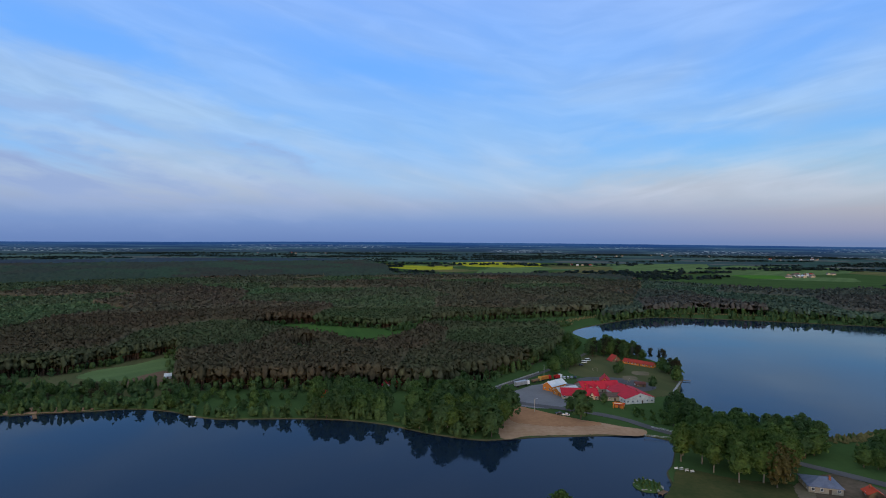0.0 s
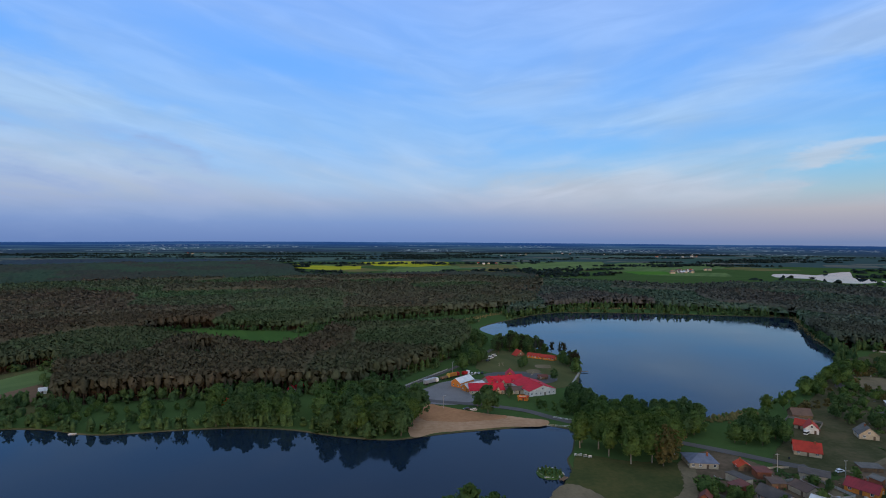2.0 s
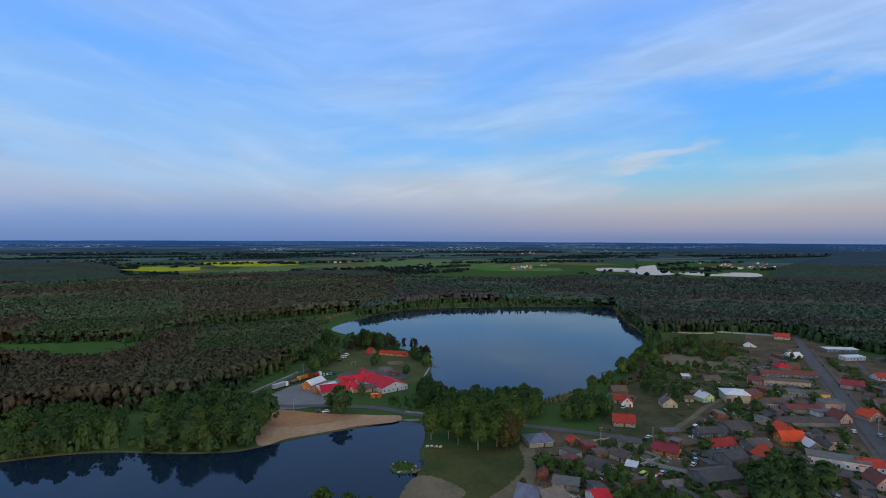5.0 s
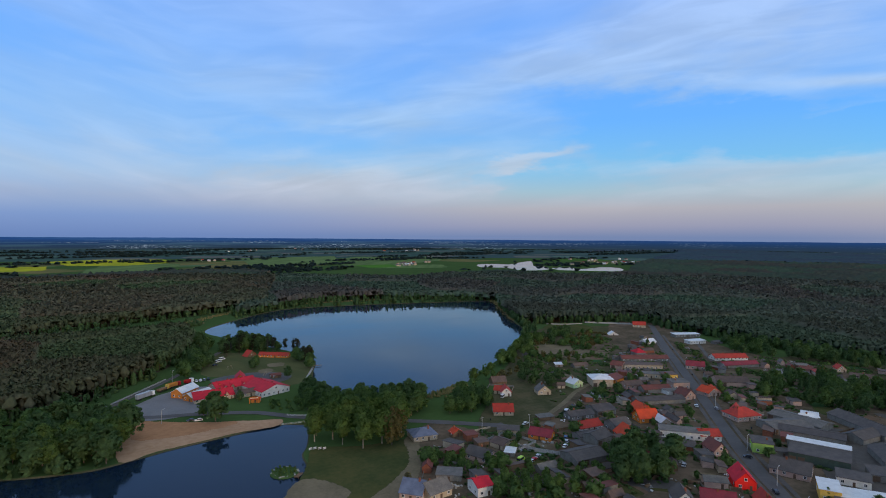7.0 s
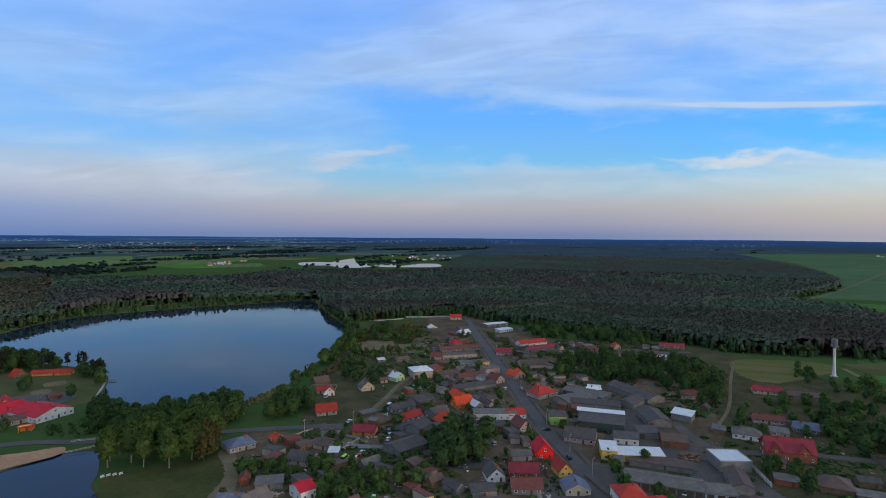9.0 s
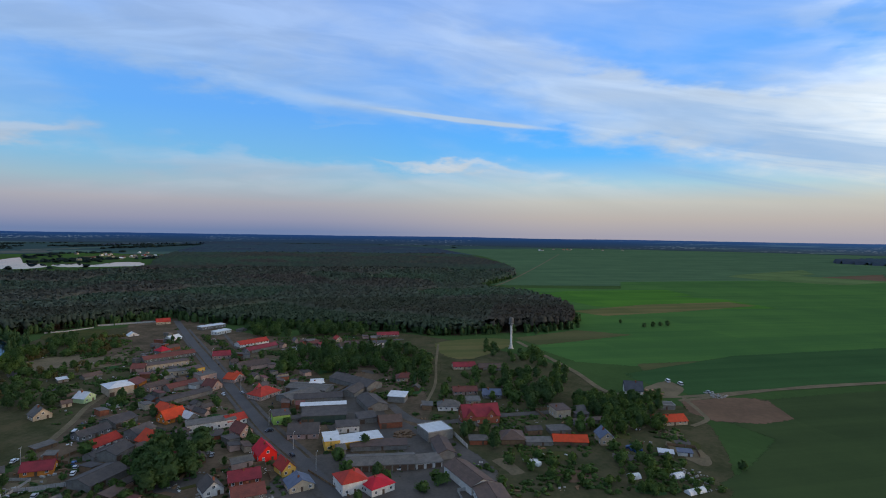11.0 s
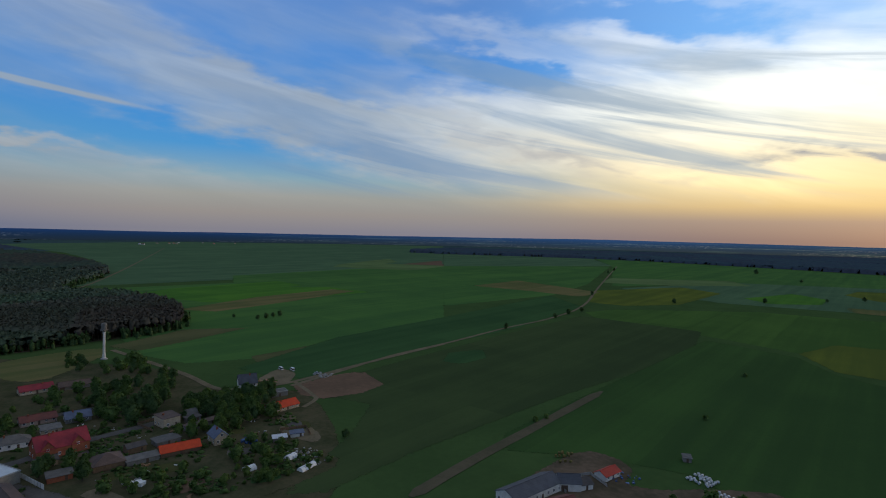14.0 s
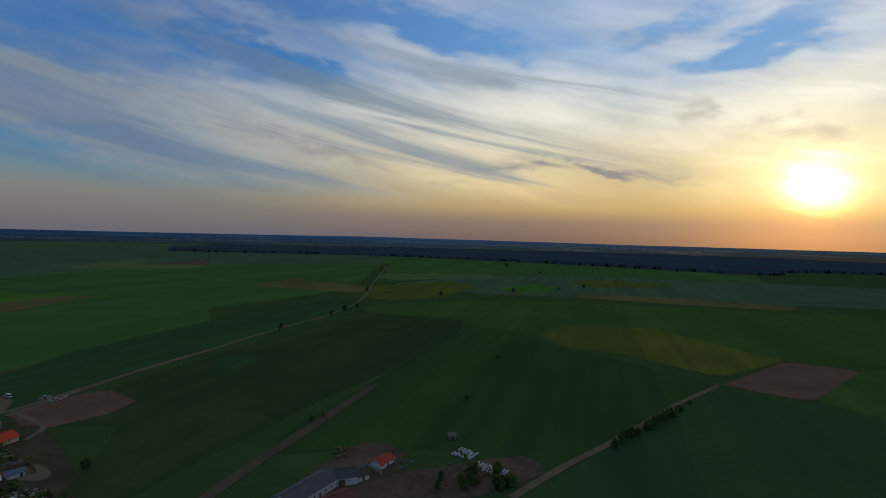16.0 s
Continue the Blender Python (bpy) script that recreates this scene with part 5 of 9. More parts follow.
def wood(outline, holes, seed, needles, label, tall, low):
    """A pine wood: single crowns near the village, an uneven closed roof further off."""
    rng = np.random.default_rng(seed)
    loop = smooth_loop(outline, 3)
    gaps = [smooth_loop(h, 3) for h in holes] + loops
    stem_v, stem_f, groups = [], [], {}
    for r0, r1 in ((300, 560), (560, 760), (760, 1000), (1000, 1420)):
        s = max(3.4, (r0 + r1) / 2 / 172)
        lo, hi = np.maximum(loop.min(0), -r1), np.minimum(loop.max(0), r1)
        if (hi <= lo).any():
            continue
        gx, gy = np.meshgrid(np.arange(lo[0], hi[0], s), np.arange(lo[1], hi[1], s))
        p = np.stack([gx.ravel(), gy.ravel()], 1) + rng.uniform(-0.48, 0.48, (gx.size, 2)) * s
        r = np.hypot(p[:, 0], p[:, 1])
        p = p[(r >= r0) & (r < r1)]
        keep = inside(p, loop)
        for g in gaps:
            keep &= ~inside(p, g)
        p = p[keep]
        if not len(p):
            continue
        grown, tone, ride = stands(p, seed)
        open_up = ride > 2.5
        p, grown, tone = p[open_up], grown[open_up], tone[open_up]
        h = tall * grown * rng.uniform(0.90, 1.08, len(p))
        width = s * rng.uniform(0.95, 1.4, len(p)) * 1.5
        near = r1 <= 760
        tree_v, tree_f, tree_s, tree_n, body_v, body_f, body_s, body_n = groups.setdefault(near, [[] for _ in range(8)])
        v, f = crowns(rng, p, width * 0.92, h * 0.97, ((0.40, 0.0), (1.0, 0.42), (0.70, 0.80)) if r1 <= 760 else ((1.0, 0.20), (0.76, 0.80)), low if r1 <= 1000 else low - 0.12)
        body_f.append(f + sum(len(x) for x in body_v))
        body_v.append(v)
        body_s.append(np.repeat(tone, len(v) // len(p)))
        body_n.append(skyward(v, p, width))
        v, f, soft = tufts(rng, p, width, h, low, 11 if r1 <= 560 else 8 if r1 <= 760 else 3, width * (0.20 if r1 <= 760 else 0.26))
        tree_f.append(f + sum(len(x) for x in tree_v))
        tree_v.append(v)
        tree_s.append(np.repeat(tone, len(v) // len(p)))
        tree_n.append(soft)
        if r1 <= 760:
            v, f = stems(rng, p, h)
            stem_f.append(f + sum(len(x) for x in stem_v))
            stem_v.append(v)
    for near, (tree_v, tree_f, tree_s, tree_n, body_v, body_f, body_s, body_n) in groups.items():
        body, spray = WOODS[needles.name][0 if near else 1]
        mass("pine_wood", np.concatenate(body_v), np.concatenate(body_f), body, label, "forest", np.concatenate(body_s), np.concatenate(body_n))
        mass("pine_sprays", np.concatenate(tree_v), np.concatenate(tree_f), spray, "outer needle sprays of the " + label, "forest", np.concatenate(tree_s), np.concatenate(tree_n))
    if stem_v:
        mass("pine_stems", np.concatenate(stem_v), np.concatenate(stem_f), M_PINE_BARK, "bare reddish stems of close-standing pines", "tree trunks")
    if groups:
        got = roof_of_wood(loop, gaps, seed, tall * 0.96, 300, 1425, rng, 0.26, 0.7, walls=False)
        mass("pine_wood", got[0], got[1], needles, "close inner branches of the " + label, "forest", got[2])
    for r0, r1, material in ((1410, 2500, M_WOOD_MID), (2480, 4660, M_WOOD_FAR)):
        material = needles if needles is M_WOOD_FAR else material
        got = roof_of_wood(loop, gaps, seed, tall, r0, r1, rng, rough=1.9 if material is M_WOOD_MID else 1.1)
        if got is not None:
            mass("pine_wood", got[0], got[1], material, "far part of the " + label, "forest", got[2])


def open_in_front(loop, k=0.955):
    """A clearing's hole in the wood: on the village side the trees stand further back, and low growth takes their place."""
    loop = np.array(loop, float)
    r = np.hypot(*loop.T)
    return loop * np.where(r < r.mean(), k, 1.0)[:, None]


def fringe(outline, seed, leaves, label, reach, low, high, per=0.45, most=1300, wide=5.0, closed=True):
    """Low broadleaf trees and scrub along an edge."""
    rng = np.random.default_rng(seed)
    loop = np.array(outline, float)
    p = []
    for a, b in (zip(loop, np.roll(loop, -1, 0)) if closed else zip(loop, loop[1:])):
        n = int(np.linalg.norm(b - a) * per + rng.random())
        p.append(a + (b - a) * rng.random((n, 1)) + rng.normal(0, reach, (n, 2)))
    p = np.concatenate(p)
    r = np.hypot(p[:, 0], p[:, 1])
    p = p[(r < most) & (r > 200) & ~np.any([inside(p, l) for l in loops], 0)]
    h = rng.uniform(low, high, len(p))
    v, f = crowns(rng, p, wide * rng.uniform(0.6, 1.3, len(p)), h, ((0.9, 0.04), (1.0, 0.40), (0.7, 0.78)), 0.0)
    # break the crowns up into smaller tufts
    k = rng.integers(0, len(p), len(p) * 3)
    q = p[k] + rng.normal(0, wide * 0.3, (len(k), 2))
    z0 = h[k] * rng.uniform(0.35, 0.95, len(k))
    v2, f2 = crowns(rng, q, wide * rng.uniform(0.2, 0.5, len(k)), np.full(len(k), 1.0), ((1.0, 0.2),), 0.0)
    v2[:, 2] = v2[:, 2] * np.repeat(rng.uniform(0.8, 2.0, len(k)), len(v2) // len(k)) + np.repeat(z0, len(v2) // len(k))
    mass("edge_trees", np.concatenate([v, v2]), np.concatenate([f, f2 + len(v)]), leaves, label, "trees")


wood(WOOD_WEST, [open_in_front(c) for c in CLEARINGS], 3, M_WOOD_WEST, "wide brownish-green pine wood behind the pond", 16.0, 0.42)
wood(WOOD_EAST, [], 8, M_WOOD_EAST, "dark pine wood reaching from the lake to the fields", 16.0, 0.4)
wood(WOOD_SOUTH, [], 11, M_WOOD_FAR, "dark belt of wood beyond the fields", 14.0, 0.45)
fringe(WOOD_WEST, 5, M_LEAF_DEEP, "broadleaf scrub along the edge of the pine wood", 4.0, 4, 10)
fringe(WOOD_EAST, 6, M_LEAF_DEEP, "green broadleaf trees along the edge of the dark wood", 5.0, 6, 12)
for hole, seed in zip(CLEARINGS, range(30, 40)):
    fringe(hole, seed, M_LEAF_DEEP, "broadleaf scrub round a clearing", 3.0, 3, 7, 0.3)
pond_edge, lake_edge = smooth_loop(POND, 6), smooth_loop(LAKE, 6)
fringe(pond_edge[12:86], 7, M_LEAF_DEEP, "low willow scrub along the pond", 4.0, 3.0, 8.0, 0.9, 600, 4.6, False)
fringe(lake_edge[54:112], 9, M_LEAF, "low scrub and young trees along the lake", 3.0, 1.5, 4.5, 0.5, 1000, 3.2, False)
fringe(lake_edge[6:54], 10, M_LEAF_DEEP, "trees along the far lake shore", 5.0, 5.0, 12.0, 0.5, 1200, 5.0, False)

# ---- things: buildings, vehicles, trees ----
TAKEN = []      # footprints: x, y, reach
FOOT = []       # building plans: x, y, turn, length, depth


def thing(name, m, label, category, group=""):
    ob = new(name)
    ob.empty_display_size = 0.5
    ob.matrix_world = m
    return tagged(ob, label, category, group)


def wall_shape(w, d, h, rise, kind):
    """Walls with their gables, base centre at the origin."""
    bm = bmesh.new()
    x, y = w / 2, d / 2
    low = [bm.verts.new(p) for p in ((-x, -y, -0.3), (x, -y, -0.3), (x, y, -0.3), (-x, y, -0.3))]
    tall = h + (rise if kind == "s" else 0)
    high = [bm.verts.new(p) for p in ((-x, -y, h), (x, -y, h), (x, y, tall), (-x, y, tall))]
    if kind == "g":
        tops = [bm.verts.new((-x, 0, h + rise)), bm.verts.new((x, 0, h + rise))]
        rings = [(low[0], low[1], high[1], high[0]), (low[1], low[2], high[2], tops[1], high[1]), (low[2], low[3], high[3], high[2]), (low[3], low[0], high[0], tops[0], high[3])]
    elif kind == "c":
        tops = [bm.verts.new((0, -y, h + rise)), bm.verts.new((0, y, h + rise))]
        rings = [(low[0], low[1], high[1], tops[0], high[0]), (low[1], low[2], high[2], high[1]), (low[2], low[3], high[3], tops[1], high[2]), (low[3], low[0], high[0], high[3])]
    else:
        rings = [(low[i], low[(i + 1) % 4], high[(i + 1) % 4], high[i]) for i in range(4)]
    for ring in rings:
        bm.faces.new(ring)
    return bm


def roof_shape(w, d, h, rise, kind, over=0.45, thick=0.18):
    """Roof slabs with eaves and thickness."""
    bm = bmesh.new()
    x, y = w / 2 + over, d / 2 + over
    if kind in "gc":
        a, b = (x, y) if kind == "g" else (y, x)
        drop = rise * over / (b - over)
        lines = [[(-a, -b, h - drop), (a, -b, h - drop), (a, 0, h + rise), (-a, 0, h + rise)], [(-a, 0, h + rise), (a, 0, h + rise), (a, b, h - drop), (-a, b, h - drop)]]
        if kind == "c":
            lines = [[(-q, p, r) for p, q, r in ring] for ring in lines]
    elif kind == "h":
        t = max(x - y, 0.0)
        a, b, c, e = (-x, -y, h), (x, -y, h), (x, y, h), (-x, y, h)
        r1, r2 = (-t, 0, h + rise), (t, 0, h + rise)
        lines = [[a, b, r2, r1], [b, c, r2], [c, e, r1, r2], [e, a, r1]]
    elif kind == "s":
        lines = [[(-x, -y, h), (x, -y, h), (x, y, h + rise), (-x, y, h + rise)]]
    else:
        lines = [[(-x + 0.25, -y + 0.25, h), (x - 0.25, -y + 0.25, h), (x - 0.25, y - 0.25, h), (-x + 0.25, y - 0.25, h)]]
    for ring in lines:
        under = [bm.verts.new(p) for p in ring]
        upper = [bm.verts.new((p[0], p[1], p[2] + thick)) for p in ring]
        n = len(ring)
        bm.faces.new(upper)
        bm.faces.new(under[::-1])
        for i in range(n):
            bm.faces.new((under[i], under[(i + 1) % n], upper[(i + 1) % n], upper[i]))
    return bm


PIECES = {}


def piece(key, build, material):
    """A mesh that many parts share."""
    if key not in PIECES:
        bm = build()
        me = bpy.data.meshes.new(key)
        bm.to_mesh(me)
        bm.free()
        me.materials.append(material)
        PIECES[key] = me
    return PIECES[key]


def ring_frame(w, h):
    bm = bmesh.new()
    for x, z, sx, sz in ((-w / 2, 0, 0.12, h), (w / 2, 0, 0.12, h), (0, 0, w, 0.12), (0, h - 0.12, w, 0.12), (0, 0, 0.07, h)):
        box(bm, x, 0, z, sx, 0.12, sz)
    return bm


def slab(w, d, h):
    bm = bmesh.new()
    box(bm, 0, 0, 0, w, d, h)
    return bm


def set_in(mesh, parent, x, y, z, turn=0.0, name=None):
    ob = new(name or mesh.name, mesh)
    ob.parent = parent
    ob.matrix_basis = pose(x, y, z, 0, 0, turn)
    return ob


def window(parent, x, y, z, turn, w=1.1, h=1.3):
    f = set_in(piece("window_%d_%d" % (w * 10, h * 10), lambda: ring_frame(w, h), M_FRAME), parent, x, y, z, turn, "window")
    set_in(piece("pane_%d_%d" % (w * 10, h * 10), lambda: slab(w - 0.1, 0.04, h - 0.1), M_PANE), f, 0, 0.0, 0.05, 0, "pane")


def building(x, y, turn, w, d, h, rise, roof, wall, kind="g", label="", name="house", chimneys=1, doors=1, storeys=1, gates=0, glazed=True, category="", gables=()):
    """One building: walls, roof, chimneys, windows, doors or gates. turn: of its long front, degrees."""
    if not label:
        label = "%s house with %s roof in the village" % (wall, roof)
    ob = thing(name, pose(x, y, 0, 0, 0, turn), label, category or name.replace("_", " "))
    TAKEN.append((x, y, 0.5 * math.hypot(w, d), turn))
    FOOT.append((x, y, turn, w, d))
    rng = random.Random(int(x * 7 + y * 13))
    part("wall", wall_shape(w, d, h, rise, kind), WALL[wall], ob)
    part("roof", roof_shape(w, d, h, rise, kind, 0.45 if kind != "f" else 0.2), ROOF[roof], ob)
    if kind == "f":
        bm = bmesh.new()
        for cx, cy, sx, sy in ((0, -d / 2, w + 0.3, 0.22), (0, d / 2, w + 0.3, 0.22), (-w / 2, 0, 0.22, d), (w / 2, 0, 0.22, d)):
            box(bm, cx, cy, h - 0.05, sx, sy, 0.5)
        part("parapet", bm, M_CONCRETE, ob)
    elif kind in "gc" and rise > 1.2:
        bm = bmesh.new()
        if kind == "g":
            tube(bm, (-w / 2 - 0.45, 0, h + rise + 0.2), (w / 2 + 0.45, 0, h + rise + 0.2), 0.14, 0.14, 6)
        else:
            tube(bm, (0, -d / 2 - 0.45, h + rise + 0.2), (0, d / 2 + 0.45, h + rise + 0.2), 0.14, 0.14, 6)
        part("ridge", bm, ROOF[roof], ob)
    for gx, gw, side in gables:
        # cross gables on a front: a wall that stands a little proud, and two slopes running back into the roof
        peak = h + min(rise * 0.92, gw * 0.62)
        front, meet = side * (d / 2 + 0.25), side * (d / 2) * (1 - (peak - h) / rise) - side * 0.3
        bm = bmesh.new()
        ring = [bm.verts.new((gx + a, front, c)) for a, c in ((-gw / 2, 0.0), (gw / 2, 0.0), (gw / 2, h), (0, peak), (-gw / 2, h))]
        back = [bm.verts.new((q.co.x, side * d / 2 * 0.9, q.co.z)) for q in ring]
        bm.faces.new(ring)
        for i in range(5):
            bm.faces.new((ring[i], ring[(i + 1) % 5], back[(i + 1) % 5], back[i]))
        part("gable", bm, WALL[wall], ob)
        bm = bmesh.new()
        for s in (-1, 1):
            slope = [(gx + s * (gw / 2 + 0.35), front + side * 0.3, h - 0.3), (gx, front + side * 0.3, peak + 0.06), (gx, meet, peak + 0.06), (gx + s * (gw / 2 + 0.35), side * d / 2 * 0.96, h - 0.3)]
            under, upper = [bm.verts.new(q) for q in slope], [bm.verts.new((q[0], q[1], q[2] + 0.16)) for q in slope]
            bm.faces.new(upper)
            bm.faces.new(under[::-1])
            for i in range(4):
                bm.faces.new((under[i], under[(i + 1) % 4], upper[(i + 1) % 4], upper[i]))
        part("gable_roof", bm, ROOF[roof], ob)
        window(ob, gx, front + side * 0.02, h - 0.9, 0 if side < 0 else 180, 1.0, 1.2)
    for k in range(chimneys):
        along = rng.uniform(-0.3, 0.3)
        cx, cy = (along * w, rng.choice((-0.6, 0.6))) if kind != "c" else (rng.choice((-0.6, 0.6)), along * d)
        top = h + rise + rng.uniform(0.5, 0.9)
        bm = bmesh.new()
        box(bm, cx, cy, h + rise * 0.55, 0.7, 0.6, top - h - rise * 0.55)
        box(bm, cx, cy, top, 0.85, 0.75, 0.12)
        part("chimney", bm, WALL["brick"], ob)
    faces = ((0, -d / 2, w, 0), (w / 2, 0, d, 90), (0, d / 2, w, 180), (-w / 2, 0, d, 270))
    for side, (fx, fy, run, ft) in enumerate(faces):
        rad = radians(ft)
        ux, uy = math.cos(rad), math.sin(rad)
        slots = max(1, int(run / 3.1))
        for s in range(slots):
            off = (s + 0.5) / slots * run - run / 2
            px, py = fx + ux * off + uy * 0.02, fy + uy * off - ux * 0.02
            if side == 0 and gates and s < gates:
                gw, gh = min(2.7, run / slots * 0.8), min(2.7, h - 0.4)
                set_in(piece("gate_%d_%d" % (gw * 10, gh * 10), lambda: slab(gw, 0.14, gh), M_BROWN), ob, px, py, 0, ft, "gate")
                continue
            if side == 0 and doors and s == slots // 2:
                set_in(piece("door", lambda: slab(1.0, 0.14, 2.05), M_BROWN), ob, px, py, 0, ft, "door")
                continue
            if not glazed or (side > 0 and rng.random() < 0.25):
                continue
            for level in range(storeys):
                z = 1.0 + 2.8 * level
                if z + 1.3 < h + (0.2 if kind in "gc" else 0):
                    window(ob, px, py, z, ft)
        if glazed and rise > 2.6 and ((kind == "g" and side in (1, 3)) or (kind == "c" and side in (0, 2))):
            window(ob, fx + uy * 0.02, fy - ux * 0.02, h + 0.35, ft)
    return ob


def car(x, y, turn, colour, label, kind="car", van=False):
    """A parked car or van: body, glass, lamps, wheels with tyres."""
    ob = thing("van" if van else "car", pose(x, y, 0.24, 0, 0, turn), label, "van" if van else "car")
    L, W, B, T = (5.2, 2.0, 1.05, 2.2) if van else (4.3, 1.75, 0.85, 1.45)
    bm = bmesh.new()
    vs = box(bm, 0, 0, 0.3, L, W, B - 0.3)
    bmesh.ops.bevel(bm, geom=bm.edges[:], offset=0.15, segments=2, affect="EDGES")
    part("body", bm, PAINT[colour], ob)
    x0, x1 = (-L / 2 + 0.1, L / 2 - 1.2) if van else (-L / 2 + 0.5, L / 2 - 1.3)
    for name, mat, grow, lo, hi in (("glass", M_PANE, 0.0, B - 0.08, T - 0.08), ("cabin_roof", PAINT[colour], 0.03, T - (0.85 if van else 0.14), T)):
        bm = bmesh.new()
        vs = box(bm, (x0 + x1) / 2, 0, lo, x1 - x0 + grow, W - 0.16 + grow, hi - lo)
        f = (hi - B) / (T - B)
        for v in vs:
            if v.co.z > (lo + hi) / 2:
                v.co.x = (x0 + x1) / 2 + (v.co.x - (x0 + x1) / 2) * (0.92 if van else 0.76)
                v.co.y *= 0.88
            elif name == "cabin_roof":
                v.co.x = (x0 + x1) / 2 + (v.co.x - (x0 + x1) / 2) * (0.95 if van else 0.80)
                v.co.y *= 0.9
        part(name, bm, mat, ob)
    for sx in (-1, 1):
        for sy in (-1, 1):
            tyre = set_in(piece("tyre", lambda: wheel(0.33, 0.2), M_TYRE), ob, sx * L * 0.31, sy * (W / 2 - 0.08), 0.33, 0, "wheel")
            set_in(piece("rim", lambda: wheel(0.2, 0.22), M_METAL), tyre, 0, 0, 0, 0, "rim")
        bm = bmesh.new()
        box(bm, L / 2 - 0.04, sx * (W / 2 - 0.3), 0.6, 0.1, 0.32, 0.16)
        part("headlight", bm, M_TRIM, ob)
    TAKEN.append((x, y, 3.0))
    return ob


def wheel(r, w):
    bm = bmesh.new()
    tube(bm, (0, -w / 2, 0), (0, w / 2, 0), r, r, 12)
    return bm


# ---- trees ----
def leaf_cloud(seed, w, h, low, clumps, per, size, shape):
    """A crown of many small leaf sprays gathered in clumps, with gaps between them."""
    rng = np.random.default_rng(seed)
    verts, faces, normals = [], [], []
    # an uneven inner body, so that the crown is not seen through everywhere
    rings, sides = 6, 8
    reach_of = {"round": lambda q: math.sqrt(max(0.04, 1 - (2 * q - 0.92) ** 2)), "tall": lambda q: 0.33 + 0.63 * math.sin(math.pi * min(1, q + 0.11)),
                "cone": lambda q: 1.03 - 0.96 * q, "airy": lambda q: 0.42 + 0.58 * math.sin(math.pi * min(1.0, 0.12 + 0.80 * q)) ** 0.7}[shape]
    body = {"tall": 0.45, "airy": 0.34}.get(shape, 0.64)
    for j in range(rings + 1):
        q = 0.04 + 0.86 * j / rings
        for i in range(sides):
            a, r = 2 * math.pi * (i + 0.5 * (j % 2)) / sides, w / 2 * body * reach_of(q) * (0.15 if j in (0, rings) else 1) * rng.uniform(0.7, 1.2)
            verts.append(np.array([r * math.cos(a), r * math.sin(a), low + (h - low) * (q + rng.uniform(-0.03, 0.03))]))
            normals.append((math.cos(a) * 0.6, math.sin(a) * 0.6, 1.2 * q + 0.1))
    faces += [(j * sides + i, j * sides + (i + 1) % sides, (j + 1) * sides + (i + 1) % sides, (j + 1) * sides + i) for j in range(rings) for i in range(sides)]
    for c in range(clumps):
        q = rng.uniform(0.03, 1.0)
        a, r = rng.uniform(0, 6.283), w / 2 * reach_of(q) * math.sqrt(rng.uniform(0.2, 1.0)) * rng.uniform(0.75, 1.12)
        centre = np.array([r * math.cos(a), r * math.sin(a), low + (h - low) * q])
        cr = size * rng.uniform(0.8, 1.7)
        for s in range(per):
            d = rng.normal(0, 1, 3)
            d /= np.linalg.norm(d)
            p = centre + d * cr * rng.uniform(0.45, 1.0) * np.array([1, 1, 0.75])
            t1 = np.cross(d, rng.normal(0, 1, 3))
            t1 /= np.linalg.norm(t1)
            t2 = np.cross(d + rng.normal(0, 0.35, 3), t1)
            t2 /= np.linalg.norm(t2)
            out = p - np.array([0, 0, low + (h - low) * 0.4])
            soft = 0.55 * out / np.linalg.norm(out) + 0.30 * d + np.array([0, 0, 0.45])
            normals += [tuple(soft / np.linalg.norm(soft))] * 4
            u, v = size * rng.uniform(0.5, 1.0), size * rng.uniform(0.35, 0.8)
            k = len(verts)
            verts += [p - t1 * u, p - t2 * v * 0.6 + d * 0.1, p + t1 * u * 0.9, p + t2 * v]
            faces.append((k, k + 1, k + 2, k + 3))
    return verts, faces, normals


SOFT = {}


def tree_kind(name, seed, leaves, bark, w, h, low, clumps, per, size, shape, label, category="tree"):
    """A tree to copy: tapered trunk with limbs, and a crown."""
    ob = thing(name, pose(0, 0, -60), label, category)
    rng = random.Random(seed)
    bm = bmesh.new()
    if h > 3.5:
        r = (0.012 if shape == "tall" else 0.02) * h
        tube(bm, (0, 0, -0.3), (0.02 * h, 0.01 * h, low + (h - low) * 0.35), r, r * 0.55, 7)
        tube(bm, (0.02 * h, 0.01 * h, low + (h - low) * 0.35), (0, 0, h * 0.9), r * 0.55, r * 0.12, 6)
        for k in range(5):
            a, z = k * 1.3 + rng.uniform(0, 0.6), low * 0.9 + (h - low) * rng.uniform(0.0, 0.45)
            tube(bm, (0.01 * h, 0, z), (math.cos(a) * w * 0.36, math.sin(a) * w * 0.36, z + h * 0.16), r * 0.35, r * 0.1, 5)
    else:
        for k in range(4):
            a = k * 1.57
            tube(bm, (0, 0, -0.2), (math.cos(a) * w * 0.25, math.sin(a) * w * 0.25, h * 0.6), 0.08, 0.03, 5)
    part("trunk", bm, bark, ob)
    v, f, soft = leaf_cloud(seed, w, h, low, clumps, per, size, shape)
    me = bpy.data.meshes.new("crown")
    me.from_pydata([tuple(p) for p in v], [], f)
    me.shade_smooth()
    me.normals_split_custom_set_from_vertices(soft)
    SOFT[me.name] = np.array(soft)
    me.materials.append(leaves)
    new("crown", me).parent = ob
    return ob


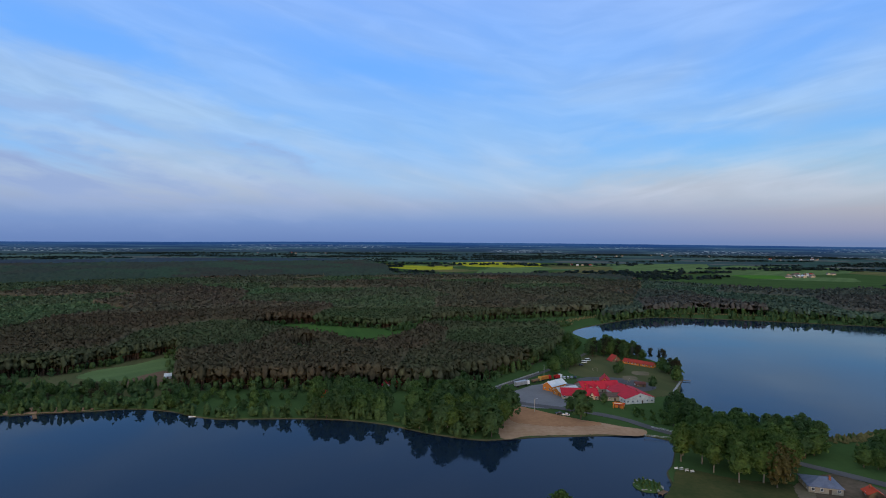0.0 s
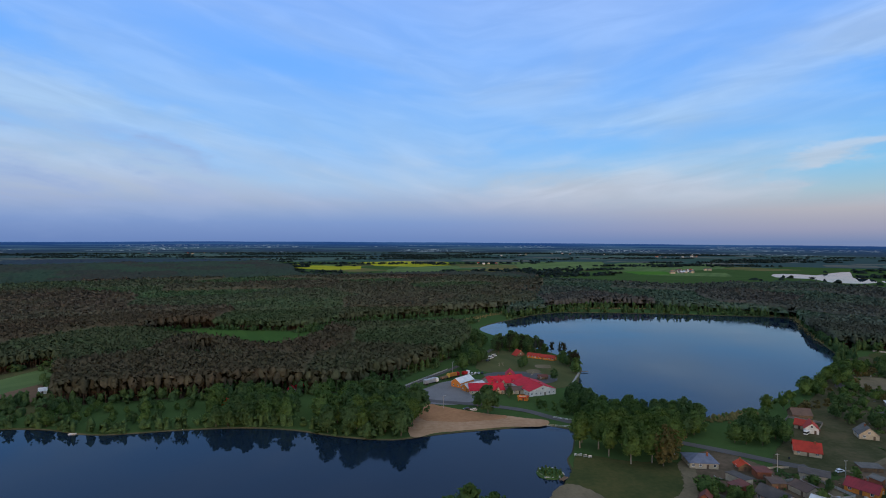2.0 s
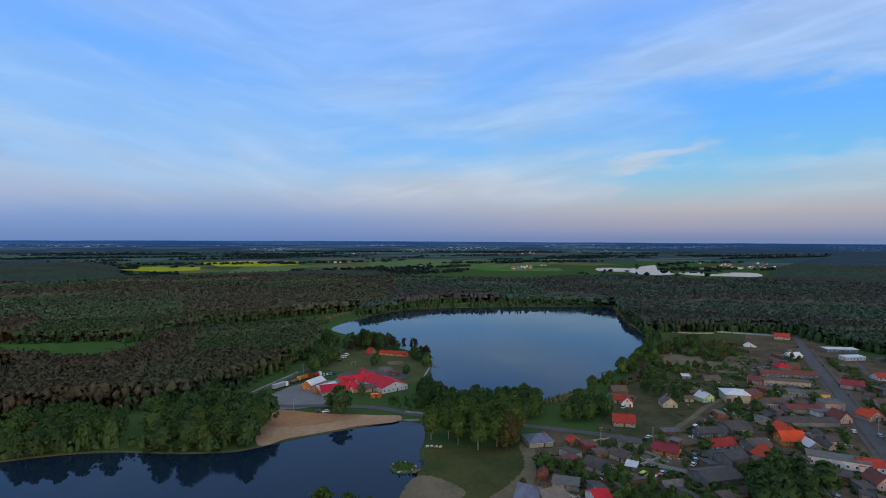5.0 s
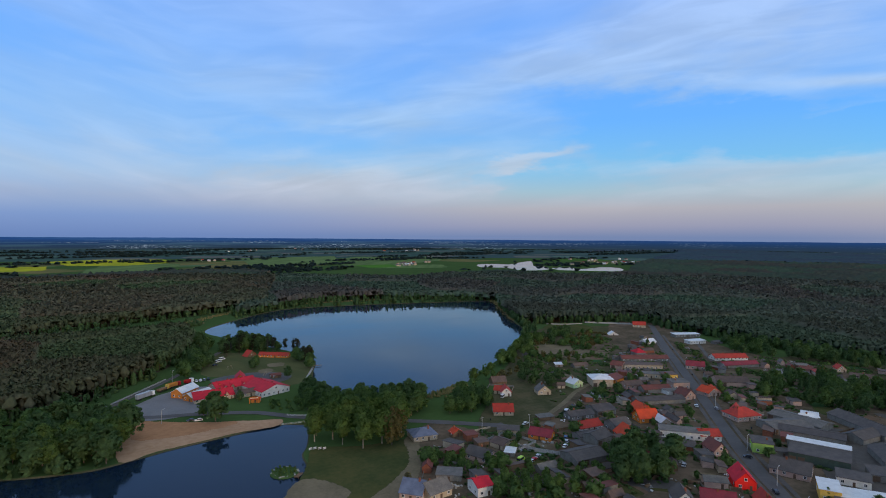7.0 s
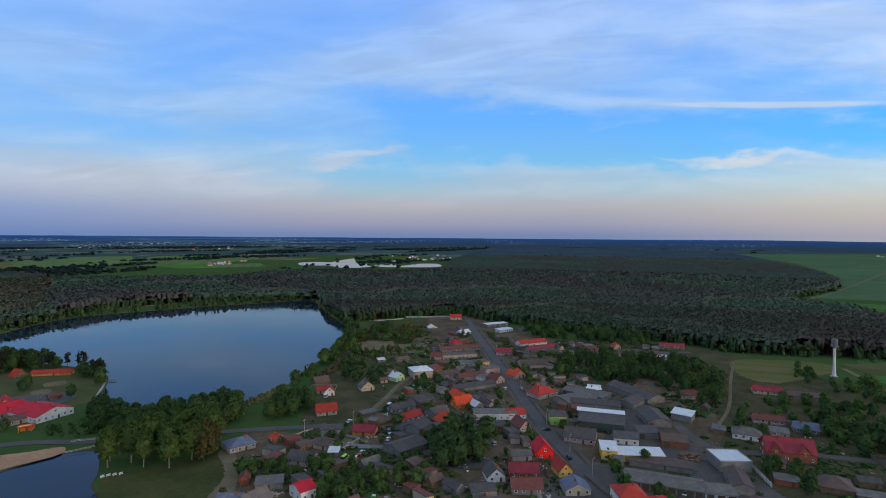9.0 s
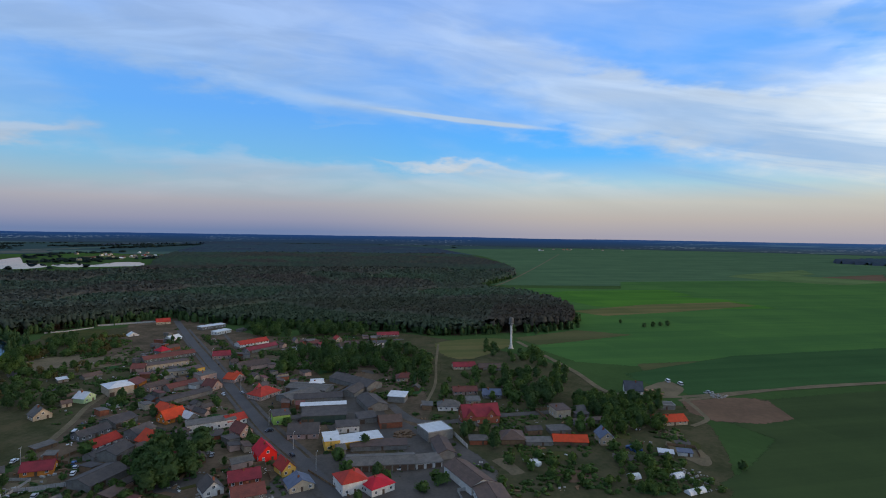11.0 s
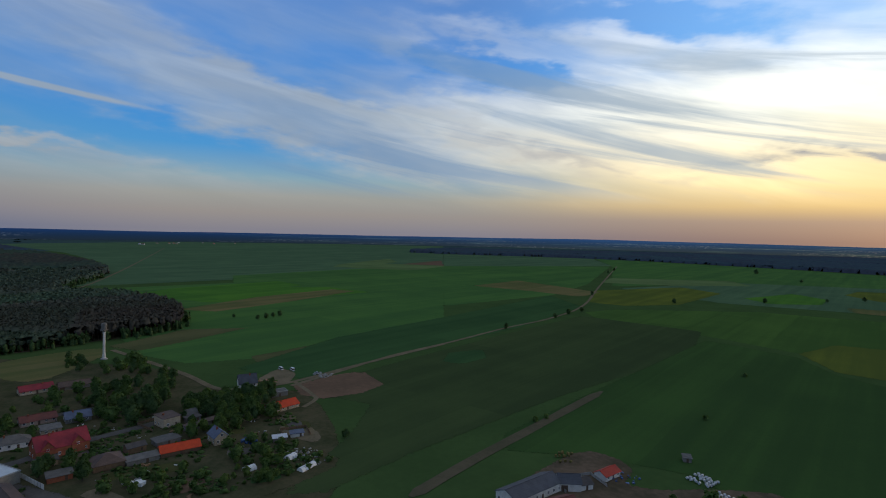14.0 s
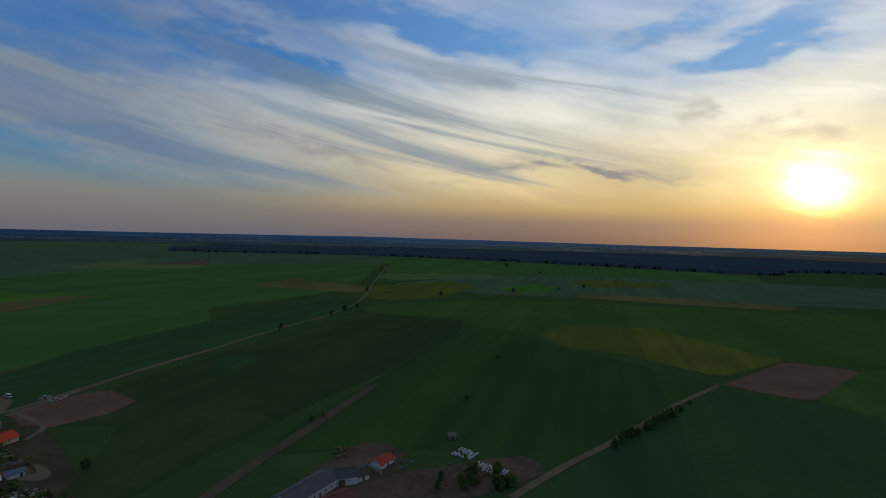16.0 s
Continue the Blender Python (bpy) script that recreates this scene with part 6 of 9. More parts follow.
KINDS = {
    "round": [tree_kind("tree", s, M_LEAF_DEEP, M_BARK, 9.5, 12, 1.8, 66, 13, 0.85, "round", "deep green broadleaf tree with a full round crown") for s in (1, 2, 3)],
    "green": [tree_kind("tree", s, M_LEAF, M_BARK, 9.5, 12, 1.6, 66, 13, 0.85, "round", "green broadleaf tree with an uneven crown") for s in (4, 5, 6)],
    "poplar": [tree_kind("poplar", s, M_LEAF_LIGHT, M_BIRCH, 13.5, 20, 5.5, 150, 10, 0.85, "round", "tall light green tree with airy crown and pale trunk") for s in (7, 8, 9)],
    "rust": [tree_kind("tree", s, M_LEAF_RUST, M_BARK, 7, 11, 1.6, 60, 11, 0.6, "airy", "rusty brown-green tree by the lane") for s in (10, 11)],
    "pine": [tree_kind("pine_tree", s, M_PINE, M_PINE_BARK, 6, 15, 4.5, 50, 13, 0.7, "airy", "dark pine with a thin crown on the lake shore") for s in (12, 13)],
    "spruce": [tree_kind("spruce", s, M_LEAF_DEEP, M_BARK, 5, 11, 0.8, 46, 11, 0.62, "cone", "dark conical spruce in a garden") for s in (14, 15)],
    "bush": [tree_kind("bush", s, M_LEAF, M_BARK, 4.2, 3.2, 0.2, 24, 10, 0.5, "round", "low green garden bush", "bush") for s in (16, 17)],
    "fruit": [tree_kind("fruit_tree", s, M_LEAF_LIGHT, M_BARK, 4.5, 5.0, 1.0, 26, 10, 0.52, "round", "small light green fruit tree in a garden") for s in (18, 19)],
    "dead": [tree_kind("tree", 20, M_PINE_DARK, M_BARK, 5, 14, 5.0, 14, 8, 0.5, "tall", "thin half-bare tree on the lake shore")],
}
TALL = {"round": 12, "green": 12, "poplar": 20, "rust": 11, "pine": 15, "spruce": 11, "bush": 3.2, "fruit": 5, "dead": 14}
chance = random.Random(5)


def plant(kind, x, y, height, group=""):
    s = height / TALL[kind]
    ob = copy_thing(chance.choice(KINDS[kind]), pose(x, y, 0, 0, 0, chance.uniform(0, 360)) @ Matrix.Diagonal((s * chance.uniform(0.85, 1.2), s * chance.uniform(0.85, 1.2), s, 1)))
    if group:
        tagged(ob, group=group)
    return ob


def grove(outline, count, kinds, low, high, group, gap=4.0, free=True, joined=False):
    """Trees scattered over a piece of land, clear of houses and of one another."""
    loop = np.array(outline, float)
    lo, hi = loop.min(0), loop.max(0)
    done = []
    for _ in range(count * 30):
        p = (chance.uniform(lo[0], hi[0]), chance.uniform(lo[1], hi[1]))
        if not inside(np.array([p]), loop)[0] or any(math.dist(p, q) < gap for q in done):
            continue
        if free and (any(math.dist(p, t[:2]) < t[2] * 0.8 + 1.0 for t in TAKEN) or any(inside(np.array([p]), l)[0] for l in loops)):
            continue
        if free and any(np.min(np.hypot(l[:, 0] - p[0], l[:, 1] - p[1])) < 5.5 for l in ROAD_LINES):
            continue
        done.append(p)
        if not joined:
            plant(chance.choice(kinds), *p, chance.uniform(low, high), group)
        if len(done) == count:
            break
    if joined:
        thicket(done, kinds, low, high, group)


def thicket(places, kinds, low, high, label):
    """Trees that stand too close to be told apart: one mesh of leaves and one of trunks for each kind."""
    for kind in sorted(set(kinds)):
        mine = [p for k, p in enumerate(places) if kinds[k % len(kinds)] == kind]
        if not mine:
            continue
        pattern = KINDS[kind][0]
        for piece_of in pattern.children:
            src = piece_of.data
            co = np.empty(len(src.vertices) * 3, np.float32)
            src.vertices.foreach_get("co", co)
            co = co.reshape(-1, 3)
            faces = [tuple(f.vertices) for f in src.polygons]
            rng = np.random.default_rng(len(mine) + len(label))
            verts, polys, soft = [], [], []
            for x, y in mine:
                a, s = rng.uniform(0, 6.28), rng.uniform(low, high) / TALL[kind]
                wide = s * rng.uniform(0.85, 1.25)
                c, d = math.cos(a) * wide, math.sin(a) * wide
                base = len(verts) * len(co)
                verts.append(np.stack([co[:, 0] * c - co[:, 1] * d + x, co[:, 0] * d + co[:, 1] * c + y, co[:, 2] * s], 1))
                polys += [tuple(i + base for i in f) for f in faces]
                if src.name in SOFT:
                    g = SOFT[src.name]
                    soft.append(np.stack([g[:, 0] * math.cos(a) - g[:, 1] * math.sin(a), g[:, 0] * math.sin(a) + g[:, 1] * math.cos(a), g[:, 2]], 1))
            me = bpy.data.meshes.new("thicket")
            me.from_pydata(np.concatenate(verts).tolist(), [], polys)
            if soft:
                me.shade_smooth()
                me.normals_split_custom_set_from_vertices(np.concatenate(soft).tolist())
            me.materials.append(src.materials[0])
            trunk = piece_of.name.startswith("trunk")
            tagged(new("tree_trunks" if trunk else "tree_crowns", me), ("trunks of " if trunk else "leafy ") + label, "trees", kind="stuff")


def infill(outline, count, seed):
    """Small sheds, stores and lean-tos that fill the yards, square with the nearest house."""
    rng = random.Random(seed)
    loop = np.array(outline, float)
    lo, hi = loop.min(0), loop.max(0)
    made = 0
    for _ in range(count * 60):
        x, y = rng.uniform(lo[0], hi[0]), rng.uniform(lo[1], hi[1])
        if not inside(np.array([(x, y)]), loop)[0]:
            continue
        w, d = rng.uniform(4, 11), rng.uniform(3, 6)
        near = min(FOOT, key=lambda q: math.dist(q[:2], (x, y)))
        if math.dist(near[:2], (x, y)) > 26:
            continue
        reach = 0.5 * math.hypot(w, d)
        if any(math.dist((x, y), t[:2]) < 0.8 * t[2] + reach * 0.8 for t in TAKEN):
            continue
        if any(np.min(np.hypot(l[:, 0] - x, l[:, 1] - y)) < reach + 4.5 for l in ROAD_LINES):
            continue
        wall, roof = rng.choice(("grey", "grey", "wood", "cream", "pink", "brick")), rng.choice(("dark", "dark", "grey", "brown", "brown", "brick"))
        kind = rng.choice("sgs")
        building(x, y, near[2] + rng.choice((0, 90)), w, d, rng.uniform(2.2, 3.0), rng.uniform(0.4, 0.8) if kind == "s" else rng.uniform(1.2, 2.0), roof, wall, kind,
                 "small %s shed with a %s roof on a yard" % ({"wood": "boarded", "brick": "brick"}.get(wall, wall + " rendered"), roof), "shed", 0, 1, 1, 0, False)
        made += 1
        if made == count:
            break


def clutter(outline, count, seed, material, label, size):
    """Odds and ends lying about the yards: boards, crates, stones, heaps."""
    rng = random.Random(seed)
    loop = np.array(outline, float)
    lo, hi = loop.min(0), loop.max(0)
    bm = bmesh.new()
    made = 0
    for _ in range(count * 20):
        x, y = rng.uniform(lo[0], hi[0]), rng.uniform(lo[1], hi[1])
        if not inside(np.array([(x, y)]), loop)[0] or any(math.dist((x, y), t[:2]) < t[2] * 0.75 for t in TAKEN):
            continue
        if any(np.min(np.hypot(l[:, 0] - x, l[:, 1] - y)) < 6 for l in ROAD_LINES):
            continue
        for k in range(rng.randint(1, 4)):
            a = size * rng.uniform(0.4, 1.4)
            box(bm, x + rng.uniform(-2, 2), y + rng.uniform(-2, 2), 0.08, a * rng.uniform(0.8, 3.0), a, a * rng.uniform(0.3, 1.0), rng.uniform(0, 180))
        made += 1
        if made == count:
            break
    tagged(part("yard_clutter", bm, material), label, "clutter", kind="stuff")


def plot_fences(chosen, seed):
    """Board fences on three sides of a house's plot."""
    rng = random.Random(seed)
    for x, y, turn, w, d in chosen:
        c, s = math.cos(radians(turn)), math.sin(radians(turn))
        gx, gy = w / 2 + rng.uniform(3, 7), d / 2 + rng.uniform(5, 12)
        corners = [(-gx, -d / 2), (-gx, gy), (gx, gy), (gx, -d / 2)]
        pts = [(x + a * c - b * s, y + a * s + b * c) for a, b in corners]
        if any(np.min(np.hypot(l[:, 0] - px, l[:, 1] - py)) < 5 for l in ROAD_LINES for px, py in pts):
            continue
        fence(pts, rng.uniform(1.2, 1.7), rng.choice(("grey board fence round a garden plot", "pale panel fence round a garden plot", "brown board fence round a garden plot")),
              rng.choice((WALL["grey"], M_CONCRETE, WALL["wood"])), 3.4)


def clear_ground(p, margin):
    """Which of the points lie clear of buildings, roads and water."""
    free = np.ones(len(p), bool)
    for x, y, turn, w, d in FOOT:
        q = p - (x, y)
        c, s = math.cos(radians(turn)), math.sin(radians(turn))
        free &= ~((np.abs(q[:, 0] * c + q[:, 1] * s) < w / 2 + margin) & (np.abs(q[:, 1] * c - q[:, 0] * s) < d / 2 + margin))
    for line in ROAD_LINES:
        free &= np.min(np.hypot(p[:, None, 0] - line[None, :, 0], p[:, None, 1] - line[None, :, 1]), 1) > 4.0 + margin
    for loop in loops:
        free &= ~inside(p, loop)
    return free


def undergrowth(outline, count, seed, leaves, label, low, high):
    """Weeds and bushes in drifts over yards and gardens."""
    rng = np.random.default_rng(seed)
    loop = np.array(outline, float)
    p = rng.uniform(loop.min(0), loop.max(0), (count * 6, 2))
    p = p[inside(p, loop)]
    drift = np.array([noise.noise(Vector((x * 0.045, y * 0.045, seed))) + 0.5 * noise.noise(Vector((x * 0.17, y * 0.17, seed))) for x, y in p])
    p = p[drift > 0.05]
    p = p[clear_ground(p, 0.8)][:count]
    n = len(p)
    v, f = crowns(rng, p, rng.uniform(1.2, 3.6, n), rng.uniform(low, high, n) * rng.uniform(0.5, 1.1, n), ((0.85, 0.02), (1.0, 0.45), (0.62, 0.85)), 0.0, 5)
    mass("undergrowth", v, f, leaves, label, "bushes")


def garden_beds(outline, count, seed):
    """Patches of dug, mown or planted ground beside the houses."""
    rng = random.Random(seed)
    loop = np.array(outline, float)
    lo, hi = loop.min(0), loop.max(0)
    made = 0
    for _ in range(count * 30):
        x, y = rng.uniform(lo[0], hi[0]), rng.uniform(lo[1], hi[1])
        near = min(FOOT, key=lambda q: math.dist(q[:2], (x, y)))
        if not inside(np.array([(x, y)]), loop)[0] or math.dist(near[:2], (x, y)) > 45:
            continue
        w, d = rng.uniform(6, 20), rng.uniform(5, 12)
        c, s = math.cos(radians(near[2])), math.sin(radians(near[2]))
        corners = [(x + a * w / 2 * c - b * d / 2 * s, y + a * w / 2 * s + b * d / 2 * c) for a, b in ((-1, -1), (0, -1.1), (1, -1), (1.1, 0), (1, 1), (0, 1.05), (-1, 1), (-0.95, 0))]
        if not clear_ground(np.array(corners), 0.6).all():
            continue
        material, label = rng.choice(((M_SOIL, "dug brown garden bed"), (C_LAWN, "mown grass plot beside a house"), (M_TRACK, "bare sandy yard patch"), (C_DARK, "green vegetable plot"), (M_YARD, "trodden yard patch"), (M_PAVING, "patch of old paving beside a shed")))
        sheet("garden_bed", corners, 0.17 + 0.0004 * made, material, label, "garden", 1, wobble=1.0, fade=1.4)
        made += 1
        if made == count:
            break


# ---- buildings, cars and trees of the place ----
def far_house(x, y, turn, w, wall, roof):
    """A house of a far hamlet."""
    building(x, y, turn, w, 9, 4.5, 3.0, roof, wall, "g", "distant %s house with a %s roof" % (wall, roof), chimneys=0, doors=0, glazed=False)


def bench(x, y, turn):
    ob = thing("bench", pose(x, y, 0.1, 0, 0, turn), "pale wooden park bench under the trees", "bench", "park benches")
    for z, yy in ((0.45, 0.0), (0.8, 0.28)):
        bm = bmesh.new()
        box(bm, 0, yy, z, 1.8, 0.4 if z < 0.5 else 0.06, 0.06 if z < 0.5 else 0.3)
        part("seat" if z < 0.5 else "backrest", bm, M_TRIM, ob)
    for k in (-0.75, 0.75):
        bm = bmesh.new()
        box(bm, k, 0.05, 0, 0.1, 0.4, 0.45)
        part("leg", bm, M_CONCRETE, ob)


def play_frame(x, y, turn):
    ob = thing("swing_frame", pose(x, y, 0.1, 0, 0, turn), "pale timber swing frame on the meadow", "swing")
    for k in (-2.0, 2.0):
        for s in (-0.9, 0.9):
            bm = bmesh.new()
            tube(bm, (k, s, 0), (k, 0, 2.4), 0.07, 0.07, 6)
            part("leg", bm, WALL["cream"], ob)
    bm = bmesh.new()
    tube(bm, (-2.2, 0, 2.4), (2.2, 0, 2.4), 0.07, 0.07, 6)
    part("crossbar", bm, WALL["cream"], ob)
    for k in (-0.8, 0.8):
        bm = bmesh.new()
        box(bm, k, 0, 0.5, 0.5, 0.2, 0.05)
        for e in (-0.22, 0.22):
            tube(bm, (k + e, 0, 0.5), (k + e, 0, 2.4), 0.015, 0.015, 4)
        part("swing_seat", bm, WALL["wood"], ob)


def entrance_sign(x, y, turn):
    ob = thing("entrance_arch", pose(x, y, 0.1, 0, 0, turn), "orange entrance arch over the hotel drive", "arch")
    for k in (-2.6, 2.6):
        bm = bmesh.new()
        box(bm, k, 0, 0, 0.4, 0.4, 3.0)
        part("post", bm, WALL["orange"], ob)
    bm = bmesh.new()
    box(bm, 0, 0, 3.0, 6.2, 0.45, 0.9)
    part("sign_board", bm, WALL["orange"], ob)
    bm = bmesh.new()
    box(bm, 0, -0.25, 3.3, 4.6, 0.04, 0.3)
    part("lettering_bar", bm, M_TRIM, ob)


def trash_bin(x, y, turn):
    ob = thing("wheelie_bin", pose(x, y, 0.2, 0, 0, turn), "dark plastic wheelie bin by the street", "bin")
    bm = bmesh.new()
    vs = box(bm, 0, 0, 0.1, 0.6, 0.7, 0.9)
    for v in vs:
        if v.co.z < 0.5:
            v.co.x *= 0.8
            v.co.y *= 0.8
    part("tub", bm, PAINT["black"], ob)
    bm = bmesh.new()
    box(bm, 0, 0, 1.0, 0.66, 0.76, 0.08)
    part("lid", bm, PAINT["black"], ob)


def lorry(x, y, turn, load="white", cab="white", long=11.0, tall=2.8, label="white lorry with a long box trailer on the car park"):
    """A lorry with a box, container or flat load behind its cab."""
    ob = thing("lorry", pose(x, y, 0.2, 0, 0, turn), label, "lorry", "lorries on the car park")
    nose = long / 2
    bm = bmesh.new()
    box(bm, -1.6, 0, 1.1, long, 2.5, tall)
    bmesh.ops.bevel(bm, geom=bm.edges[:], offset=0.08, segments=1, affect="EDGES")
    part("trailer", bm, {"white": M_TRIM, "grey": M_METAL, "orange": WALL["orange"], "red": PAINT["red"], "brown": WALL["wood"]}[load], ob)
    bm = bmesh.new()
    vs = box(bm, nose + 0.1, 0, 0.7, 2.3, 2.4, 2.7)
    for v in vs:
        if v.co.z > 2 and v.co.x > nose + 0.5:
            v.co.x -= 0.35
    bmesh.ops.bevel(bm, geom=bm.edges[:], offset=0.12, segments=2, affect="EDGES")
    part("cab", bm, WALL["yellow"] if cab == "yellow" else PAINT[cab], ob)
    for name, dims, material in (("windscreen", (nose + 1.2, 0, 1.9, 0.12, 2.0, 0.9), M_PANE), ("chassis", (-0.6, 0, 0.6, long + 1.5, 1.0, 0.45), M_TYRE)):
        bm = bmesh.new()
        box(bm, *dims)
        part(name, bm, material, ob)
    for wx in (-nose - 0.5, -nose + 0.7, nose - 2.1, nose + 0.4):
        for wy in (-1.05, 1.05):
            set_in(piece("lorry_tyre", lambda: wheel(0.5, 0.35), M_TYRE), ob, wx, wy, 0.5, 0, "wheel")
    TAKEN.append((x, y, 8.0))


building(162.3, 232.0, -15.0, 12.7, 12, 2.64, 2.24, "blue", "cream", "h", "cream rendered house with a slate-blue roof", chimneys=1)
building(178.3, 223.4, -12.4, 5.9, 5, 2.11, 1.76, "orange", "wood", "c", "brown boarded cabin with a bright orange-tiled roof", name="cabin")
building(223.1, 235.1, -36.4, 11.6, 9, 2.46, 3.36, "red", "cream", "g", "cream rendered house with a red-tiled roof")
building(251.1, 262.2, -36.3, 6.7, 9, 2.82, 2.88, "red", "white", "c", "white rendered house with a red-tiled roof")
building(250.9, 268.8, -51.6, 4.9, 8, 2.46, 2.08, "red", "cream", "g", "cream rendered house with a red-tiled roof", chimneys=0)
building(266.2, 285.9, -19.7, 10.4, 8, 2.11, 2.88, "brown", "wood", "g", "brown boarded barn with a weathered brown roof", name="barn", chimneys=0, glazed=False, gates=1, doors=0)
building(273.5, 249.7, -28.9, 9.0, 8.5, 2.6, 3.68, "grey", "cream", "c", "cream rendered house with a grey fibre-cement roof")
building(293.8, 251.6, -36.2, 5.1, 5, 2.29, 1.28, "brown", "cream", "g", "cream rendered shed with a weathered brown roof", name="shed", chimneys=0, glazed=False, doors=1)
building(304.0, 248.0, -7.0, 8.6, 8, 3.0, 2.8, "white", "mint", "c", "mint-green house with a pale blue metal roof")
building(323.5, 241.0, -36.2, 14.5, 15, 5.2, 2.2, "white", "cream", "h", "big cream hall with pale metal roof and open gate", name="hall", gates=1, chimneys=0, glazed=False, doors=0)
building(341.0, 294.6, -36.1, 6.0, 6, 2.11, 0.4, "white", "grey", "s", "grey rendered shed with a pale metal roof", name="shed", chimneys=0, glazed=False, doors=1)
building(353.3, 283.2, -18.6, 12.6, 6, 2.11, 1.28, "brown", "grey", "g", "grey rendered shed with a weathered brown roof", name="shed", chimneys=0, glazed=False, doors=1)
building(498.2, 355.4, -35.7, 9.7, 7, 0.88, 2.88, "white", "white", "c", "white tent-like shed on the dry yard", name="shed", chimneys=0, glazed=False, doors=1)
building(487.5, 306.6, -11.4, 13.6, 8, 2.11, 2.4, "white", "white", "g", "white rendered house with a pale metal roof")
building(375.6, 262.5, -73.8, 9.1, 10, 3.17, 2.4, "brick", "pink", "g", "pinkish rendered barn with a old brick-red tiled roof", name="barn", chimneys=0, glazed=False, gates=1, doors=0)
building(414.9, 264.8, -36.0, 39.8, 9, 2.99, 1.92, "brick", "grey", "g", "long grey barn with a red-tiled roof", name="barn")
building(389.0, 249.5, -40.0, 30.0, 7, 3.8, 0.48, "brown", "cream", "s", "long cream outbuilding with a flat brown roof", name="outbuilding", chimneys=0)
building(335.5, 239.5, 8.3, 12.9, 12, 3.52, 2.08, "brick", "orange", "g", "orange rendered barn with a old brick-red tiled roof", name="barn", chimneys=0, glazed=False, gates=1, doors=0)
building(425.4, 276.8, -21.9, 9.1, 9, 4.4, 3.2, "crimson", "grey", "h", "grey rendered house with a crimson sheet roof")
building(370.1, 230.0, -50.0, 17.0, 6, 3.2, 0.48, "grey", "cream", "s", "cream outbuilding with a flat grey roof", name="outbuilding", chimneys=0)
building(378.0, 220.4, -27.5, 10.5, 8, 3.7, 0.48, "brown", "yellow", "s", "yellow rendered house with a weathered brown roof")
building(334.3, 222.5, -23.9, 13.1, 9, 2.99, 1.92, "brown", "pink", "g", "pinkish rendered house with a weathered brown roof")
building(338.3, 207.2, -28.5, 19.7, 8, 2.82, 1.76, "brick", "grey", "g", "grey rendered barn with a old brick-red tiled roof", name="barn", chimneys=0, glazed=False, gates=1, doors=0)
building(360.3, 202.7, -29.6, 12.1, 9, 4.58, 0.64, "grey", "pink", "s", "pinkish rendered house with a grey fibre-cement roof", storeys=2)
building(342.8, 198.4, -12.7, 9.8, 6, 2.64, 0.4, "grey", "white", "s", "white rendered shed with a grey fibre-cement roof", name="shed", chimneys=0, glazed=False, doors=1)
building(341.1, 187.2, -18.9, 8.2, 10, 2.64, 3.52, "brick", "pink", "c", "pinkish rendered house with a old brick-red tiled roof")
building(317.9, 192.1, -28.0, 31.9, 9, 2.64, 1.44, "dark", "grey", "g", "grey rendered barn with a dark felt roof", name="barn", chimneys=0, glazed=False, gates=2, doors=0)
building(289.0, 185.1, -113.1, 12.6, 10, 2.82, 3.68, "orange", "orange", "g", "orange rendered house with a bright orange-tiled roof")
building(280.4, 177.2, -27.3, 11.8, 9, 2.82, 3.84, "orange", "orange", "g", "house with steep bright orange roof and yellow gable windows")
building(282.2, 168.0, -28.4, 6.0, 8, 2.46, 2.24, "white", "grey", "c", "grey rendered house with a pale metal roof")
building(254.5, 177.7, -13.5, 10.9, 9, 4.4, 2.08, "dark", "grey", "g", "grey rendered house with a dark felt roof", storeys=2)
building(248.4, 167.0, -24.3, 11.0, 10, 2.64, 4.0, "orange", "brick", "c", "red-brick house with a bright orange-tiled roof")
building(253.2, 202.9, -18.5, 15.7, 8, 2.64, 1.92, "dark", "grey", "g", "long rubble-stone house with a dark roof")
building(271.3, 201.6, -13.9, 13.3, 12, 2.99, 1.92, "dark", "grey", "g", "grey rendered barn with a dark felt roof", name="barn", chimneys=0, glazed=False, gates=1, doors=0)
building(242.0, 188.4, -12.3, 14.7, 8, 2.46, 2.4, "red", "white", "g", "white rendered house with a red-tiled roof")
building(230.2, 180.7, -10.9, 10.9, 7, 2.29, 1.28, "dark", "grey", "g", "grey rendered shed with a dark felt roof", name="shed", chimneys=0, glazed=False, doors=1)
building(231.0, 173.3, -1.3, 11.7, 10, 3.7, 2.08, "dark", "grey", "g", "grey rendered barn with a dark felt roof", name="barn", chimneys=0, glazed=False, gates=1, doors=0)
building(207.7, 163.4, -11.8, 17.9, 13, 2.99, 1.76, "dark", "grey", "g", "grey rendered barn with a dark felt roof", name="barn", chimneys=0, glazed=False, gates=2, doors=0)
building(212.1, 194.1, -64.2, 11.7, 8, 2.46, 2.56, "wine", "orange", "g", "orange rendered house with a wine-red tiled roof")
building(204.2, 210.9, -44.8, 11.3, 8, 2.29, 1.12, "dark", "cream", "g", "cream rendered shed with a dark felt roof", name="shed", chimneys=0, glazed=False, doors=1)
building(187.7, 198.2, -81.2, 8.2, 9, 2.46, 1.44, "brown", "cream", "g", "cream rendered shed with a weathered brown roof", name="shed", chimneys=0, glazed=False, doors=1)
building(235.3, 213.1, -18.1, 9.2, 5, 1.94, 0.4, "grey", "wood", "s", "brown boarded shed with a grey fibre-cement roof", name="shed", chimneys=0, glazed=False, doors=1)
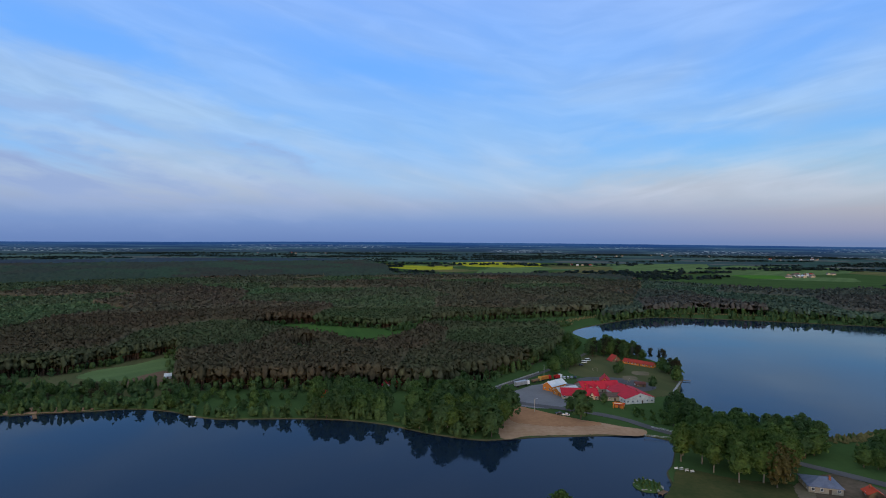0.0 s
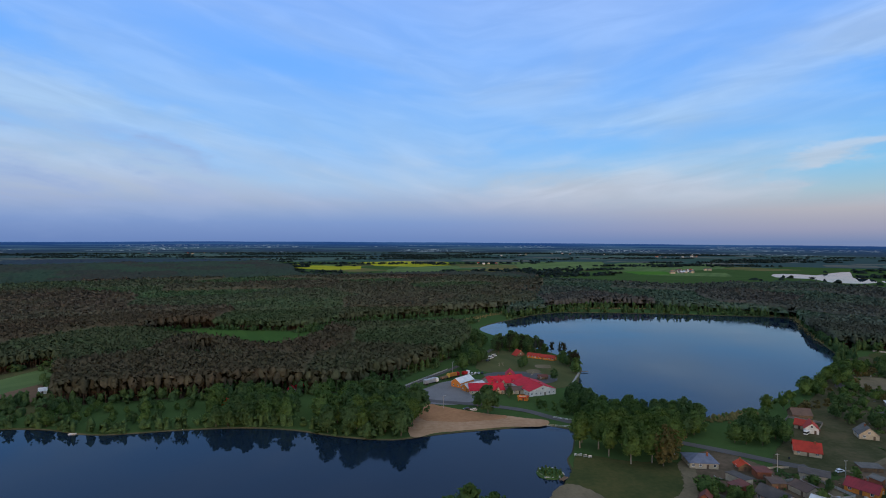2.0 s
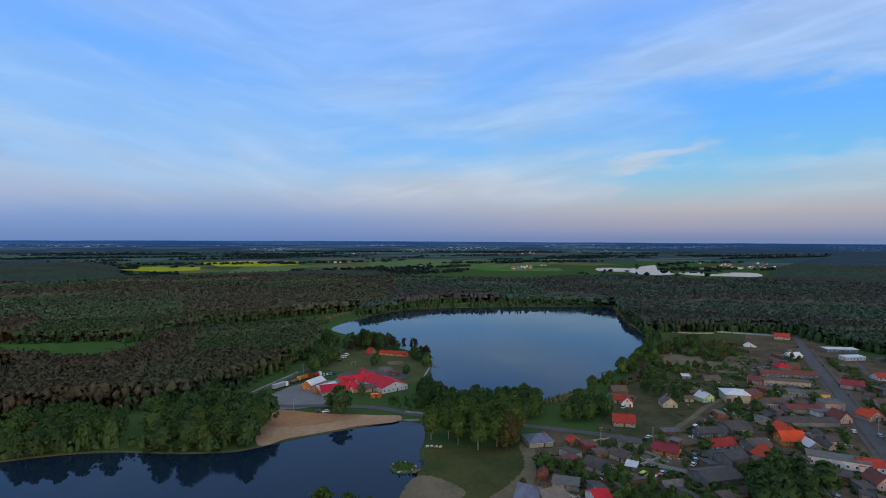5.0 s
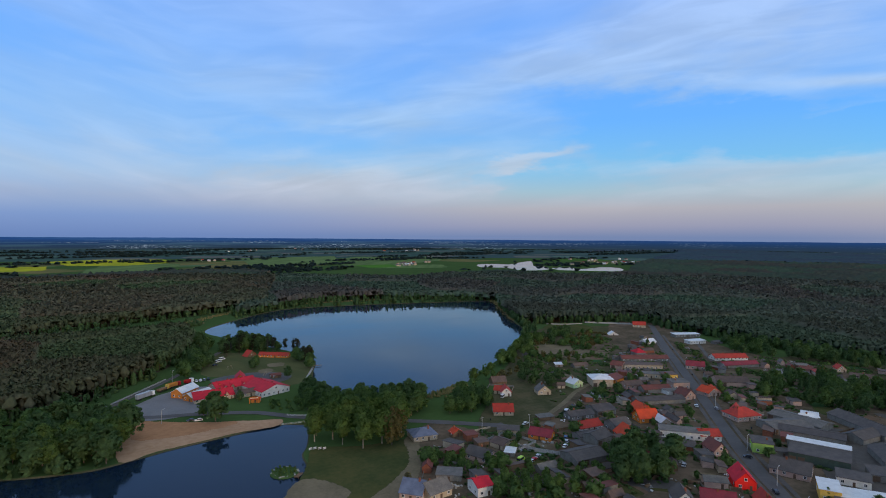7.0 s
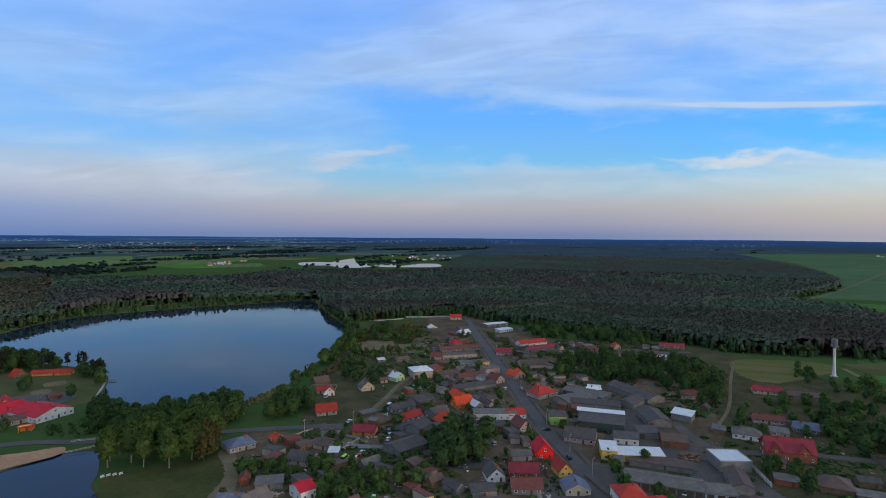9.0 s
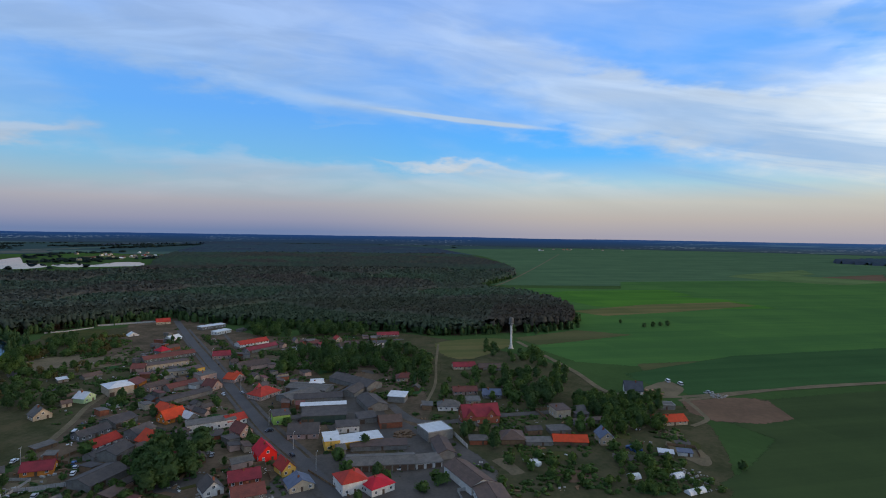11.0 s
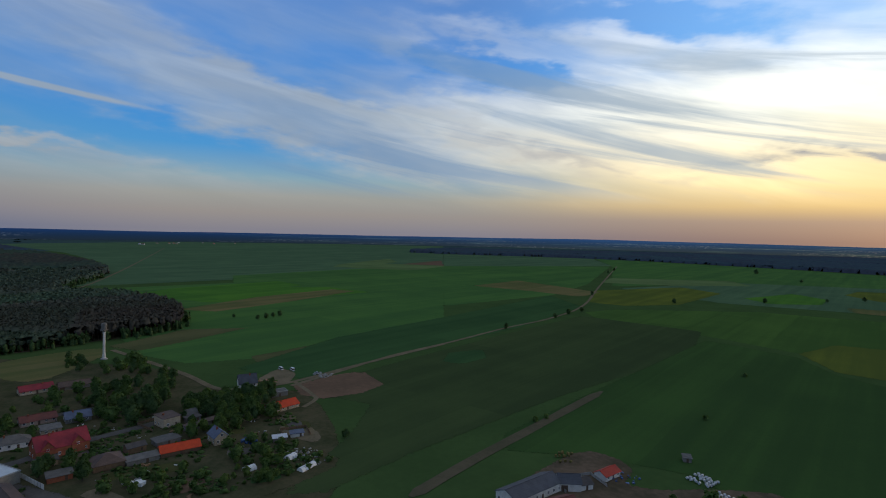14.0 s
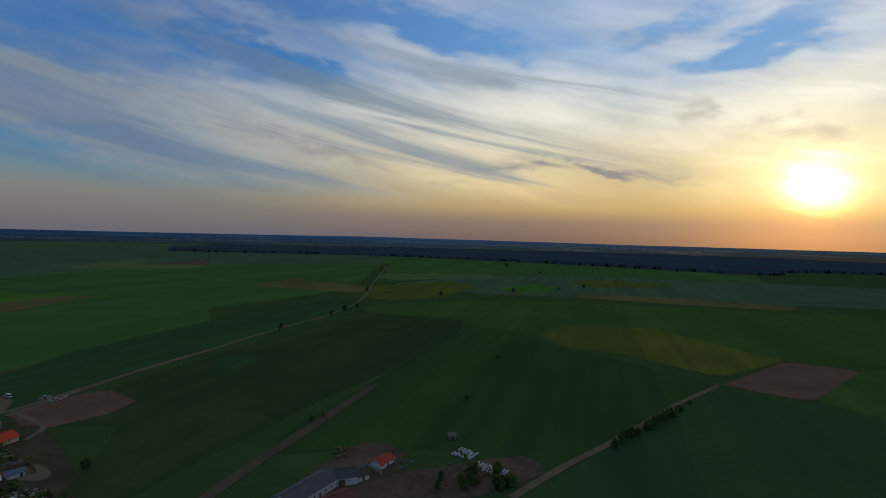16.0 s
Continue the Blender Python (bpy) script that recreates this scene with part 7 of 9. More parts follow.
building(146.5, 167.6, -11.7, 6.8, 9, 4.22, 1.76, "crimson", "white", "g", "white rendered house with a crimson sheet roof", storeys=2)
building(123.2, 181.1, -53.9, 9.3, 10, 2.99, 3.68, "blue", "pink", "g", "pinkish rendered house with a slate-blue roof")
building(130.1, 176.8, 0.7, 10.9, 9, 2.99, 3.2, "grey", "cream", "g", "cream rendered house with a grey fibre-cement roof")
building(144.4, 185.5, -42.3, 10.7, 7, 2.64, 0.4, "grey", "grey", "s", "grey rendered shed with a grey fibre-cement roof", name="shed", chimneys=0, glazed=False, doors=1)
building(169.0, 192.8, -72.1, 12.0, 9, 2.64, 2.72, "dark", "pink", "g", "pinkish rendered house with a dark felt roof")
building(183.5, 187.9, -53.3, 4.6, 6, 2.11, 0.4, "white", "grey", "s", "grey rendered shed with a pale metal roof", name="shed", chimneys=0, glazed=False, doors=1)
building(552.2, 303.6, -29.2, 28.1, 9, 3.17, 0.4, "white", "grey", "s", "grey rendered outbuilding with a pale metal roof", name="outbuilding", chimneys=0)
building(526.1, 279.0, -18.4, 18.9, 8, 2.99, 0.48, "white", "white", "s", "white rendered outbuilding with a pale metal roof", name="outbuilding", chimneys=0)
building(479.7, 224.8, -31.9, 29.6, 10, 2.46, 2.4, "red", "white", "g", "white rendered house with a red-tiled roof")
building(424.9, 225.0, -60.3, 13.5, 10, 2.99, 2.88, "wine", "pink", "g", "pinkish rendered house with a wine-red tiled roof")
building(398.9, 185.4, -43.8, 21.9, 14, 3.17, 2.72, "brown", "pink", "g", "pinkish rendered barn with a weathered brown roof", name="barn", chimneys=0, glazed=False, gates=2, doors=0)
building(459.0, 207.0, -25.8, 31.9, 9, 2.64, 1.92, "wine", "grey", "g", "grey rendered barn with a wine-red tiled roof", name="barn", chimneys=0, glazed=False, gates=1, doors=0)
building(365.3, 180.7, -46.8, 7.0, 9, 2.46, 2.72, "orange", "pink", "c", "pinkish rendered house with a bright orange-tiled roof")
building(329.4, 146.3, -22.1, 16.5, 12, 2.82, 3.68, "red", "pink", "h", "broad house with a hipped orange-red roof and porch")
building(333.8, 152.0, -71.1, 5.3, 9, 2.64, 3.2, "red", "cream", "c", "cream rendered house with a red-tiled roof", chimneys=0)
building(329.1, 123.6, -30.0, 22.5, 15, 3.17, 1.44, "grey", "grey", "g", "grey rendered barn with a grey fibre-cement roof", name="barn", chimneys=0, glazed=False, gates=2, doors=0)
building(356.3, 122.4, -30.8, 9.8, 8, 2.46, 1.44, "white", "grey", "g", "grey rendered house with a pale metal roof")
building(542.3, 265.3, -8.5, 12.3, 5, 2.11, 0.4, "dark", "grey", "s", "grey rendered shed with a dark felt roof", name="shed", chimneys=0, glazed=False, doors=1)
building(256.9, 79.7, -65.6, 7.2, 11, 4.93, 0.48, "white", "yellow", "s", "yellow rendered house with a pale metal roof", storeys=2, chimneys=0)
building(262.5, 67.1, -60.5, 21.2, 9, 3.34, 0.48, "white", "yellow", "s", "yellow rendered outbuilding with a pale metal roof", name="outbuilding", chimneys=0)
building(238.4, 51.0, -76.8, 30.3, 12, 3.17, 1.28, "grey", "grey", "g", "long grey stable range with a low fibre-cement roof", name="barn", chimneys=0, glazed=False, gates=12, doors=0)
building(243.1, 30.6, -68.0, 12.0, 9, 2.64, 0.4, "grey", "white", "s", "white garage row with dark open gates", name="garage", gates=3, chimneys=0, glazed=False, doors=0)
building(228.5, 11.0, 34.0, 23.0, 11, 3.7, 2.08, "brown", "white", "g", "long white machine hall with a brown-red roof", name="garage", gates=5, chimneys=0, glazed=False, doors=0)
building(212.5, 1.0, 17.8, 13.2, 12, 3.52, 1.28, "brown", "white", "g", "white rendered barn with a weathered brown roof", name="barn", chimneys=0)
building(278.0, 31.1, -146.8, 13.6, 14, 4.75, 0.32, "white", "grey", "f", "grey block hall with a flat pale roof", name="hall", chimneys=0, doors=0, glazed=False)
building(258.2, 25.1, 18.6, 18.5, 8, 3.17, 1.6, "brown", "grey", "g", "grey rendered barn with a weathered brown roof", name="barn", chimneys=0, glazed=False, gates=1, doors=0)
building(291.3, 57.6, -69.4, 11.9, 12, 3.34, 2.08, "brown", "brick", "g", "open barn with a rusty red front", name="barn", chimneys=0, glazed=False, gates=1, doors=0)
building(258.7, 56.4, -76.2, 27.0, 7, 2.29, 0.64, "brown", "grey", "s", "grey rendered shed with a weathered brown roof", name="shed", chimneys=0, glazed=False, doors=1)
building(334.2, 61.1, -93.4, 10.8, 9, 3.7, 0.96, "white", "grey", "s", "grey rendered outbuilding with a pale metal roof", name="outbuilding", chimneys=0, doors=0, glazed=False)
building(321.2, 74.5, -57.7, 12.6, 22, 3.34, 2.08, "dark", "grey", "c", "grey rendered barn with a dark felt roof", name="barn", chimneys=0, glazed=False, gates=1, doors=0)
building(344.6, 92.7, -101.5, 10.4, 18, 2.99, 2.08, "dark", "grey", "c", "grey rendered barn with a dark felt roof", name="barn", chimneys=0, glazed=False, gates=1, doors=0)
building(365.1, 96.5, -121.9, 37.5, 14, 3.34, 2.4, "dark", "grey", "g", "grey rendered barn with a dark felt roof", name="barn", chimneys=0, glazed=False, gates=0, doors=0)
building(346.4, 122.2, -96.7, 27.8, 14, 2.99, 1.28, "grey", "grey", "g", "low barn under a sagging grey roof", name="barn", chimneys=0, glazed=False, gates=1, doors=0)
building(363.0, 123.0, -71.3, 8.3, 6, 2.11, 0.48, "white", "grey", "s", "grey rendered shed with a pale metal roof", name="shed", chimneys=0, glazed=False, doors=1)
building(327.2, 109.8, -72.5, 29.0, 12, 3.17, 1.28, "dark", "grey", "g", "grey rendered barn with a dark felt roof", name="barn", chimneys=0, glazed=False, gates=0, doors=0)
building(295.2, 95.7, -73.0, 23.6, 16, 4.4, 0.64, "dark", "fir", "s", "dark green-grey machinery hall", name="hall", chimneys=0, glazed=False, doors=0, gates=2)
building(304.3, 99.1, -72.7, 25.4, 5, 5.46, 0.32, "white", "grey", "s", "grey rendered outbuilding with a pale metal roof", name="outbuilding", chimneys=0, glazed=False, doors=0)
building(280.1, 78.1, -69.8, 11.7, 9, 3.17, 0.64, "dark", "white", "s", "white rendered house with a dark felt roof", chimneys=0)
building(295.5, 71.8, -61.2, 10.2, 10, 2.99, 0.64, "dark", "grey", "s", "grey rendered barn with a dark felt roof", name="barn", chimneys=0, glazed=False, gates=1, doors=0)
building(269.8, 98.1, -76.2, 15.3, 12, 2.82, 3.52, "dark", "pink", "g", "pinkish tavern with a broad dark roof", storeys=1)
building(286.4, 117.5, -58.6, 8.9, 9, 5.1, 0.64, "dark", "green", "s", "lime-green house with a dark felt roof", storeys=2)
building(240.2, 106.1, -50.3, 8.2, 11, 3.52, 4.0, "crimson", "hot", "c", "bright red gabled house with a crimson roof", chimneys=1)
building(226.5, 90.8, -43.9, 6.2, 9, 2.99, 3.2, "red", "yellow", "c", "yellow gabled house with a red roof")
building(213.8, 79.7, -53.9, 10.1, 9, 2.46, 2.56, "blue", "cream", "c", "cream rendered house with a slate-blue roof")
building(215.7, 58.8, -52.9, 10.6, 11, 4.93, 2.88, "red", "white", "h", "white rendered house with a red-tiled roof", storeys=2)
building(216.2, 47.8, -44.4, 10.8, 10, 3.17, 1.92, "crimson", "white", "h", "white rendered house with a crimson sheet roof", storeys=1)
building(304.5, 9.3, -71.8, 20.8, 11, 4.6, 5.0, "wine", "brick", "g", "large old red-brick house with a steep dark red roof", storeys=2, chimneys=2, gables=((-6.2, 5.4, -1), (5.6, 5.4, -1)))
building(278.2, -37.5, -86.8, 17.0, 8, 2.29, 2.08, "orange", "wood", "g", "brown boarded barn with a bright orange-tiled roof", name="barn", chimneys=0, glazed=False)
building(274.9, -21.7, -81.9, 13.0, 6, 2.11, 0.4, "grey", "grey", "s", "grey rendered shed with a grey fibre-cement roof", name="shed", chimneys=0, glazed=False, doors=1)
building(282.5, -55.4, -81.9, 6.9, 10, 3.7, 2.88, "blue", "cream", "c", "cream rendered house with a slate-blue roof")
building(277.5, -8.4, -81.9, 11.9, 12, 2.64, 3.2, "brown", "wood", "h", "brown boarded barn with a weathered brown roof", name="barn", chimneys=0, glazed=False, gates=0, doors=0)
building(320.1, -37.1, -69.2, 8.9, 10, 4.93, 0.56, "brown", "cream", "s", "cream rendered house with a weathered brown roof", storeys=2)
building(293.3, -33.5, -73.4, 11.1, 7, 2.11, 0.48, "grey", "grey", "s", "grey rendered shed with a grey fibre-cement roof", name="shed", chimneys=0, glazed=False, doors=1)
building(316.8, -96.9, -73.5, 18.8, 9, 2.29, 2.4, "orange", "cream", "g", "cream rendered house with a bright orange-tiled roof")
building(374.5, -91.4, -93.9, 11.5, 9, 2.82, 5.12, "slate", "white", "g", "new white house with a dark blue roof", chimneys=1)
building(344.3, -103.3, -87.5, 10.1, 7, 2.82, 0.32, "grey", "grey", "f", "unfinished grey block shell at the village edge", name="shed", chimneys=0, glazed=False, doors=1)
building(381.7, 64.7, -69.4, 14.6, 9, 2.64, 2.72, "brick", "cream", "h", "cream rendered house with a old brick-red tiled roof")
building(351.4, 3.0, -81.3, 11.6, 9, 2.46, 2.56, "blue", "grey", "g", "grey rendered house with a slate-blue roof")
building(356.6, 20.7, -76.7, 15.7, 9, 2.46, 2.08, "brick", "pink", "g", "pinkish rendered house with a old brick-red tiled roof")
building(323.0, 28.0, -81.5, 13.4, 9, 2.64, 2.88, "grey", "white", "h", "white rendered house with a grey fibre-cement roof")
building(336.4, 14.2, -81.4, 8.4, 8, 2.64, 0.48, "grey", "cream", "s", "cream rendered house with a grey fibre-cement roof", chimneys=0)
building(423.9, 4.2, -80.7, 19.8, 9, 2.29, 2.08, "brown", "grey", "g", "grey rendered barn with a weathered brown roof", name="barn", chimneys=0, glazed=False, gates=1, doors=0)
building(423.0, 25.5, -74.9, 17.4, 9, 2.46, 2.4, "wine", "cream", "g", "cream rendered house with a wine-red tiled roof")
building(542.9, 110.5, -71.6, 21.7, 9, 2.11, 2.08, "wine", "grey", "g", "grey rendered house with a wine-red tiled roof")
building(464.3, 169.2, -60.5, 13.6, 9, 2.64, 2.08, "grey", "white", "g", "white rendered house with a grey fibre-cement roof")
building(483.3, 155.9, -54.9, 11.6, 9, 2.64, 2.72, "red", "cream", "h", "cream rendered house with a red-tiled roof")
building(508.8, 152.3, -53.8, 6.2, 9, 2.64, 2.72, "red", "cream", "c", "cream rendered house with a red-tiled roof")
building(496.0, 133.9, -70.5, 15.6, 8, 2.29, 1.28, "brown", "grey", "g", "grey rendered house with a weathered brown roof")
building(500.6, 108.3, -70.6, 15.8, 8, 2.46, 0.48, "dark", "white", "s", "white rendered house with a dark felt roof")
building(485.4, 168.2, -45.8, 8.9, 8, 2.46, 1.76, "brick", "pink", "g", "pinkish rendered house with a old brick-red tiled roof")
building(216.0, 104.4, -58.7, 12.5, 10, 2.64, 2.4, "wine", "brick", "g", "red-brick house with a wine-red tiled roof")
building(205.1, 113.1, -45.4, 7.7, 9, 2.64, 3.2, "dark", "white", "c", "white rendered house with a dark felt roof")
building(203.2, 96.8, -57.2, 12.4, 10, 2.64, 2.4, "brick", "grey", "g", "grey rendered house with a old brick-red tiled roof")
building(256.5, 146.4, -55.6, 19.7, 9, 2.46, 1.28, "dark", "brick", "g", "red-brick barn with a dark felt roof", name="barn", chimneys=0, glazed=False, gates=3, doors=0)
building(272.5, 150.0, -53.0, 24.0, 7, 4.0, 0.64, "grey", "white", "s", "long white outbuilding with a grey sheet roof", name="outbuilding", chimneys=0)
building(281.2, 141.6, -39.4, 10.3, 9, 2.99, 2.08, "red", "white", "g", "white rendered house with a red-tiled roof")
building(265.9, 130.2, -31.9, 7.1, 10, 2.64, 3.52, "brick", "pink", "c", "pinkish rendered house with a old brick-red tiled roof")
building(360.8, 182.0, -9.5, 10.7, 9, 2.64, 2.88, "orange", "pink", "c", "pinkish rendered house with a bright orange-tiled roof")
building(80.0, 386.3, -49.4, 8.2, 16, 3.7, 2.56, "white", "orange", "c", "orange-gabled hall with a white roof", name="hotel_hall", chimneys=0, doors=0)
building(85.3, 373.6, -64.1, 7.6, 16, 2.99, 2.08, "white", "orange", "c", "low orange-gabled wing with a white roof", name="hotel_hall", chimneys=0)
building(92.5, 367.7, -3.7, 24.0, 14, 2.64, 3.0, "crimson", "cream", "g", "low cream hotel wing under a crimson roof", name="hotel_wing", gables=((7.5, 3.2, -1),))
building(110.3, 384.6, 8.2, 28.0, 15, 2.82, 3.36, "crimson", "cream", "g", "cream hotel wing under a long crimson roof", name="hotel_wing", chimneys=2, gables=((-8.5, 3.6, -1), (-3.8, 3.6, -1), (4.2, 3.2, -1)))
building(119.0, 398.0, -16.2, 6.4, 12, 3.7, 3.04, "crimson", "orange", "c", "orange gable of the hotel with a steep crimson roof", name="hotel_gable")
building(100.1, 383.7, 1.2, 5.1, 8, 2.99, 2.72, "crimson", "orange", "c", "small orange gable of the hotel wing", name="hotel_gable", chimneys=0)
building(126.0, 364.5, 11.9, 20.6, 25, 3.6, 3.2, "crimson", "white", "c", "white hotel front with a broad crimson roof", name="hotel_wing", storeys=1, chimneys=2)
building(112.2, 361.9, 0.2, 14.7, 8, 2.64, 1.6, "brown", "cream", "g", "cream hotel porch with a brown roof", name="hotel_porch", chimneys=0)
building(112.7, 344.3, -30.3, 5.4, 4, 2.11, 0.96, "orange", "orange", "g", "small orange kiosk by the hotel drive", name="kiosk", chimneys=0)
building(167.5, 462.3, -43.2, 26.0, 6, 2.29, 1.76, "red", "orange", "g", "row of orange holiday cabins with red roofs", name="holiday_row", chimneys=0)
building(151.3, 478.5, 15.9, 9.3, 7, 0.88, 4.32, "red", "wood", "c", "brown boarded cabin with a red-tiled roof", name="cabin", chimneys=0)
building(143.7, 395.0, -1.6, 6.9, 5, 2.11, 1.12, "brick", "wood", "g", "brown boarded pavilion with a old brick-red tiled roof", name="pavilion", chimneys=0)
building(-78.9, 364.9, 15.9, 5.2, 6, 1.94, 2.08, "orange", "orange", "c", "orange rendered cabin with a bright orange-tiled roof", name="cabin", chimneys=0)
building(-57.9, 393.7, 14.9, 6.5, 6, 2.29, 0.64, "white", "wood", "s", "brown boarded cabin with a pale metal roof", name="cabin", chimneys=0)
building(-39.5, 385.6, 18.7, 4.9, 7, 2.11, 2.08, "crimson", "white", "c", "white rendered cabin with a crimson sheet roof", name="cabin", chimneys=0)
building(-35.1, 390.2, 30.1, 6.2, 6, 2.11, 1.76, "crimson", "grey", "g", "grey rendered cabin with a crimson sheet roof", name="cabin", chimneys=0)
building(-206.5, 409.2, 22.9, 4.5, 6, 2.29, 1.44, "white", "white", "g", "white rendered cabin with a pale metal roof", name="cabin", chimneys=0)
building(161.8, -151.0, -84.0, 27.5, 11, 3.7, 2.24, "slate", "white", "g", "long white cow barn with a slate-grey roof", name="barn", chimneys=0, gates=0, glazed=True)
building(158.7, -169.9, -126.1, 9.1, 9, 3.52, 2.08, "slate", "white", "g", "white barn wing with a slate-grey roof and gate", name="barn", chimneys=0, gates=1, doors=0, glazed=False)
building(155.8, -175.3, -104.5, 5.7, 7, 2.46, 1.44, "dark", "white", "g", "white rendered shed with a dark felt roof", name="shed", chimneys=0, glazed=False, doors=1)
building(156.7, -192.0, -84.9, 10.5, 6, 2.46, 1.6, "red", "white", "g", "small white stable with a red roof", name="stable", chimneys=0)
building(148.7, -238.6, -137.0, 3.5, 4, 2.11, 0.48, "grey", "grey", "s", "grey rendered shed with a grey fibre-cement roof", name="shed", chimneys=0, glazed=False, doors=1)
building(146.0, -151.5, -98.4, 13.5, 10, 3.17, 1.92, "brick", "grey", "g", "grey rendered barn with a old brick-red tiled roof", name="barn", chimneys=0)
building(268.8, -81.7, -100.7, 6.6, 4, 1.94, 0.4, "white", "grey", "s", "grey rendered shed with a pale metal roof", name="shed", chimneys=0, glazed=False, doors=1)
building(270.7, -91.0, -98.2, 6.4, 4, 1.94, 0.4, "blue", "white", "s", "white rendered shed with a slate-blue roof", name="shed", chimneys=0, glazed=False, doors=1)
far_house(1144, 1757, 101, 16, "cream", "brick")
far_house(1081, 1702, 74, 9, "cream", "red")
far_house(1176, 1731, 44, 10, "cream", "grey")
far_house(1279, 1784, 164, 13, "cream", "grey")
far_house(1110, 1723, 95, 10, "cream", "brown")
far_house(1182, 1748, 121, 13, "white", "red")
far_house(1263, 1785, 74, 13, "cream", "brown")
far_house(1155, 1727, 115, 11, "cream", "white")
far_house(1071, 1639, 20, 9, "grey", "white")
far_house(1130, 1667, 179, 14, "cream", "grey")
far_house(1028, 1618, 162, 16, "cream", "grey")
far_house(1092, 1648, 82, 17, "cream", "white")
far_house(798, 1138, 58, 13, "cream", "brick")
far_house(805, 1132, 117, 9, "white", "white")
far_house(797, 1098, 73, 14, "white", "white")
far_house(775, 1094, 166, 15, "white", "white")
far_house(794, 1098, 74, 11, "cream", "brown")
far_house(819, 1134, 146, 9, "cream", "brick")
far_house(-904, 4202, 146, 10, "grey", "grey")
far_house(-1180, 4249, 38, 9, "grey", "red")
far_house(-1118, 4146, 31, 17, "cream", "brown")
far_house(-1075, 4289, 109, 12, "grey", "grey")
far_house(-1486, 2364, 86, 13, "grey", "white")
far_house(-1534, 2431, 167, 13, "cream", "brown")
far_house(-1577, 2514, 71, 12, "white", "brown")
far_house(-1574, 2504, 68, 9, "cream", "brown")
far_house(2149, 3273, 99, 12, "white", "grey")
far_house(2526, 3645, 65, 10, "grey", "brown")
far_house(2327, 3380, 51, 11, "cream", "red")
far_house(2310, 3409, 134, 16, "white", "brick")
far_house(1985, 3303, 125, 17, "cream", "red")
far_house(2452, 3618, 20, 17, "white", "white")
far_house(2229, 3257, 21, 17, "grey", "brown")
far_house(1953, 3157, 99, 12, "grey", "brown")
far_house(2143, 3529, 158, 14, "grey", "brown")
far_house(2251, 3279, 17, 12, "cream", "brown")
far_house(-316, 1895, 42, 14, "cream", "grey")
far_house(-305, 1931, 86, 13, "white", "grey")
far_house(-347, 1927, 139, 10, "grey", "red")
far_house(-322, 1948, 62, 15, "cream", "white")
far_house(563, 2383, 160, 9, "white", "red")
far_house(634, 2335, 119, 13, "grey", "red")
far_house(604, 2355, 64, 14, "cream", "grey")
far_house(572, 2317, 172, 11, "cream", "white")
far_house(1228, 3851, 172, 10, "white", "brown")
far_house(1586, 3807, 84, 14, "cream", "grey")
far_house(1022, 3647, 22, 14, "white", "grey")
far_house(1148, 3635, 169, 10, "white", "grey")
far_house(1709, 4089, 56, 13, "grey", "red")
far_house(1393, 4253, 56, 13, "cream", "grey")
far_house(1545, 4161, 64, 11, "grey", "red")
far_house(1841, 3772, 88, 13, "white", "white")
far_house(1563, 4101, 122, 10, "cream", "grey")
far_house(1670, 4148, 137, 13, "white", "red")
far_house(1288, 3911, 52, 9, "cream", "brick")
far_house(1982, 1296, 161, 11, "cream", "brown")
far_house(1828, 1209, 20, 17, "cream", "brick")
far_house(1839, 1301, 128, 15, "cream", "grey")
far_house(1890, 1290, 17, 15, "cream", "grey")
far_house(1956, 1324, 100, 17, "cream", "brown")
far_house(1765, 1400, 108, 9, "cream", "brick")
far_house(1671, 1334, 21, 11, "white", "red")
far_house(1947, 1338, 141, 9, "grey", "red")
far_house(1632, 1349, 174, 15, "cream", "grey")
far_house(1862, 1275, 27, 16, "cream", "white")
far_house(1832, 1220, 105, 9, "cream", "white")
far_house(1743, 1285, 151, 13, "grey", "white")
far_house(1981, 1368, 60, 14, "white", "brick")
far_house(1811, 1326, 90, 10, "cream", "brick")
far_house(1113, 1713, 153, 12, "white", "grey")
far_house(1155, 1728, 154, 11, "cream", "brick")
far_house(1085, 1666, 130, 9, "white", "grey")
far_house(1122, 1693, 4, 9, "white", "brown")
far_house(1170, 1744, 63, 14, "cream", "brown")
far_house(1143, 1722, 44, 15, "grey", "brick")
far_house(1117, 1650, 76, 17, "cream", "grey")
far_house(1149, 1712, 44, 12, "white", "brown")
far_house(1912, 1290, 70, 14, "grey", "brown")
far_house(1938, 1509, 65, 13, "white", "brick")
far_house(1952, 1490, 172, 11, "cream", "brick")
far_house(1966, 1309, 158, 10, "cream", "white")
far_house(1898, 1356, 127, 10, "cream", "brick")
far_house(1842, 1388, 42, 10, "cream", "red")
far_house(2195, 1498, 80, 13, "cream", "brick")
far_house(1866, 1335, 6, 11, "cream", "white")
far_house(1997, 1661, 84, 14, "cream", "grey")
far_house(2207, 1542, 13, 11, "white", "white")
far_house(1972, 1396, 126, 10, "cream", "grey")
far_house(1953, 1495, 126, 17, "cream", "white")
far_house(2024, 1535, 9, 9, "cream", "grey")
far_house(2052, 1583, 93, 12, "cream", "brown")
far_house(3884, -495, 57, 12, "cream", "grey")
far_house(3971, -291, 176, 14, "grey", "brick")
far_house(4103, -904, 100, 11, "cream", "brown")
far_house(4167, -699, 1, 16, "cream", "brown")
far_house(3716, -274, 107, 12, "white", "white")
far_house(3922, -457, 20, 16, "cream", "red")
far_house(3708, -292, 61, 14, "white", "brick")
far_house(4115, -537, 149, 11, "white", "grey")
far_house(3997, -394, 111, 14, "cream", "grey")
far_house(3944, -732, 139, 14, "cream", "red")
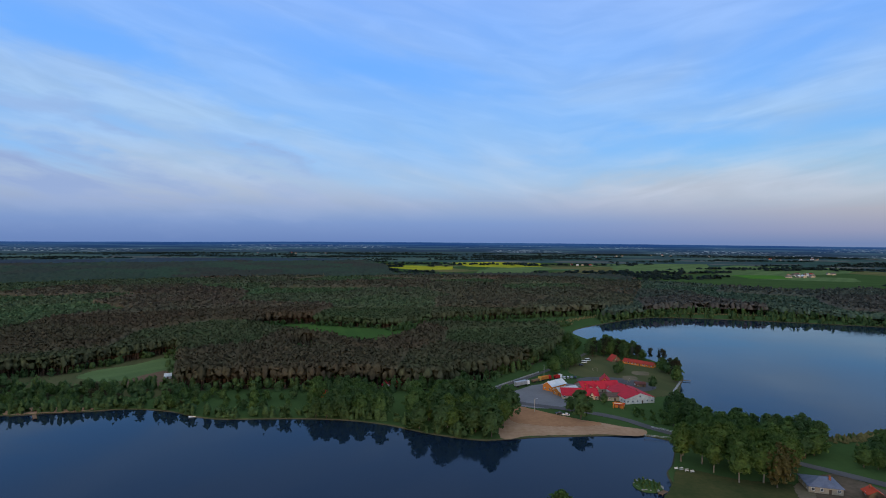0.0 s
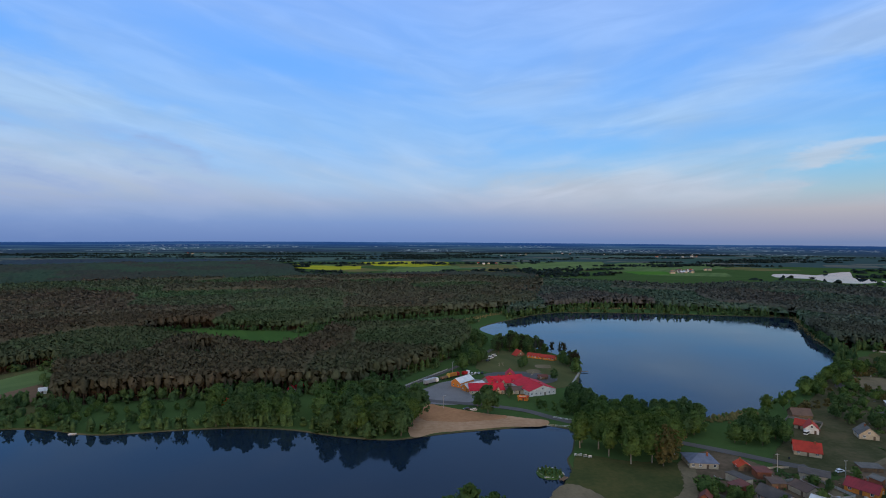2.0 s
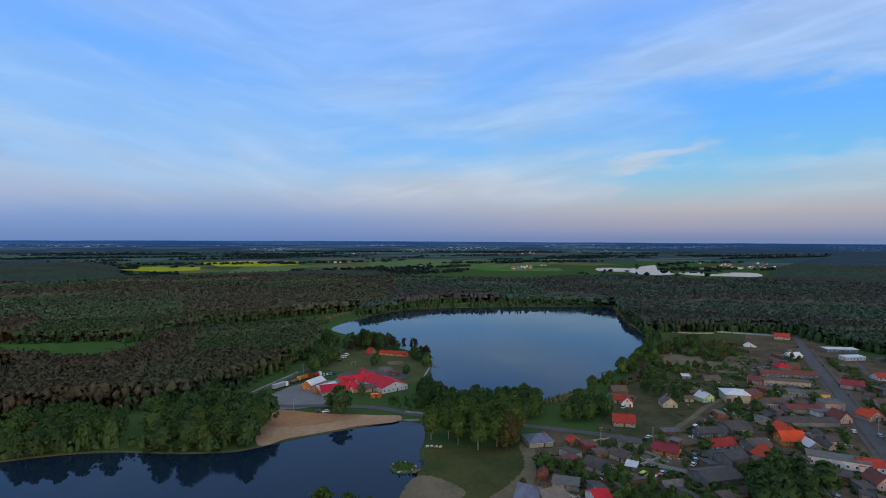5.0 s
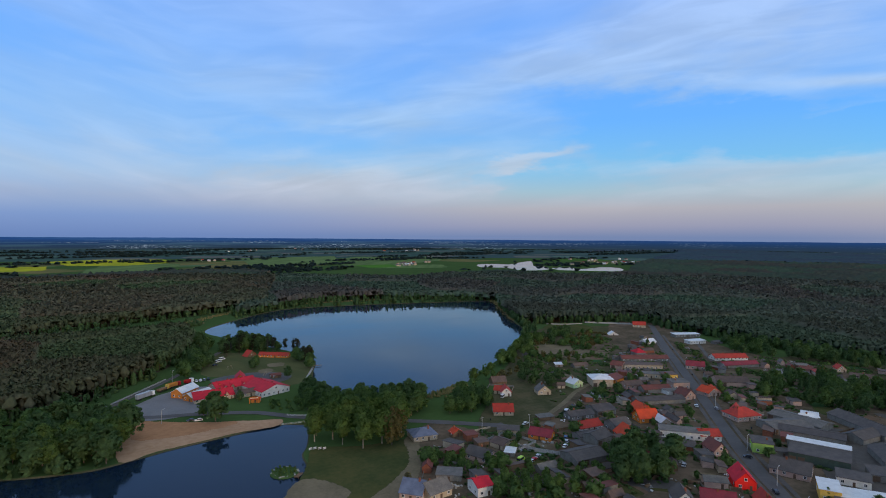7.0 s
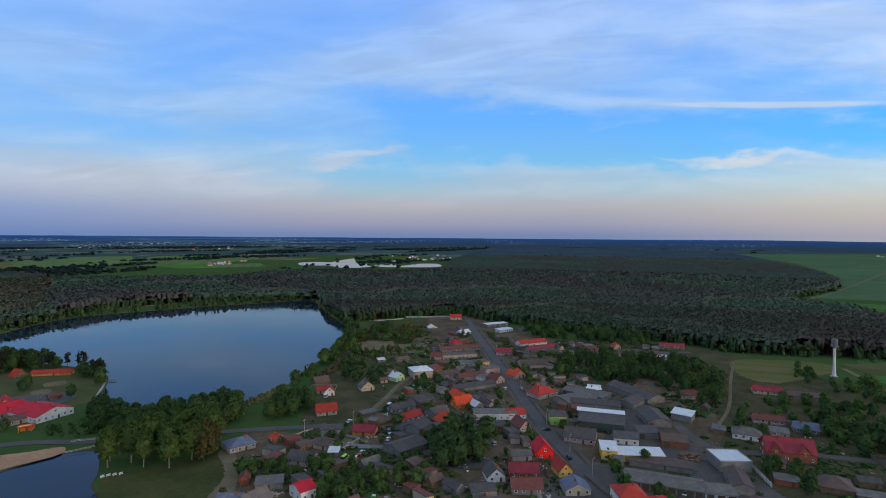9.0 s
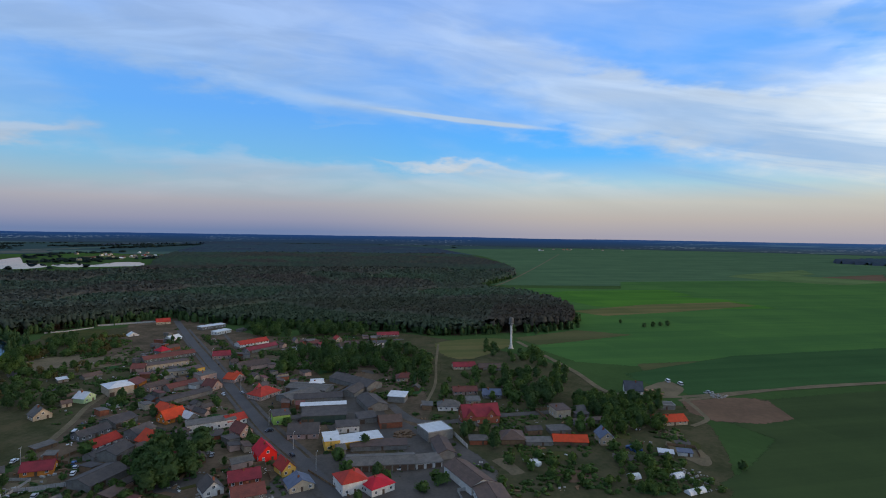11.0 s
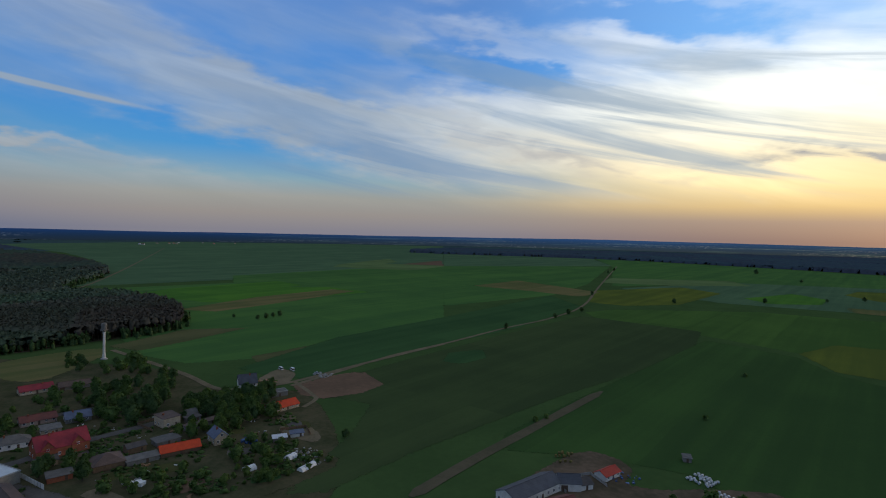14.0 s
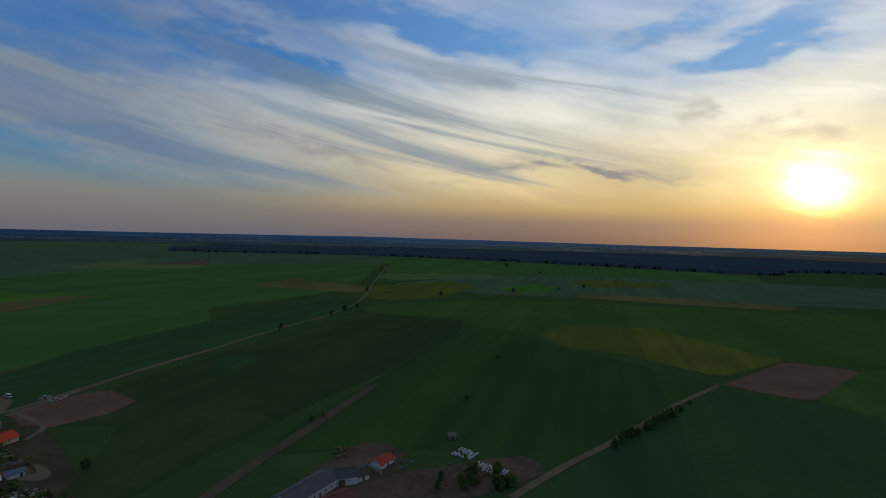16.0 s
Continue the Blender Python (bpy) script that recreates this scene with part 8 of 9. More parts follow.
far_house(3948, -485, 139, 11, "cream", "red")
far_house(2634, -1646, 120, 10, "white", "red")
far_house(2642, -1577, 141, 11, "white", "red")
far_house(2529, -1576, 20, 9, "cream", "red")
far_house(2570, -1532, 75, 16, "cream", "grey")
far_house(-1424, 4189, 74, 17, "grey", "brick")
car(254.3, 212.9, 20, "white", "white delivery van parked on a yard", van=True)
car(244.9, 258.1, 30, "white", "white van beside the red-roofed house", van=True)
car(219.6, 213.0, 10, "white", "white car on the lakeside lane")
car(181.8, 179.1, 15, "lime", "lime-green van among parked cars", van=True)
car(187.2, 175.9, 20, "red", "dark red car on the crowded yard")
car(191.6, 177.5, 20, "silver", "silver car on the crowded yard")
car(184.9, 175.2, 20, "white", "white car on the crowded yard")
car(221.0, 185.5, 30, "blue", "dark blue car between the sheds")
car(211.8, 178.1, 25, "white", "white car between the sheds")
car(217.2, 181.6, 25, "silver", "silver car between the sheds")
car(171.4, 186.0, 30, "silver", "silver car on the crowded yard")
car(271.6, 117.5, 125, "black", "black car driving lane of the street")
car(333.4, 162.7, 40, "silver", "silver car parked by the street")
car(236.7, 42.4, 15, "white", "white van before the garages", van=True)
car(243.2, 94.0, 40, "black", "black car at the street corner")
car(238.0, 130.6, 20, "silver", "silver car on a back yard")
car(328.0, 172.5, 40, "white", "white car by the street")
car(74.7, 326.6, 170, "white", "white car parked above the beach")
car(70.9, 328.9, 170, "black", "black car parked above the beach")
car(93.6, 415.7, 80, "white", "white car in the hotel car park")
car(96.4, 416.0, 80, "white", "white car in the hotel car park")
car(99.2, 416.4, 80, "silver", "silver car in the hotel car park")
car(102.0, 416.7, 80, "black", "black car in the hotel car park")
car(122.5, 468.8, 20, "white", "white camper van on the camping meadow", van=True)
car(127.8, 477.1, 20, "white", "white camper van on the camping meadow", van=True)
car(117.3, 458.4, 20, "black", "black car on the camping meadow")
car(42.5, 358.2, 5, "black", "black car at the edge of the car park")
car(406.1, -123.4, 10, "white", "white van at the building plot", van=True)
car(399.6, -130.2, 10, "white", "white van at the building plot", van=True)
car(381.9, -142.7, 10, "silver", "silver car at the building plot")
lorry(58.0, 393.0, 36, "grey", "white", label="lorry with a long silver-grey trailer and white cab")
lorry(70.5, 404.5, 38, "brown", "yellow", 7.0, 1.2, "flat-bed lorry with a yellow cab and brown load")
lorry(78.0, 409.5, 30, "orange", "red", 7.5, 2.3, "lorry with an orange container and red cab")
lorry(88.5, 414.0, 35, "red", "white", 4.5, 2.0, "short lorry with a red body and white cab")
TAKEN.append((389, 340, 26))
FOOT.append((389, 340, 40.0, 46, 30))
sheet("yard", [(363.5, 350), (375.8, 362), (397, 361), (412, 341), (405, 323), (376, 321), (362, 335)], 0.185, M_TRACK, "dry sandy plot above the lake", "yard", 4, wobble=2.6, fade=4.0)
sheet("yard", [(420, 330), (446, 352), (470, 345), (455, 318), (430, 300), (415, 310)], 0.187, M_YARD, "dug brown garden plots", "yard", 4, wobble=2.6, fade=4.0)
sheet("yard", [(488, 438), (523, 417), (517, 396), (490, 380), (466, 396), (462, 416)], 0.186, C_LAWN, "mown green meadow below the wood", "yard", 4, wobble=2.6, fade=4.0)
building(568.0, 369.0, -52.0, 14.0, 9, 3.0, 3.2, "red", "cream", "g", "house with a dull red roof at the end of the street")
infill([(151.8, 215.4), (197, 220.8), (228.6, 208.6), (284.7, 235.1), (315.8, 228.9), (391.7, 278.6), (540, 338), (498, 258), (385.4, 161.3), (325.3, 105.6), (259.4, 66.7), (192.6, 87.1), (137.7, 141.7), (126.2, 183)], 70, 4)
infill([(483, 208), (560, 106), (360.7, 44.5), (337.6, -42.3), (301.9, -65.3), (266.5, -33.9), (259.6, 15.1), (353.7, 89.2), (357.3, 153.4)], 26, 9)
grove([(-16.1, 296.9), (31.7, 286.1), (40.8, 332), (20.0, 350.0), (-18.6, 343.9)], 36, ('green', 'poplar', 'round'), 13, 19, "willows on the pond's point", 5.5)
grove([(-151.9, 322.5), (-95.1, 323.6), (-74, 319.8), (-83.6, 361.3), (-106.8, 363.4), (-166.7, 362.1)], 30, ('green', 'round', 'fruit'), 4, 8, "trees on the pond's low shore", 5, joined=True)
grove([(-75.1, 318.8), (-33.4, 314.6), (-35.1, 365), (-86.3, 366.5)], 26, ('green', 'round', 'green', 'round'), 10, 15, "trees on the pond's shore", 4.5, joined=True)
grove([(-284.3, 324.2), (-218, 336.5), (-155.9, 331), (-169.8, 364.7), (-242.4, 374.1), (-319.3, 364.2)], 56, ('green', 'round', 'pine'), 5, 9, "trees on the pond's shore", 5, joined=True)
grove([(-20.6, 382.1), (27.7, 367.9), (10.0, 408.4), (-18.9, 423.4)], 9, ('green', 'round'), 8, 12, "broadleaf trees at the wood's edge", 6, joined=True)
grove([(135, 516), (169, 537), (188, 489), (187, 433.7), (174.7, 399.4), (176.6, 436.7), (162, 497), (128, 485)], 46, ('pine', 'round', 'pine', 'green', 'dead'), 9, 15, "trees on the lake shore", 4, joined=True)
grove([(86.2, 421.3), (115.2, 454.4), (139, 559), (117, 545)], 12, ('round', 'green'), 10, 14, "trees at the wood's edge", 5, joined=True)
grove([(111, 325.4), (126.6, 300), (138.7, 332.7), (130.3, 337.8), (116, 336.7)], 14, ('bush', 'fruit'), 2, 4.5, "low bushes before the hotel", 4)
grove([(125.1, 301.6), (143, 307.6), (159.3, 349.3), (144.6, 344.8)], 11, ('round', 'green'), 8, 11, "trees between hotel and lake road", 4, joined=True)
grove([(107.7, 249.2), (122.6, 234.6), (148.8, 231.8), (165, 250.8), (145.5, 265.5), (120.7, 270.1)], 15, ('poplar',), 15, 20, "tall trees of the pond park", 6)
grove([(142.3, 231.5), (154.8, 233.7), (165, 250.8), (155, 249.6)], 5, ('rust',), 12, 16, "rusty trees of the pond park", 4)
grove([(127.5, 287.1), (182.1, 264.1), (200.4, 285), (155.6, 298.2), (145, 317.9)], 34, ('round', 'green', 'round'), 10, 15, "trees between pond and lake", 4.5)
grove([(191.4, 249.2), (222, 245.6), (236.5, 265.5), (215, 269.7)], 14, ('round', 'green'), 9, 13, "trees by the lakeside lane", 5)
grove([(254.7, 300), (316.5, 332.4), (411, 398), (404, 371), (320.3, 321.2), (260.8, 289)], 30, ('green', 'poplar', 'fruit'), 6, 12, "trees on the lake's village shore", 4.5, joined=True)
grove([(314.5, 305.6), (340.1, 286.9), (418, 310), (497, 369), (465, 400), (403, 396)], 80, ('green', 'fruit', 'rust', 'bush'), 2.5, 6.5, "garden trees above the lake", 4, joined=True)
grove([(198, 138.7), (217.5, 124.3), (249.1, 138.3), (248.7, 154.6), (230.3, 160.9)], 16, ('round',), 10, 14, "dark trees in the village", 4.5)
grove([(523, 266), (506, 217), (534, 162), (532, 129), (581, 141), (587, 179), (585, 215), (598, 280)], 50, ('round', 'green'), 8, 12, "trees along the wood's edge", 5, joined=True)
grove([(374.7, 156.7), (393.6, 99.4), (353.7, 47.3), (441.3, 52.4), (483.2, 91), (474.5, 140.8), (437.2, 173.2)], 105, ('round', 'green', 'spruce'), 7, 12, "garden trees of the village", 4.5, joined=True)
grove([(287.8, -36.4), (302, -89.1), (355.9, -102.7), (352.8, -51.2)], 62, ('round', 'green', 'fruit'), 5, 9, "garden trees at the village edge", 4.5, joined=True)
grove([(348.9, -2.7), (354.8, -40.8), (397, -49.4), (413.9, -5)], 20, ('round', 'green'), 6, 10, "garden trees at the village edge", 5, joined=True)
grove([(308.6, -18.5), (328.1, -36.2), (360.2, -35.9), (352, -22.6)], 6, ('round',), 10, 13, "tall garden trees", 5)
grove([(464.4, 13.9), (422.3, -56.6), (471.5, -65.3), (513, 10)], 24, ('round', 'green', 'bush'), 4, 8, "bushes below the water tower", 5)
grove([(221.8, -42), (225.8, -71.7), (273.5, -83.6), (273.2, -56.6)], 24, ('bush', 'fruit', 'green'), 3, 6, "garden bushes", 4)
grove([(266.6, 15.6), (262.7, -6.6), (292.6, -1.1), (285.6, 18.3)], 6, ('round', 'green'), 6, 9, "garden trees by the brick house", 4)
grove([(216.7, -3.5), (221.5, -39.7), (261.2, -43.8), (261.9, -1.1)], 14, ('bush', 'fruit'), 3, 5, "garden bushes", 6)
grove([(140, 203), (162.3, 170.6), (177, 178.7), (153.2, 212.6)], 20, ('bush', 'fruit', 'green'), 3, 7, "garden bushes", 4)
grove([(144.1, 157.9), (185, 132.2), (211.7, 151.5), (168.2, 180.6)], 34, ('bush', 'fruit', 'green'), 3, 7, "garden bushes", 4)
grove([(176.4, 244.9), (198.3, 217.7), (242.6, 204.2), (357.2, 256.5), (510, 319), (476, 218), (337, 117.5), (216.8, 98.3), (185.1, 190.8)], 80, ('bush', 'fruit', 'green', 'round'), 2.5, 6.5, "garden trees among the houses", 6)
grove([(231.8, 78.5), (259.6, 65.1), (217, -5.8), (183.1, 33.6)], 8, ('green', 'bush'), 3, 7, "yard trees", 8)
grove([(399.4, 135.9), (348, 42.9), (407.7, 33.3), (414.6, -9.2), (337.1, -38.9), (312.8, 18.6), (338.8, 63.4)], 26, ('bush', 'fruit', 'green'), 3, 7, "garden trees among the houses", 6)
grove([(273.5, -83.6), (228.2, -96.6), (221.2, -72.4), (246.2, -68.3)], 12, ('bush',), 1.5, 3, "low garden bushes", 5)
grove([(130.9, -191.9), (121.7, -202), (95.8, -225.4), (91.7, -216.1), (120.4, -176.9)], 9, ('bush', 'green'), 3, 7, "bushes round the farmyard", 5)
grove([(81.1, -268.6), (79.9, -293.6), (65.8, -369.5), (61.1, -361.9), (74, -283.2)], 10, ('green', 'bush'), 4, 7, "bushes along the lane", 4)
plant("round", 467.0, -393.7, 7, "lone field trees")
plant("round", 529.7, -799.2, 9, "lone field trees")
plant("round", 465.0, -955.2, 9, "lone field trees")
plant("round", 886.0, -1759.2, 16, "lone field trees")
plant("round", 657.4, -1530.0, 9, "lone field trees")
plant("round", 420.8, -1075.7, 7, "lone field trees")
plant("round", 396.1, -1161.6, 9, "lone field trees")
plant("round", 645.6, -168.5, 6, "lone field trees")
plant("round", 648.6, -178.9, 7, "lone field trees")
plant("round", 656.7, -189.3, 6, "lone field trees")
plant("round", 660.9, -198.7, 7, "lone field trees")
plant("round", 671.7, -147.6, 5, "lone field trees")
plant("round", 527.8, -581.3, 7, "lone field trees")
plant("round", 516.9, -544.4, 8, "lone field trees")
plant("round", 500.1, -502.6, 7, "lone field trees")
plant("round", 671.2, -765.5, 8, "lone field trees")
plant("round", 1128.6, -1384.4, 10, "lone field trees")
plant("round", 1062.1, -1276.8, 9, "lone field trees")
plant("bush", 219.8, -425.4, 3, "lone field trees")
plant("bush", 177.5, -302.4, 3, "lone field trees")
plant("bush", 225.4, -212.8, 3, "lone field trees")
plant("bush", 225.9, -222.3, 3, "lone field trees")
plant("green", 76.0, -278.0, 5, "bushes along the lane")
plant("green", 74.9, -286.4, 6, "bushes along the lane")
plant("green", 74.7, -295.5, 5, "bushes along the lane")
plant("green", 72.7, -298.0, 6, "bushes along the lane")
plant("bush", 71.6, -305.2, 4, "bushes along the lane")
plant("green", 69.5, -316.7, 5, "bushes along the lane")
plant("green", 67.4, -326.4, 6, "bushes along the lane")
plant("bush", 66.6, -339.1, 4, "bushes along the lane")
plant("green", 63.3, -349.4, 5, "bushes along the lane")
plant("bush", 60.7, -363.5, 4, "bushes along the lane")
plant("bush", 57.9, -384.6, 3, "bushes along the lane")
plant("round", 255.1, -111.1, 5)
plant("round", 410.2, -50.3, 9)
plant("round", 453.3, -30.7, 7)
plant("round", 420.0, -45.2, 8)
plant("round", 82.2, 320.9, 17)
plant("green", 79.1, 334.8, 9)
plant("round", 150.5, 387.9, 9)
plant("green", 142.4, 435.5, 9)
plant("round", 138.2, 430.3, 8)
plant("round", 104.7, 350.8, 7)
plant("spruce", 252.0, 78.4, 6)
plant("spruce", 256.0, 121.0, 8)
plant("round", 259.7, 63.8, 6)
plant("round", 225.6, 49.6, 7)
plant("rust", 125.1, 188.9, 6)
plant("green", 34, 186, 15, "trees on the near pond shore")
plant("green", 42, 190, 17, "trees on the near pond shore")
plant("green", 50, 186, 15, "trees on the near pond shore")
plant("green", 58, 184, 13, "trees on the near pond shore")
plant("green", 46, 180, 14, "trees on the near pond shore")
plant("green", 26, 182, 12, "trees on the near pond shore")
grove([(318, 314), (334, 297), (312, 268), (290, 250), (272, 258), (280, 285)], 11, ("round", "green", "round"), 6, 10, "dark garden trees above the lake", 6.0)
grove([(299, 230), (306, 211), (321, 220), (316, 232)], 3, ("round", "green"), 5, 8, "garden trees behind the sheds", 6.0)
grove([(470, 412), (476, 398), (450, 366), (418, 360), (405, 362), (440, 392)], 16, ("round", "green"), 6, 10, "trees on the slope below the wood", 6.0)
YARDS = [(151.8, 215.4), (197, 220.8), (228.6, 208.6), (284.7, 235.1), (315.8, 228.9), (391.7, 278.6), (540, 338), (498, 258), (385.4, 161.3), (325.3, 105.6), (259.4, 66.7), (192.6, 87.1), (137.7, 141.7), (126.2, 183)]
undergrowth([(262, 292), (330, 330), (420, 396), (480, 400), (500, 360), (440, 330), (352, 345), (300, 300)], 1500, 33, M_LEAF_RUST, "olive-brown shrubs on the slope above the lake", 0.8, 3.2)
undergrowth(YARDS, 3000, 31, M_LEAF_DEEP, "weeds, hedges and bushes between the yards", 0.5, 1.9)
GARDENS = [(385, 385), (483, 353), (408.6, 245.7), (508, 218), (560, 106), (360.7, 44.5), (337.6, -42.3), (306.9, -99.4), (233.7, -94.4), (217, -5.8), (353.7, 89.2), (357.3, 153.4), (259.4, 227.3)]
undergrowth(GARDENS, 5200, 32, M_LEAF, "weeds, beds and bushes of the gardens", 0.5, 2.0)
garden_beds(GARDENS, 60, 12)
garden_beds(YARDS, 46, 13)
clutter(YARDS, 90, 50, M_CONCRETE, "pale boards, stones and crates lying on the yards", 0.7)
clutter(YARDS, 60, 51, WALL['wood'], "brown timber and stacked firewood on the yards", 0.9)
clutter(YARDS, 26, 52, PAINT['blue'], "blue tubs and sheeting on the yards", 0.5)
clutter(YARDS, 40, 53, M_TRIM, "white oddments on the yards", 0.45)
clutter(GARDENS, 60, 54, M_CONCRETE, "pale oddments among the gardens", 0.6)
clutter(GARDENS, 50, 55, WALL['wood'], "brown timber lying in the gardens", 0.8)
clutter(GARDENS, 24, 56, M_TRIM, "white oddments among the gardens", 0.5)
bench(108.3, 249.8, 10)
bench(110.4, 249.2, 10)
bench(112.3, 247.8, 10)
bench(114.2, 246.5, 10)
play_frame(124.0, 440.8, 20)
play_frame(139.7, 405.7, 60)
entrance_sign(110.4, 341.0, -15)
trash_bin(208.2, 229.5, 30)
trash_bin(297.6, 217.8, 60)
trash_bin(275.5, 142.3, 40)
trash_bin(314.4, 134.2, 50)
trash_bin(383.9, 179.1, 55)
trash_bin(476.1, 274.1, 55)
trash_bin(400.5, 214.3, 55)

# ---- water tower ----
def lathe(profile, sides=24):
    """A turned body from radius and height pairs."""
    bm = bmesh.new()
    rings = [[bm.verts.new((r * math.cos(2 * math.pi * i / sides), r * math.sin(2 * math.pi * i / sides), z)) for i in range(sides)] for r, z in profile]
    for a, b in zip(rings, rings[1:]):
        for i in range(sides):
            bm.faces.new((a[i], a[(i + 1) % sides], b[(i + 1) % sides], b[i]))
    bm.faces.new(rings[-1])
    bm.faces.new(rings[0][::-1])
    return bm


tower = thing("water_tower", pose(503.5, -13, 0), "slender pale water tower with a small tank on top", "water tower")
part("shaft", lathe([(1.5, -0.2), (1.3, 3), (0.95, 5), (0.9, 20.5), (1.1, 21.5)]), WALL["white"], tower)
part("tank", lathe([(1.1, 21.5), (2.0, 23.2), (2.1, 27.4), (1.9, 28.2), (0.6, 29.0)]), WALL["grey"], tower)
bm = bmesh.new()
for k in range(12):
    a = k * math.pi / 6
    tube(bm, (2.5 * math.cos(a), 2.5 * math.sin(a), 22.4), (2.5 * math.cos(a), 2.5 * math.sin(a), 23.5), 0.04, 0.04, 4)
    b = a + math.pi / 6
    tube(bm, (2.5 * math.cos(a), 2.5 * math.sin(a), 23.5), (2.5 * math.cos(b), 2.5 * math.sin(b), 23.5), 0.04, 0.04, 4)
part("railing", bm, M_METAL, tower)
part("base", lathe([(2.6, -0.2), (2.6, 0.5), (1.7, 0.9)]), M_CONCRETE, tower)
TAKEN.append((503.5, -13, 4))

# ---- planted islet with its fountain ring in the pond ----
islet = thing("islet", pose(89, 233.5, -0.6), "small round planted islet in the pond", "islet")
part("mound", lathe([(6.4, -0.6), (6.2, 0.45), (4.6, 0.95), (2.0, 1.2)], 28), M_GRASS, islet)
rng = random.Random(3)
bm = bmesh.new()
for k in range(34):
    a, r = k * 2.4, rng.uniform(2.0, 6.1)
    box(bm, r * math.cos(a), r * math.sin(a), 0.35, rng.uniform(0.5, 1.3), rng.uniform(0.4, 0.9), 0.5, rng.uniform(0, 180))
part("stones", bm, M_CONCRETE, islet)
for k in range(24):
    a, r = k * 2.4, 1.15 * math.sqrt(k + 0.5)
    plant("fruit", 89 + r * math.cos(a), 233.5 + r * math.sin(a), rng.uniform(0.9, 1.6), "bushes on the islet").location.z = 0.3

# ---- timber footbridge to the islet and jetties ----
def jetty(x, y, turn, length, width, label, pale=True):
    ob = thing("jetty", pose(x, y, -0.5, 0, 0, turn), label, "jetty")
    boards = max(3, int(length / 0.9))
    for k in range(boards):
        set_in(piece("jetty_board_%d" % (width * 10), lambda: slab(0.82, width, 0.09), M_CONCRETE if pale == "concrete" else M_TRIM if pale else WALL["wood"]), ob, (k + 0.5) * length / boards, 0, 0.75, 0, "board")
    for k in range(0, boards, 4):
        for s in (-1, 1):
            set_in(piece("jetty_post", lambda: slab(0.18, 0.18, 2.2), WALL["wood"]), ob, (k + 0.5) * length / boards, s * (width / 2 - 0.1), -1.0, 0, "post")
    return ob


def pond_boat(x, y, turn):
    ob = thing("rowing_boat", pose(x, y, -0.55, 0, 0, turn), "pale rowing boat lying at the bank", "boat")
    bm = bmesh.new()
    vs = box(bm, 0, 0, 0, 4.0, 1.4, 0.55)
    for v in vs:
        if v.co.z < 0.2:
            v.co.x *= 0.8
            v.co.y *= 0.6
        if v.co.x > 1.4:
            v.co.y *= 0.25
    top = max(bm.faces, key=lambda f: f.calc_center_median().z)
    bmesh.ops.inset_region(bm, faces=[top], thickness=0.12)
    for v in top.verts:
        v.co.z -= 0.3
    part("hull", bm, M_TRIM, ob)
    bm = bmesh.new()
    box(bm, 0, 0, 0.34, 0.3, 1.0, 0.06)
    part("thwart", bm, WALL["wood"], ob)


jetty(152.5, 364.5, 58.5, 51.0, 1.7, "pale concrete quay beside the hotel lake shore", "concrete")
jetty(180.5, 412.5, -21.3, 7.6, 2, "dark timber jetty on the lake", False)
jetty(94.4, 227.9, -139.9, 4.6, 2, "dark timber footbridge at the islet", False)
jetty(-242.0, 321.8, -49.9, 9.2, 2, "grey timber jetty on the pond", False)
pond_boat(-148.1, 321.5, 15)
pond_boat(-90.2, 320.6, 20)
pond_boat(-90.3, 321.4, 10)


# ---- poles, bales, tunnels, rubble ----
def pole(x, y, tall=9.0, lamp=False):
    ob = thing("street_lamp" if lamp else "utility_pole", pose(x, y, 0), "grey concrete street lamp beside the lane" if lamp else "pale concrete power pole beside the lane", "street lamp" if lamp else "pole")
    bm = bmesh.new()
    tube(bm, (0, 0, -0.2), (0, 0, tall), 0.17, 0.1, 8)
    part("post", bm, M_CONCRETE, ob)
    bm = bmesh.new()
    if lamp:
        tube(bm, (0, 0, tall - 0.1), (1.4, 0, tall + 0.3), 0.05, 0.05, 6)
        part("arm", bm, M_METAL, ob)
        bm = bmesh.new()
        box(bm, 1.6, 0, tall + 0.22, 0.7, 0.25, 0.14)
        part("lamp_head", bm, M_METAL, ob)
    else:
        box(bm, 0, 0, tall - 0.5, 1.8, 0.12, 0.12)
        part("crossbar", bm, M_CONCRETE, ob)
        for k in (-0.8, 0, 0.8):
            bm = bmesh.new()
            tube(bm, (k, 0, tall - 0.4), (k, 0, tall - 0.1), 0.06, 0.05, 6)
            part("insulator", bm, M_TRIM, ob)


def bale(x, y, z, turn, wrapped):
    ob = thing("silage_bale" if wrapped else "straw_bale", pose(x, y, z, 0, 0, turn), "round silage bale wrapped in white film" if wrapped else "weathered round straw bale in a heap", "bale", "bales on the farmyard")
    me = piece("wrap" if wrapped else "straw", lambda: rounded_bale(), M_FILM if wrapped else M_REED)
    set_in(me, ob, 0, 0, 0, 0, "wrap" if wrapped else "straw")


def rounded_bale():
    bm = bmesh.new()
    tube(bm, (-0.58, 0, 0.6), (0.58, 0, 0.6), 0.6, 0.6, 14)
    bmesh.ops.bevel(bm, geom=[e for e in bm.edges if abs(e.verts[0].co.x - e.verts[1].co.x) < 0.01], offset=0.12, segments=2, affect="EDGES")
    return bm


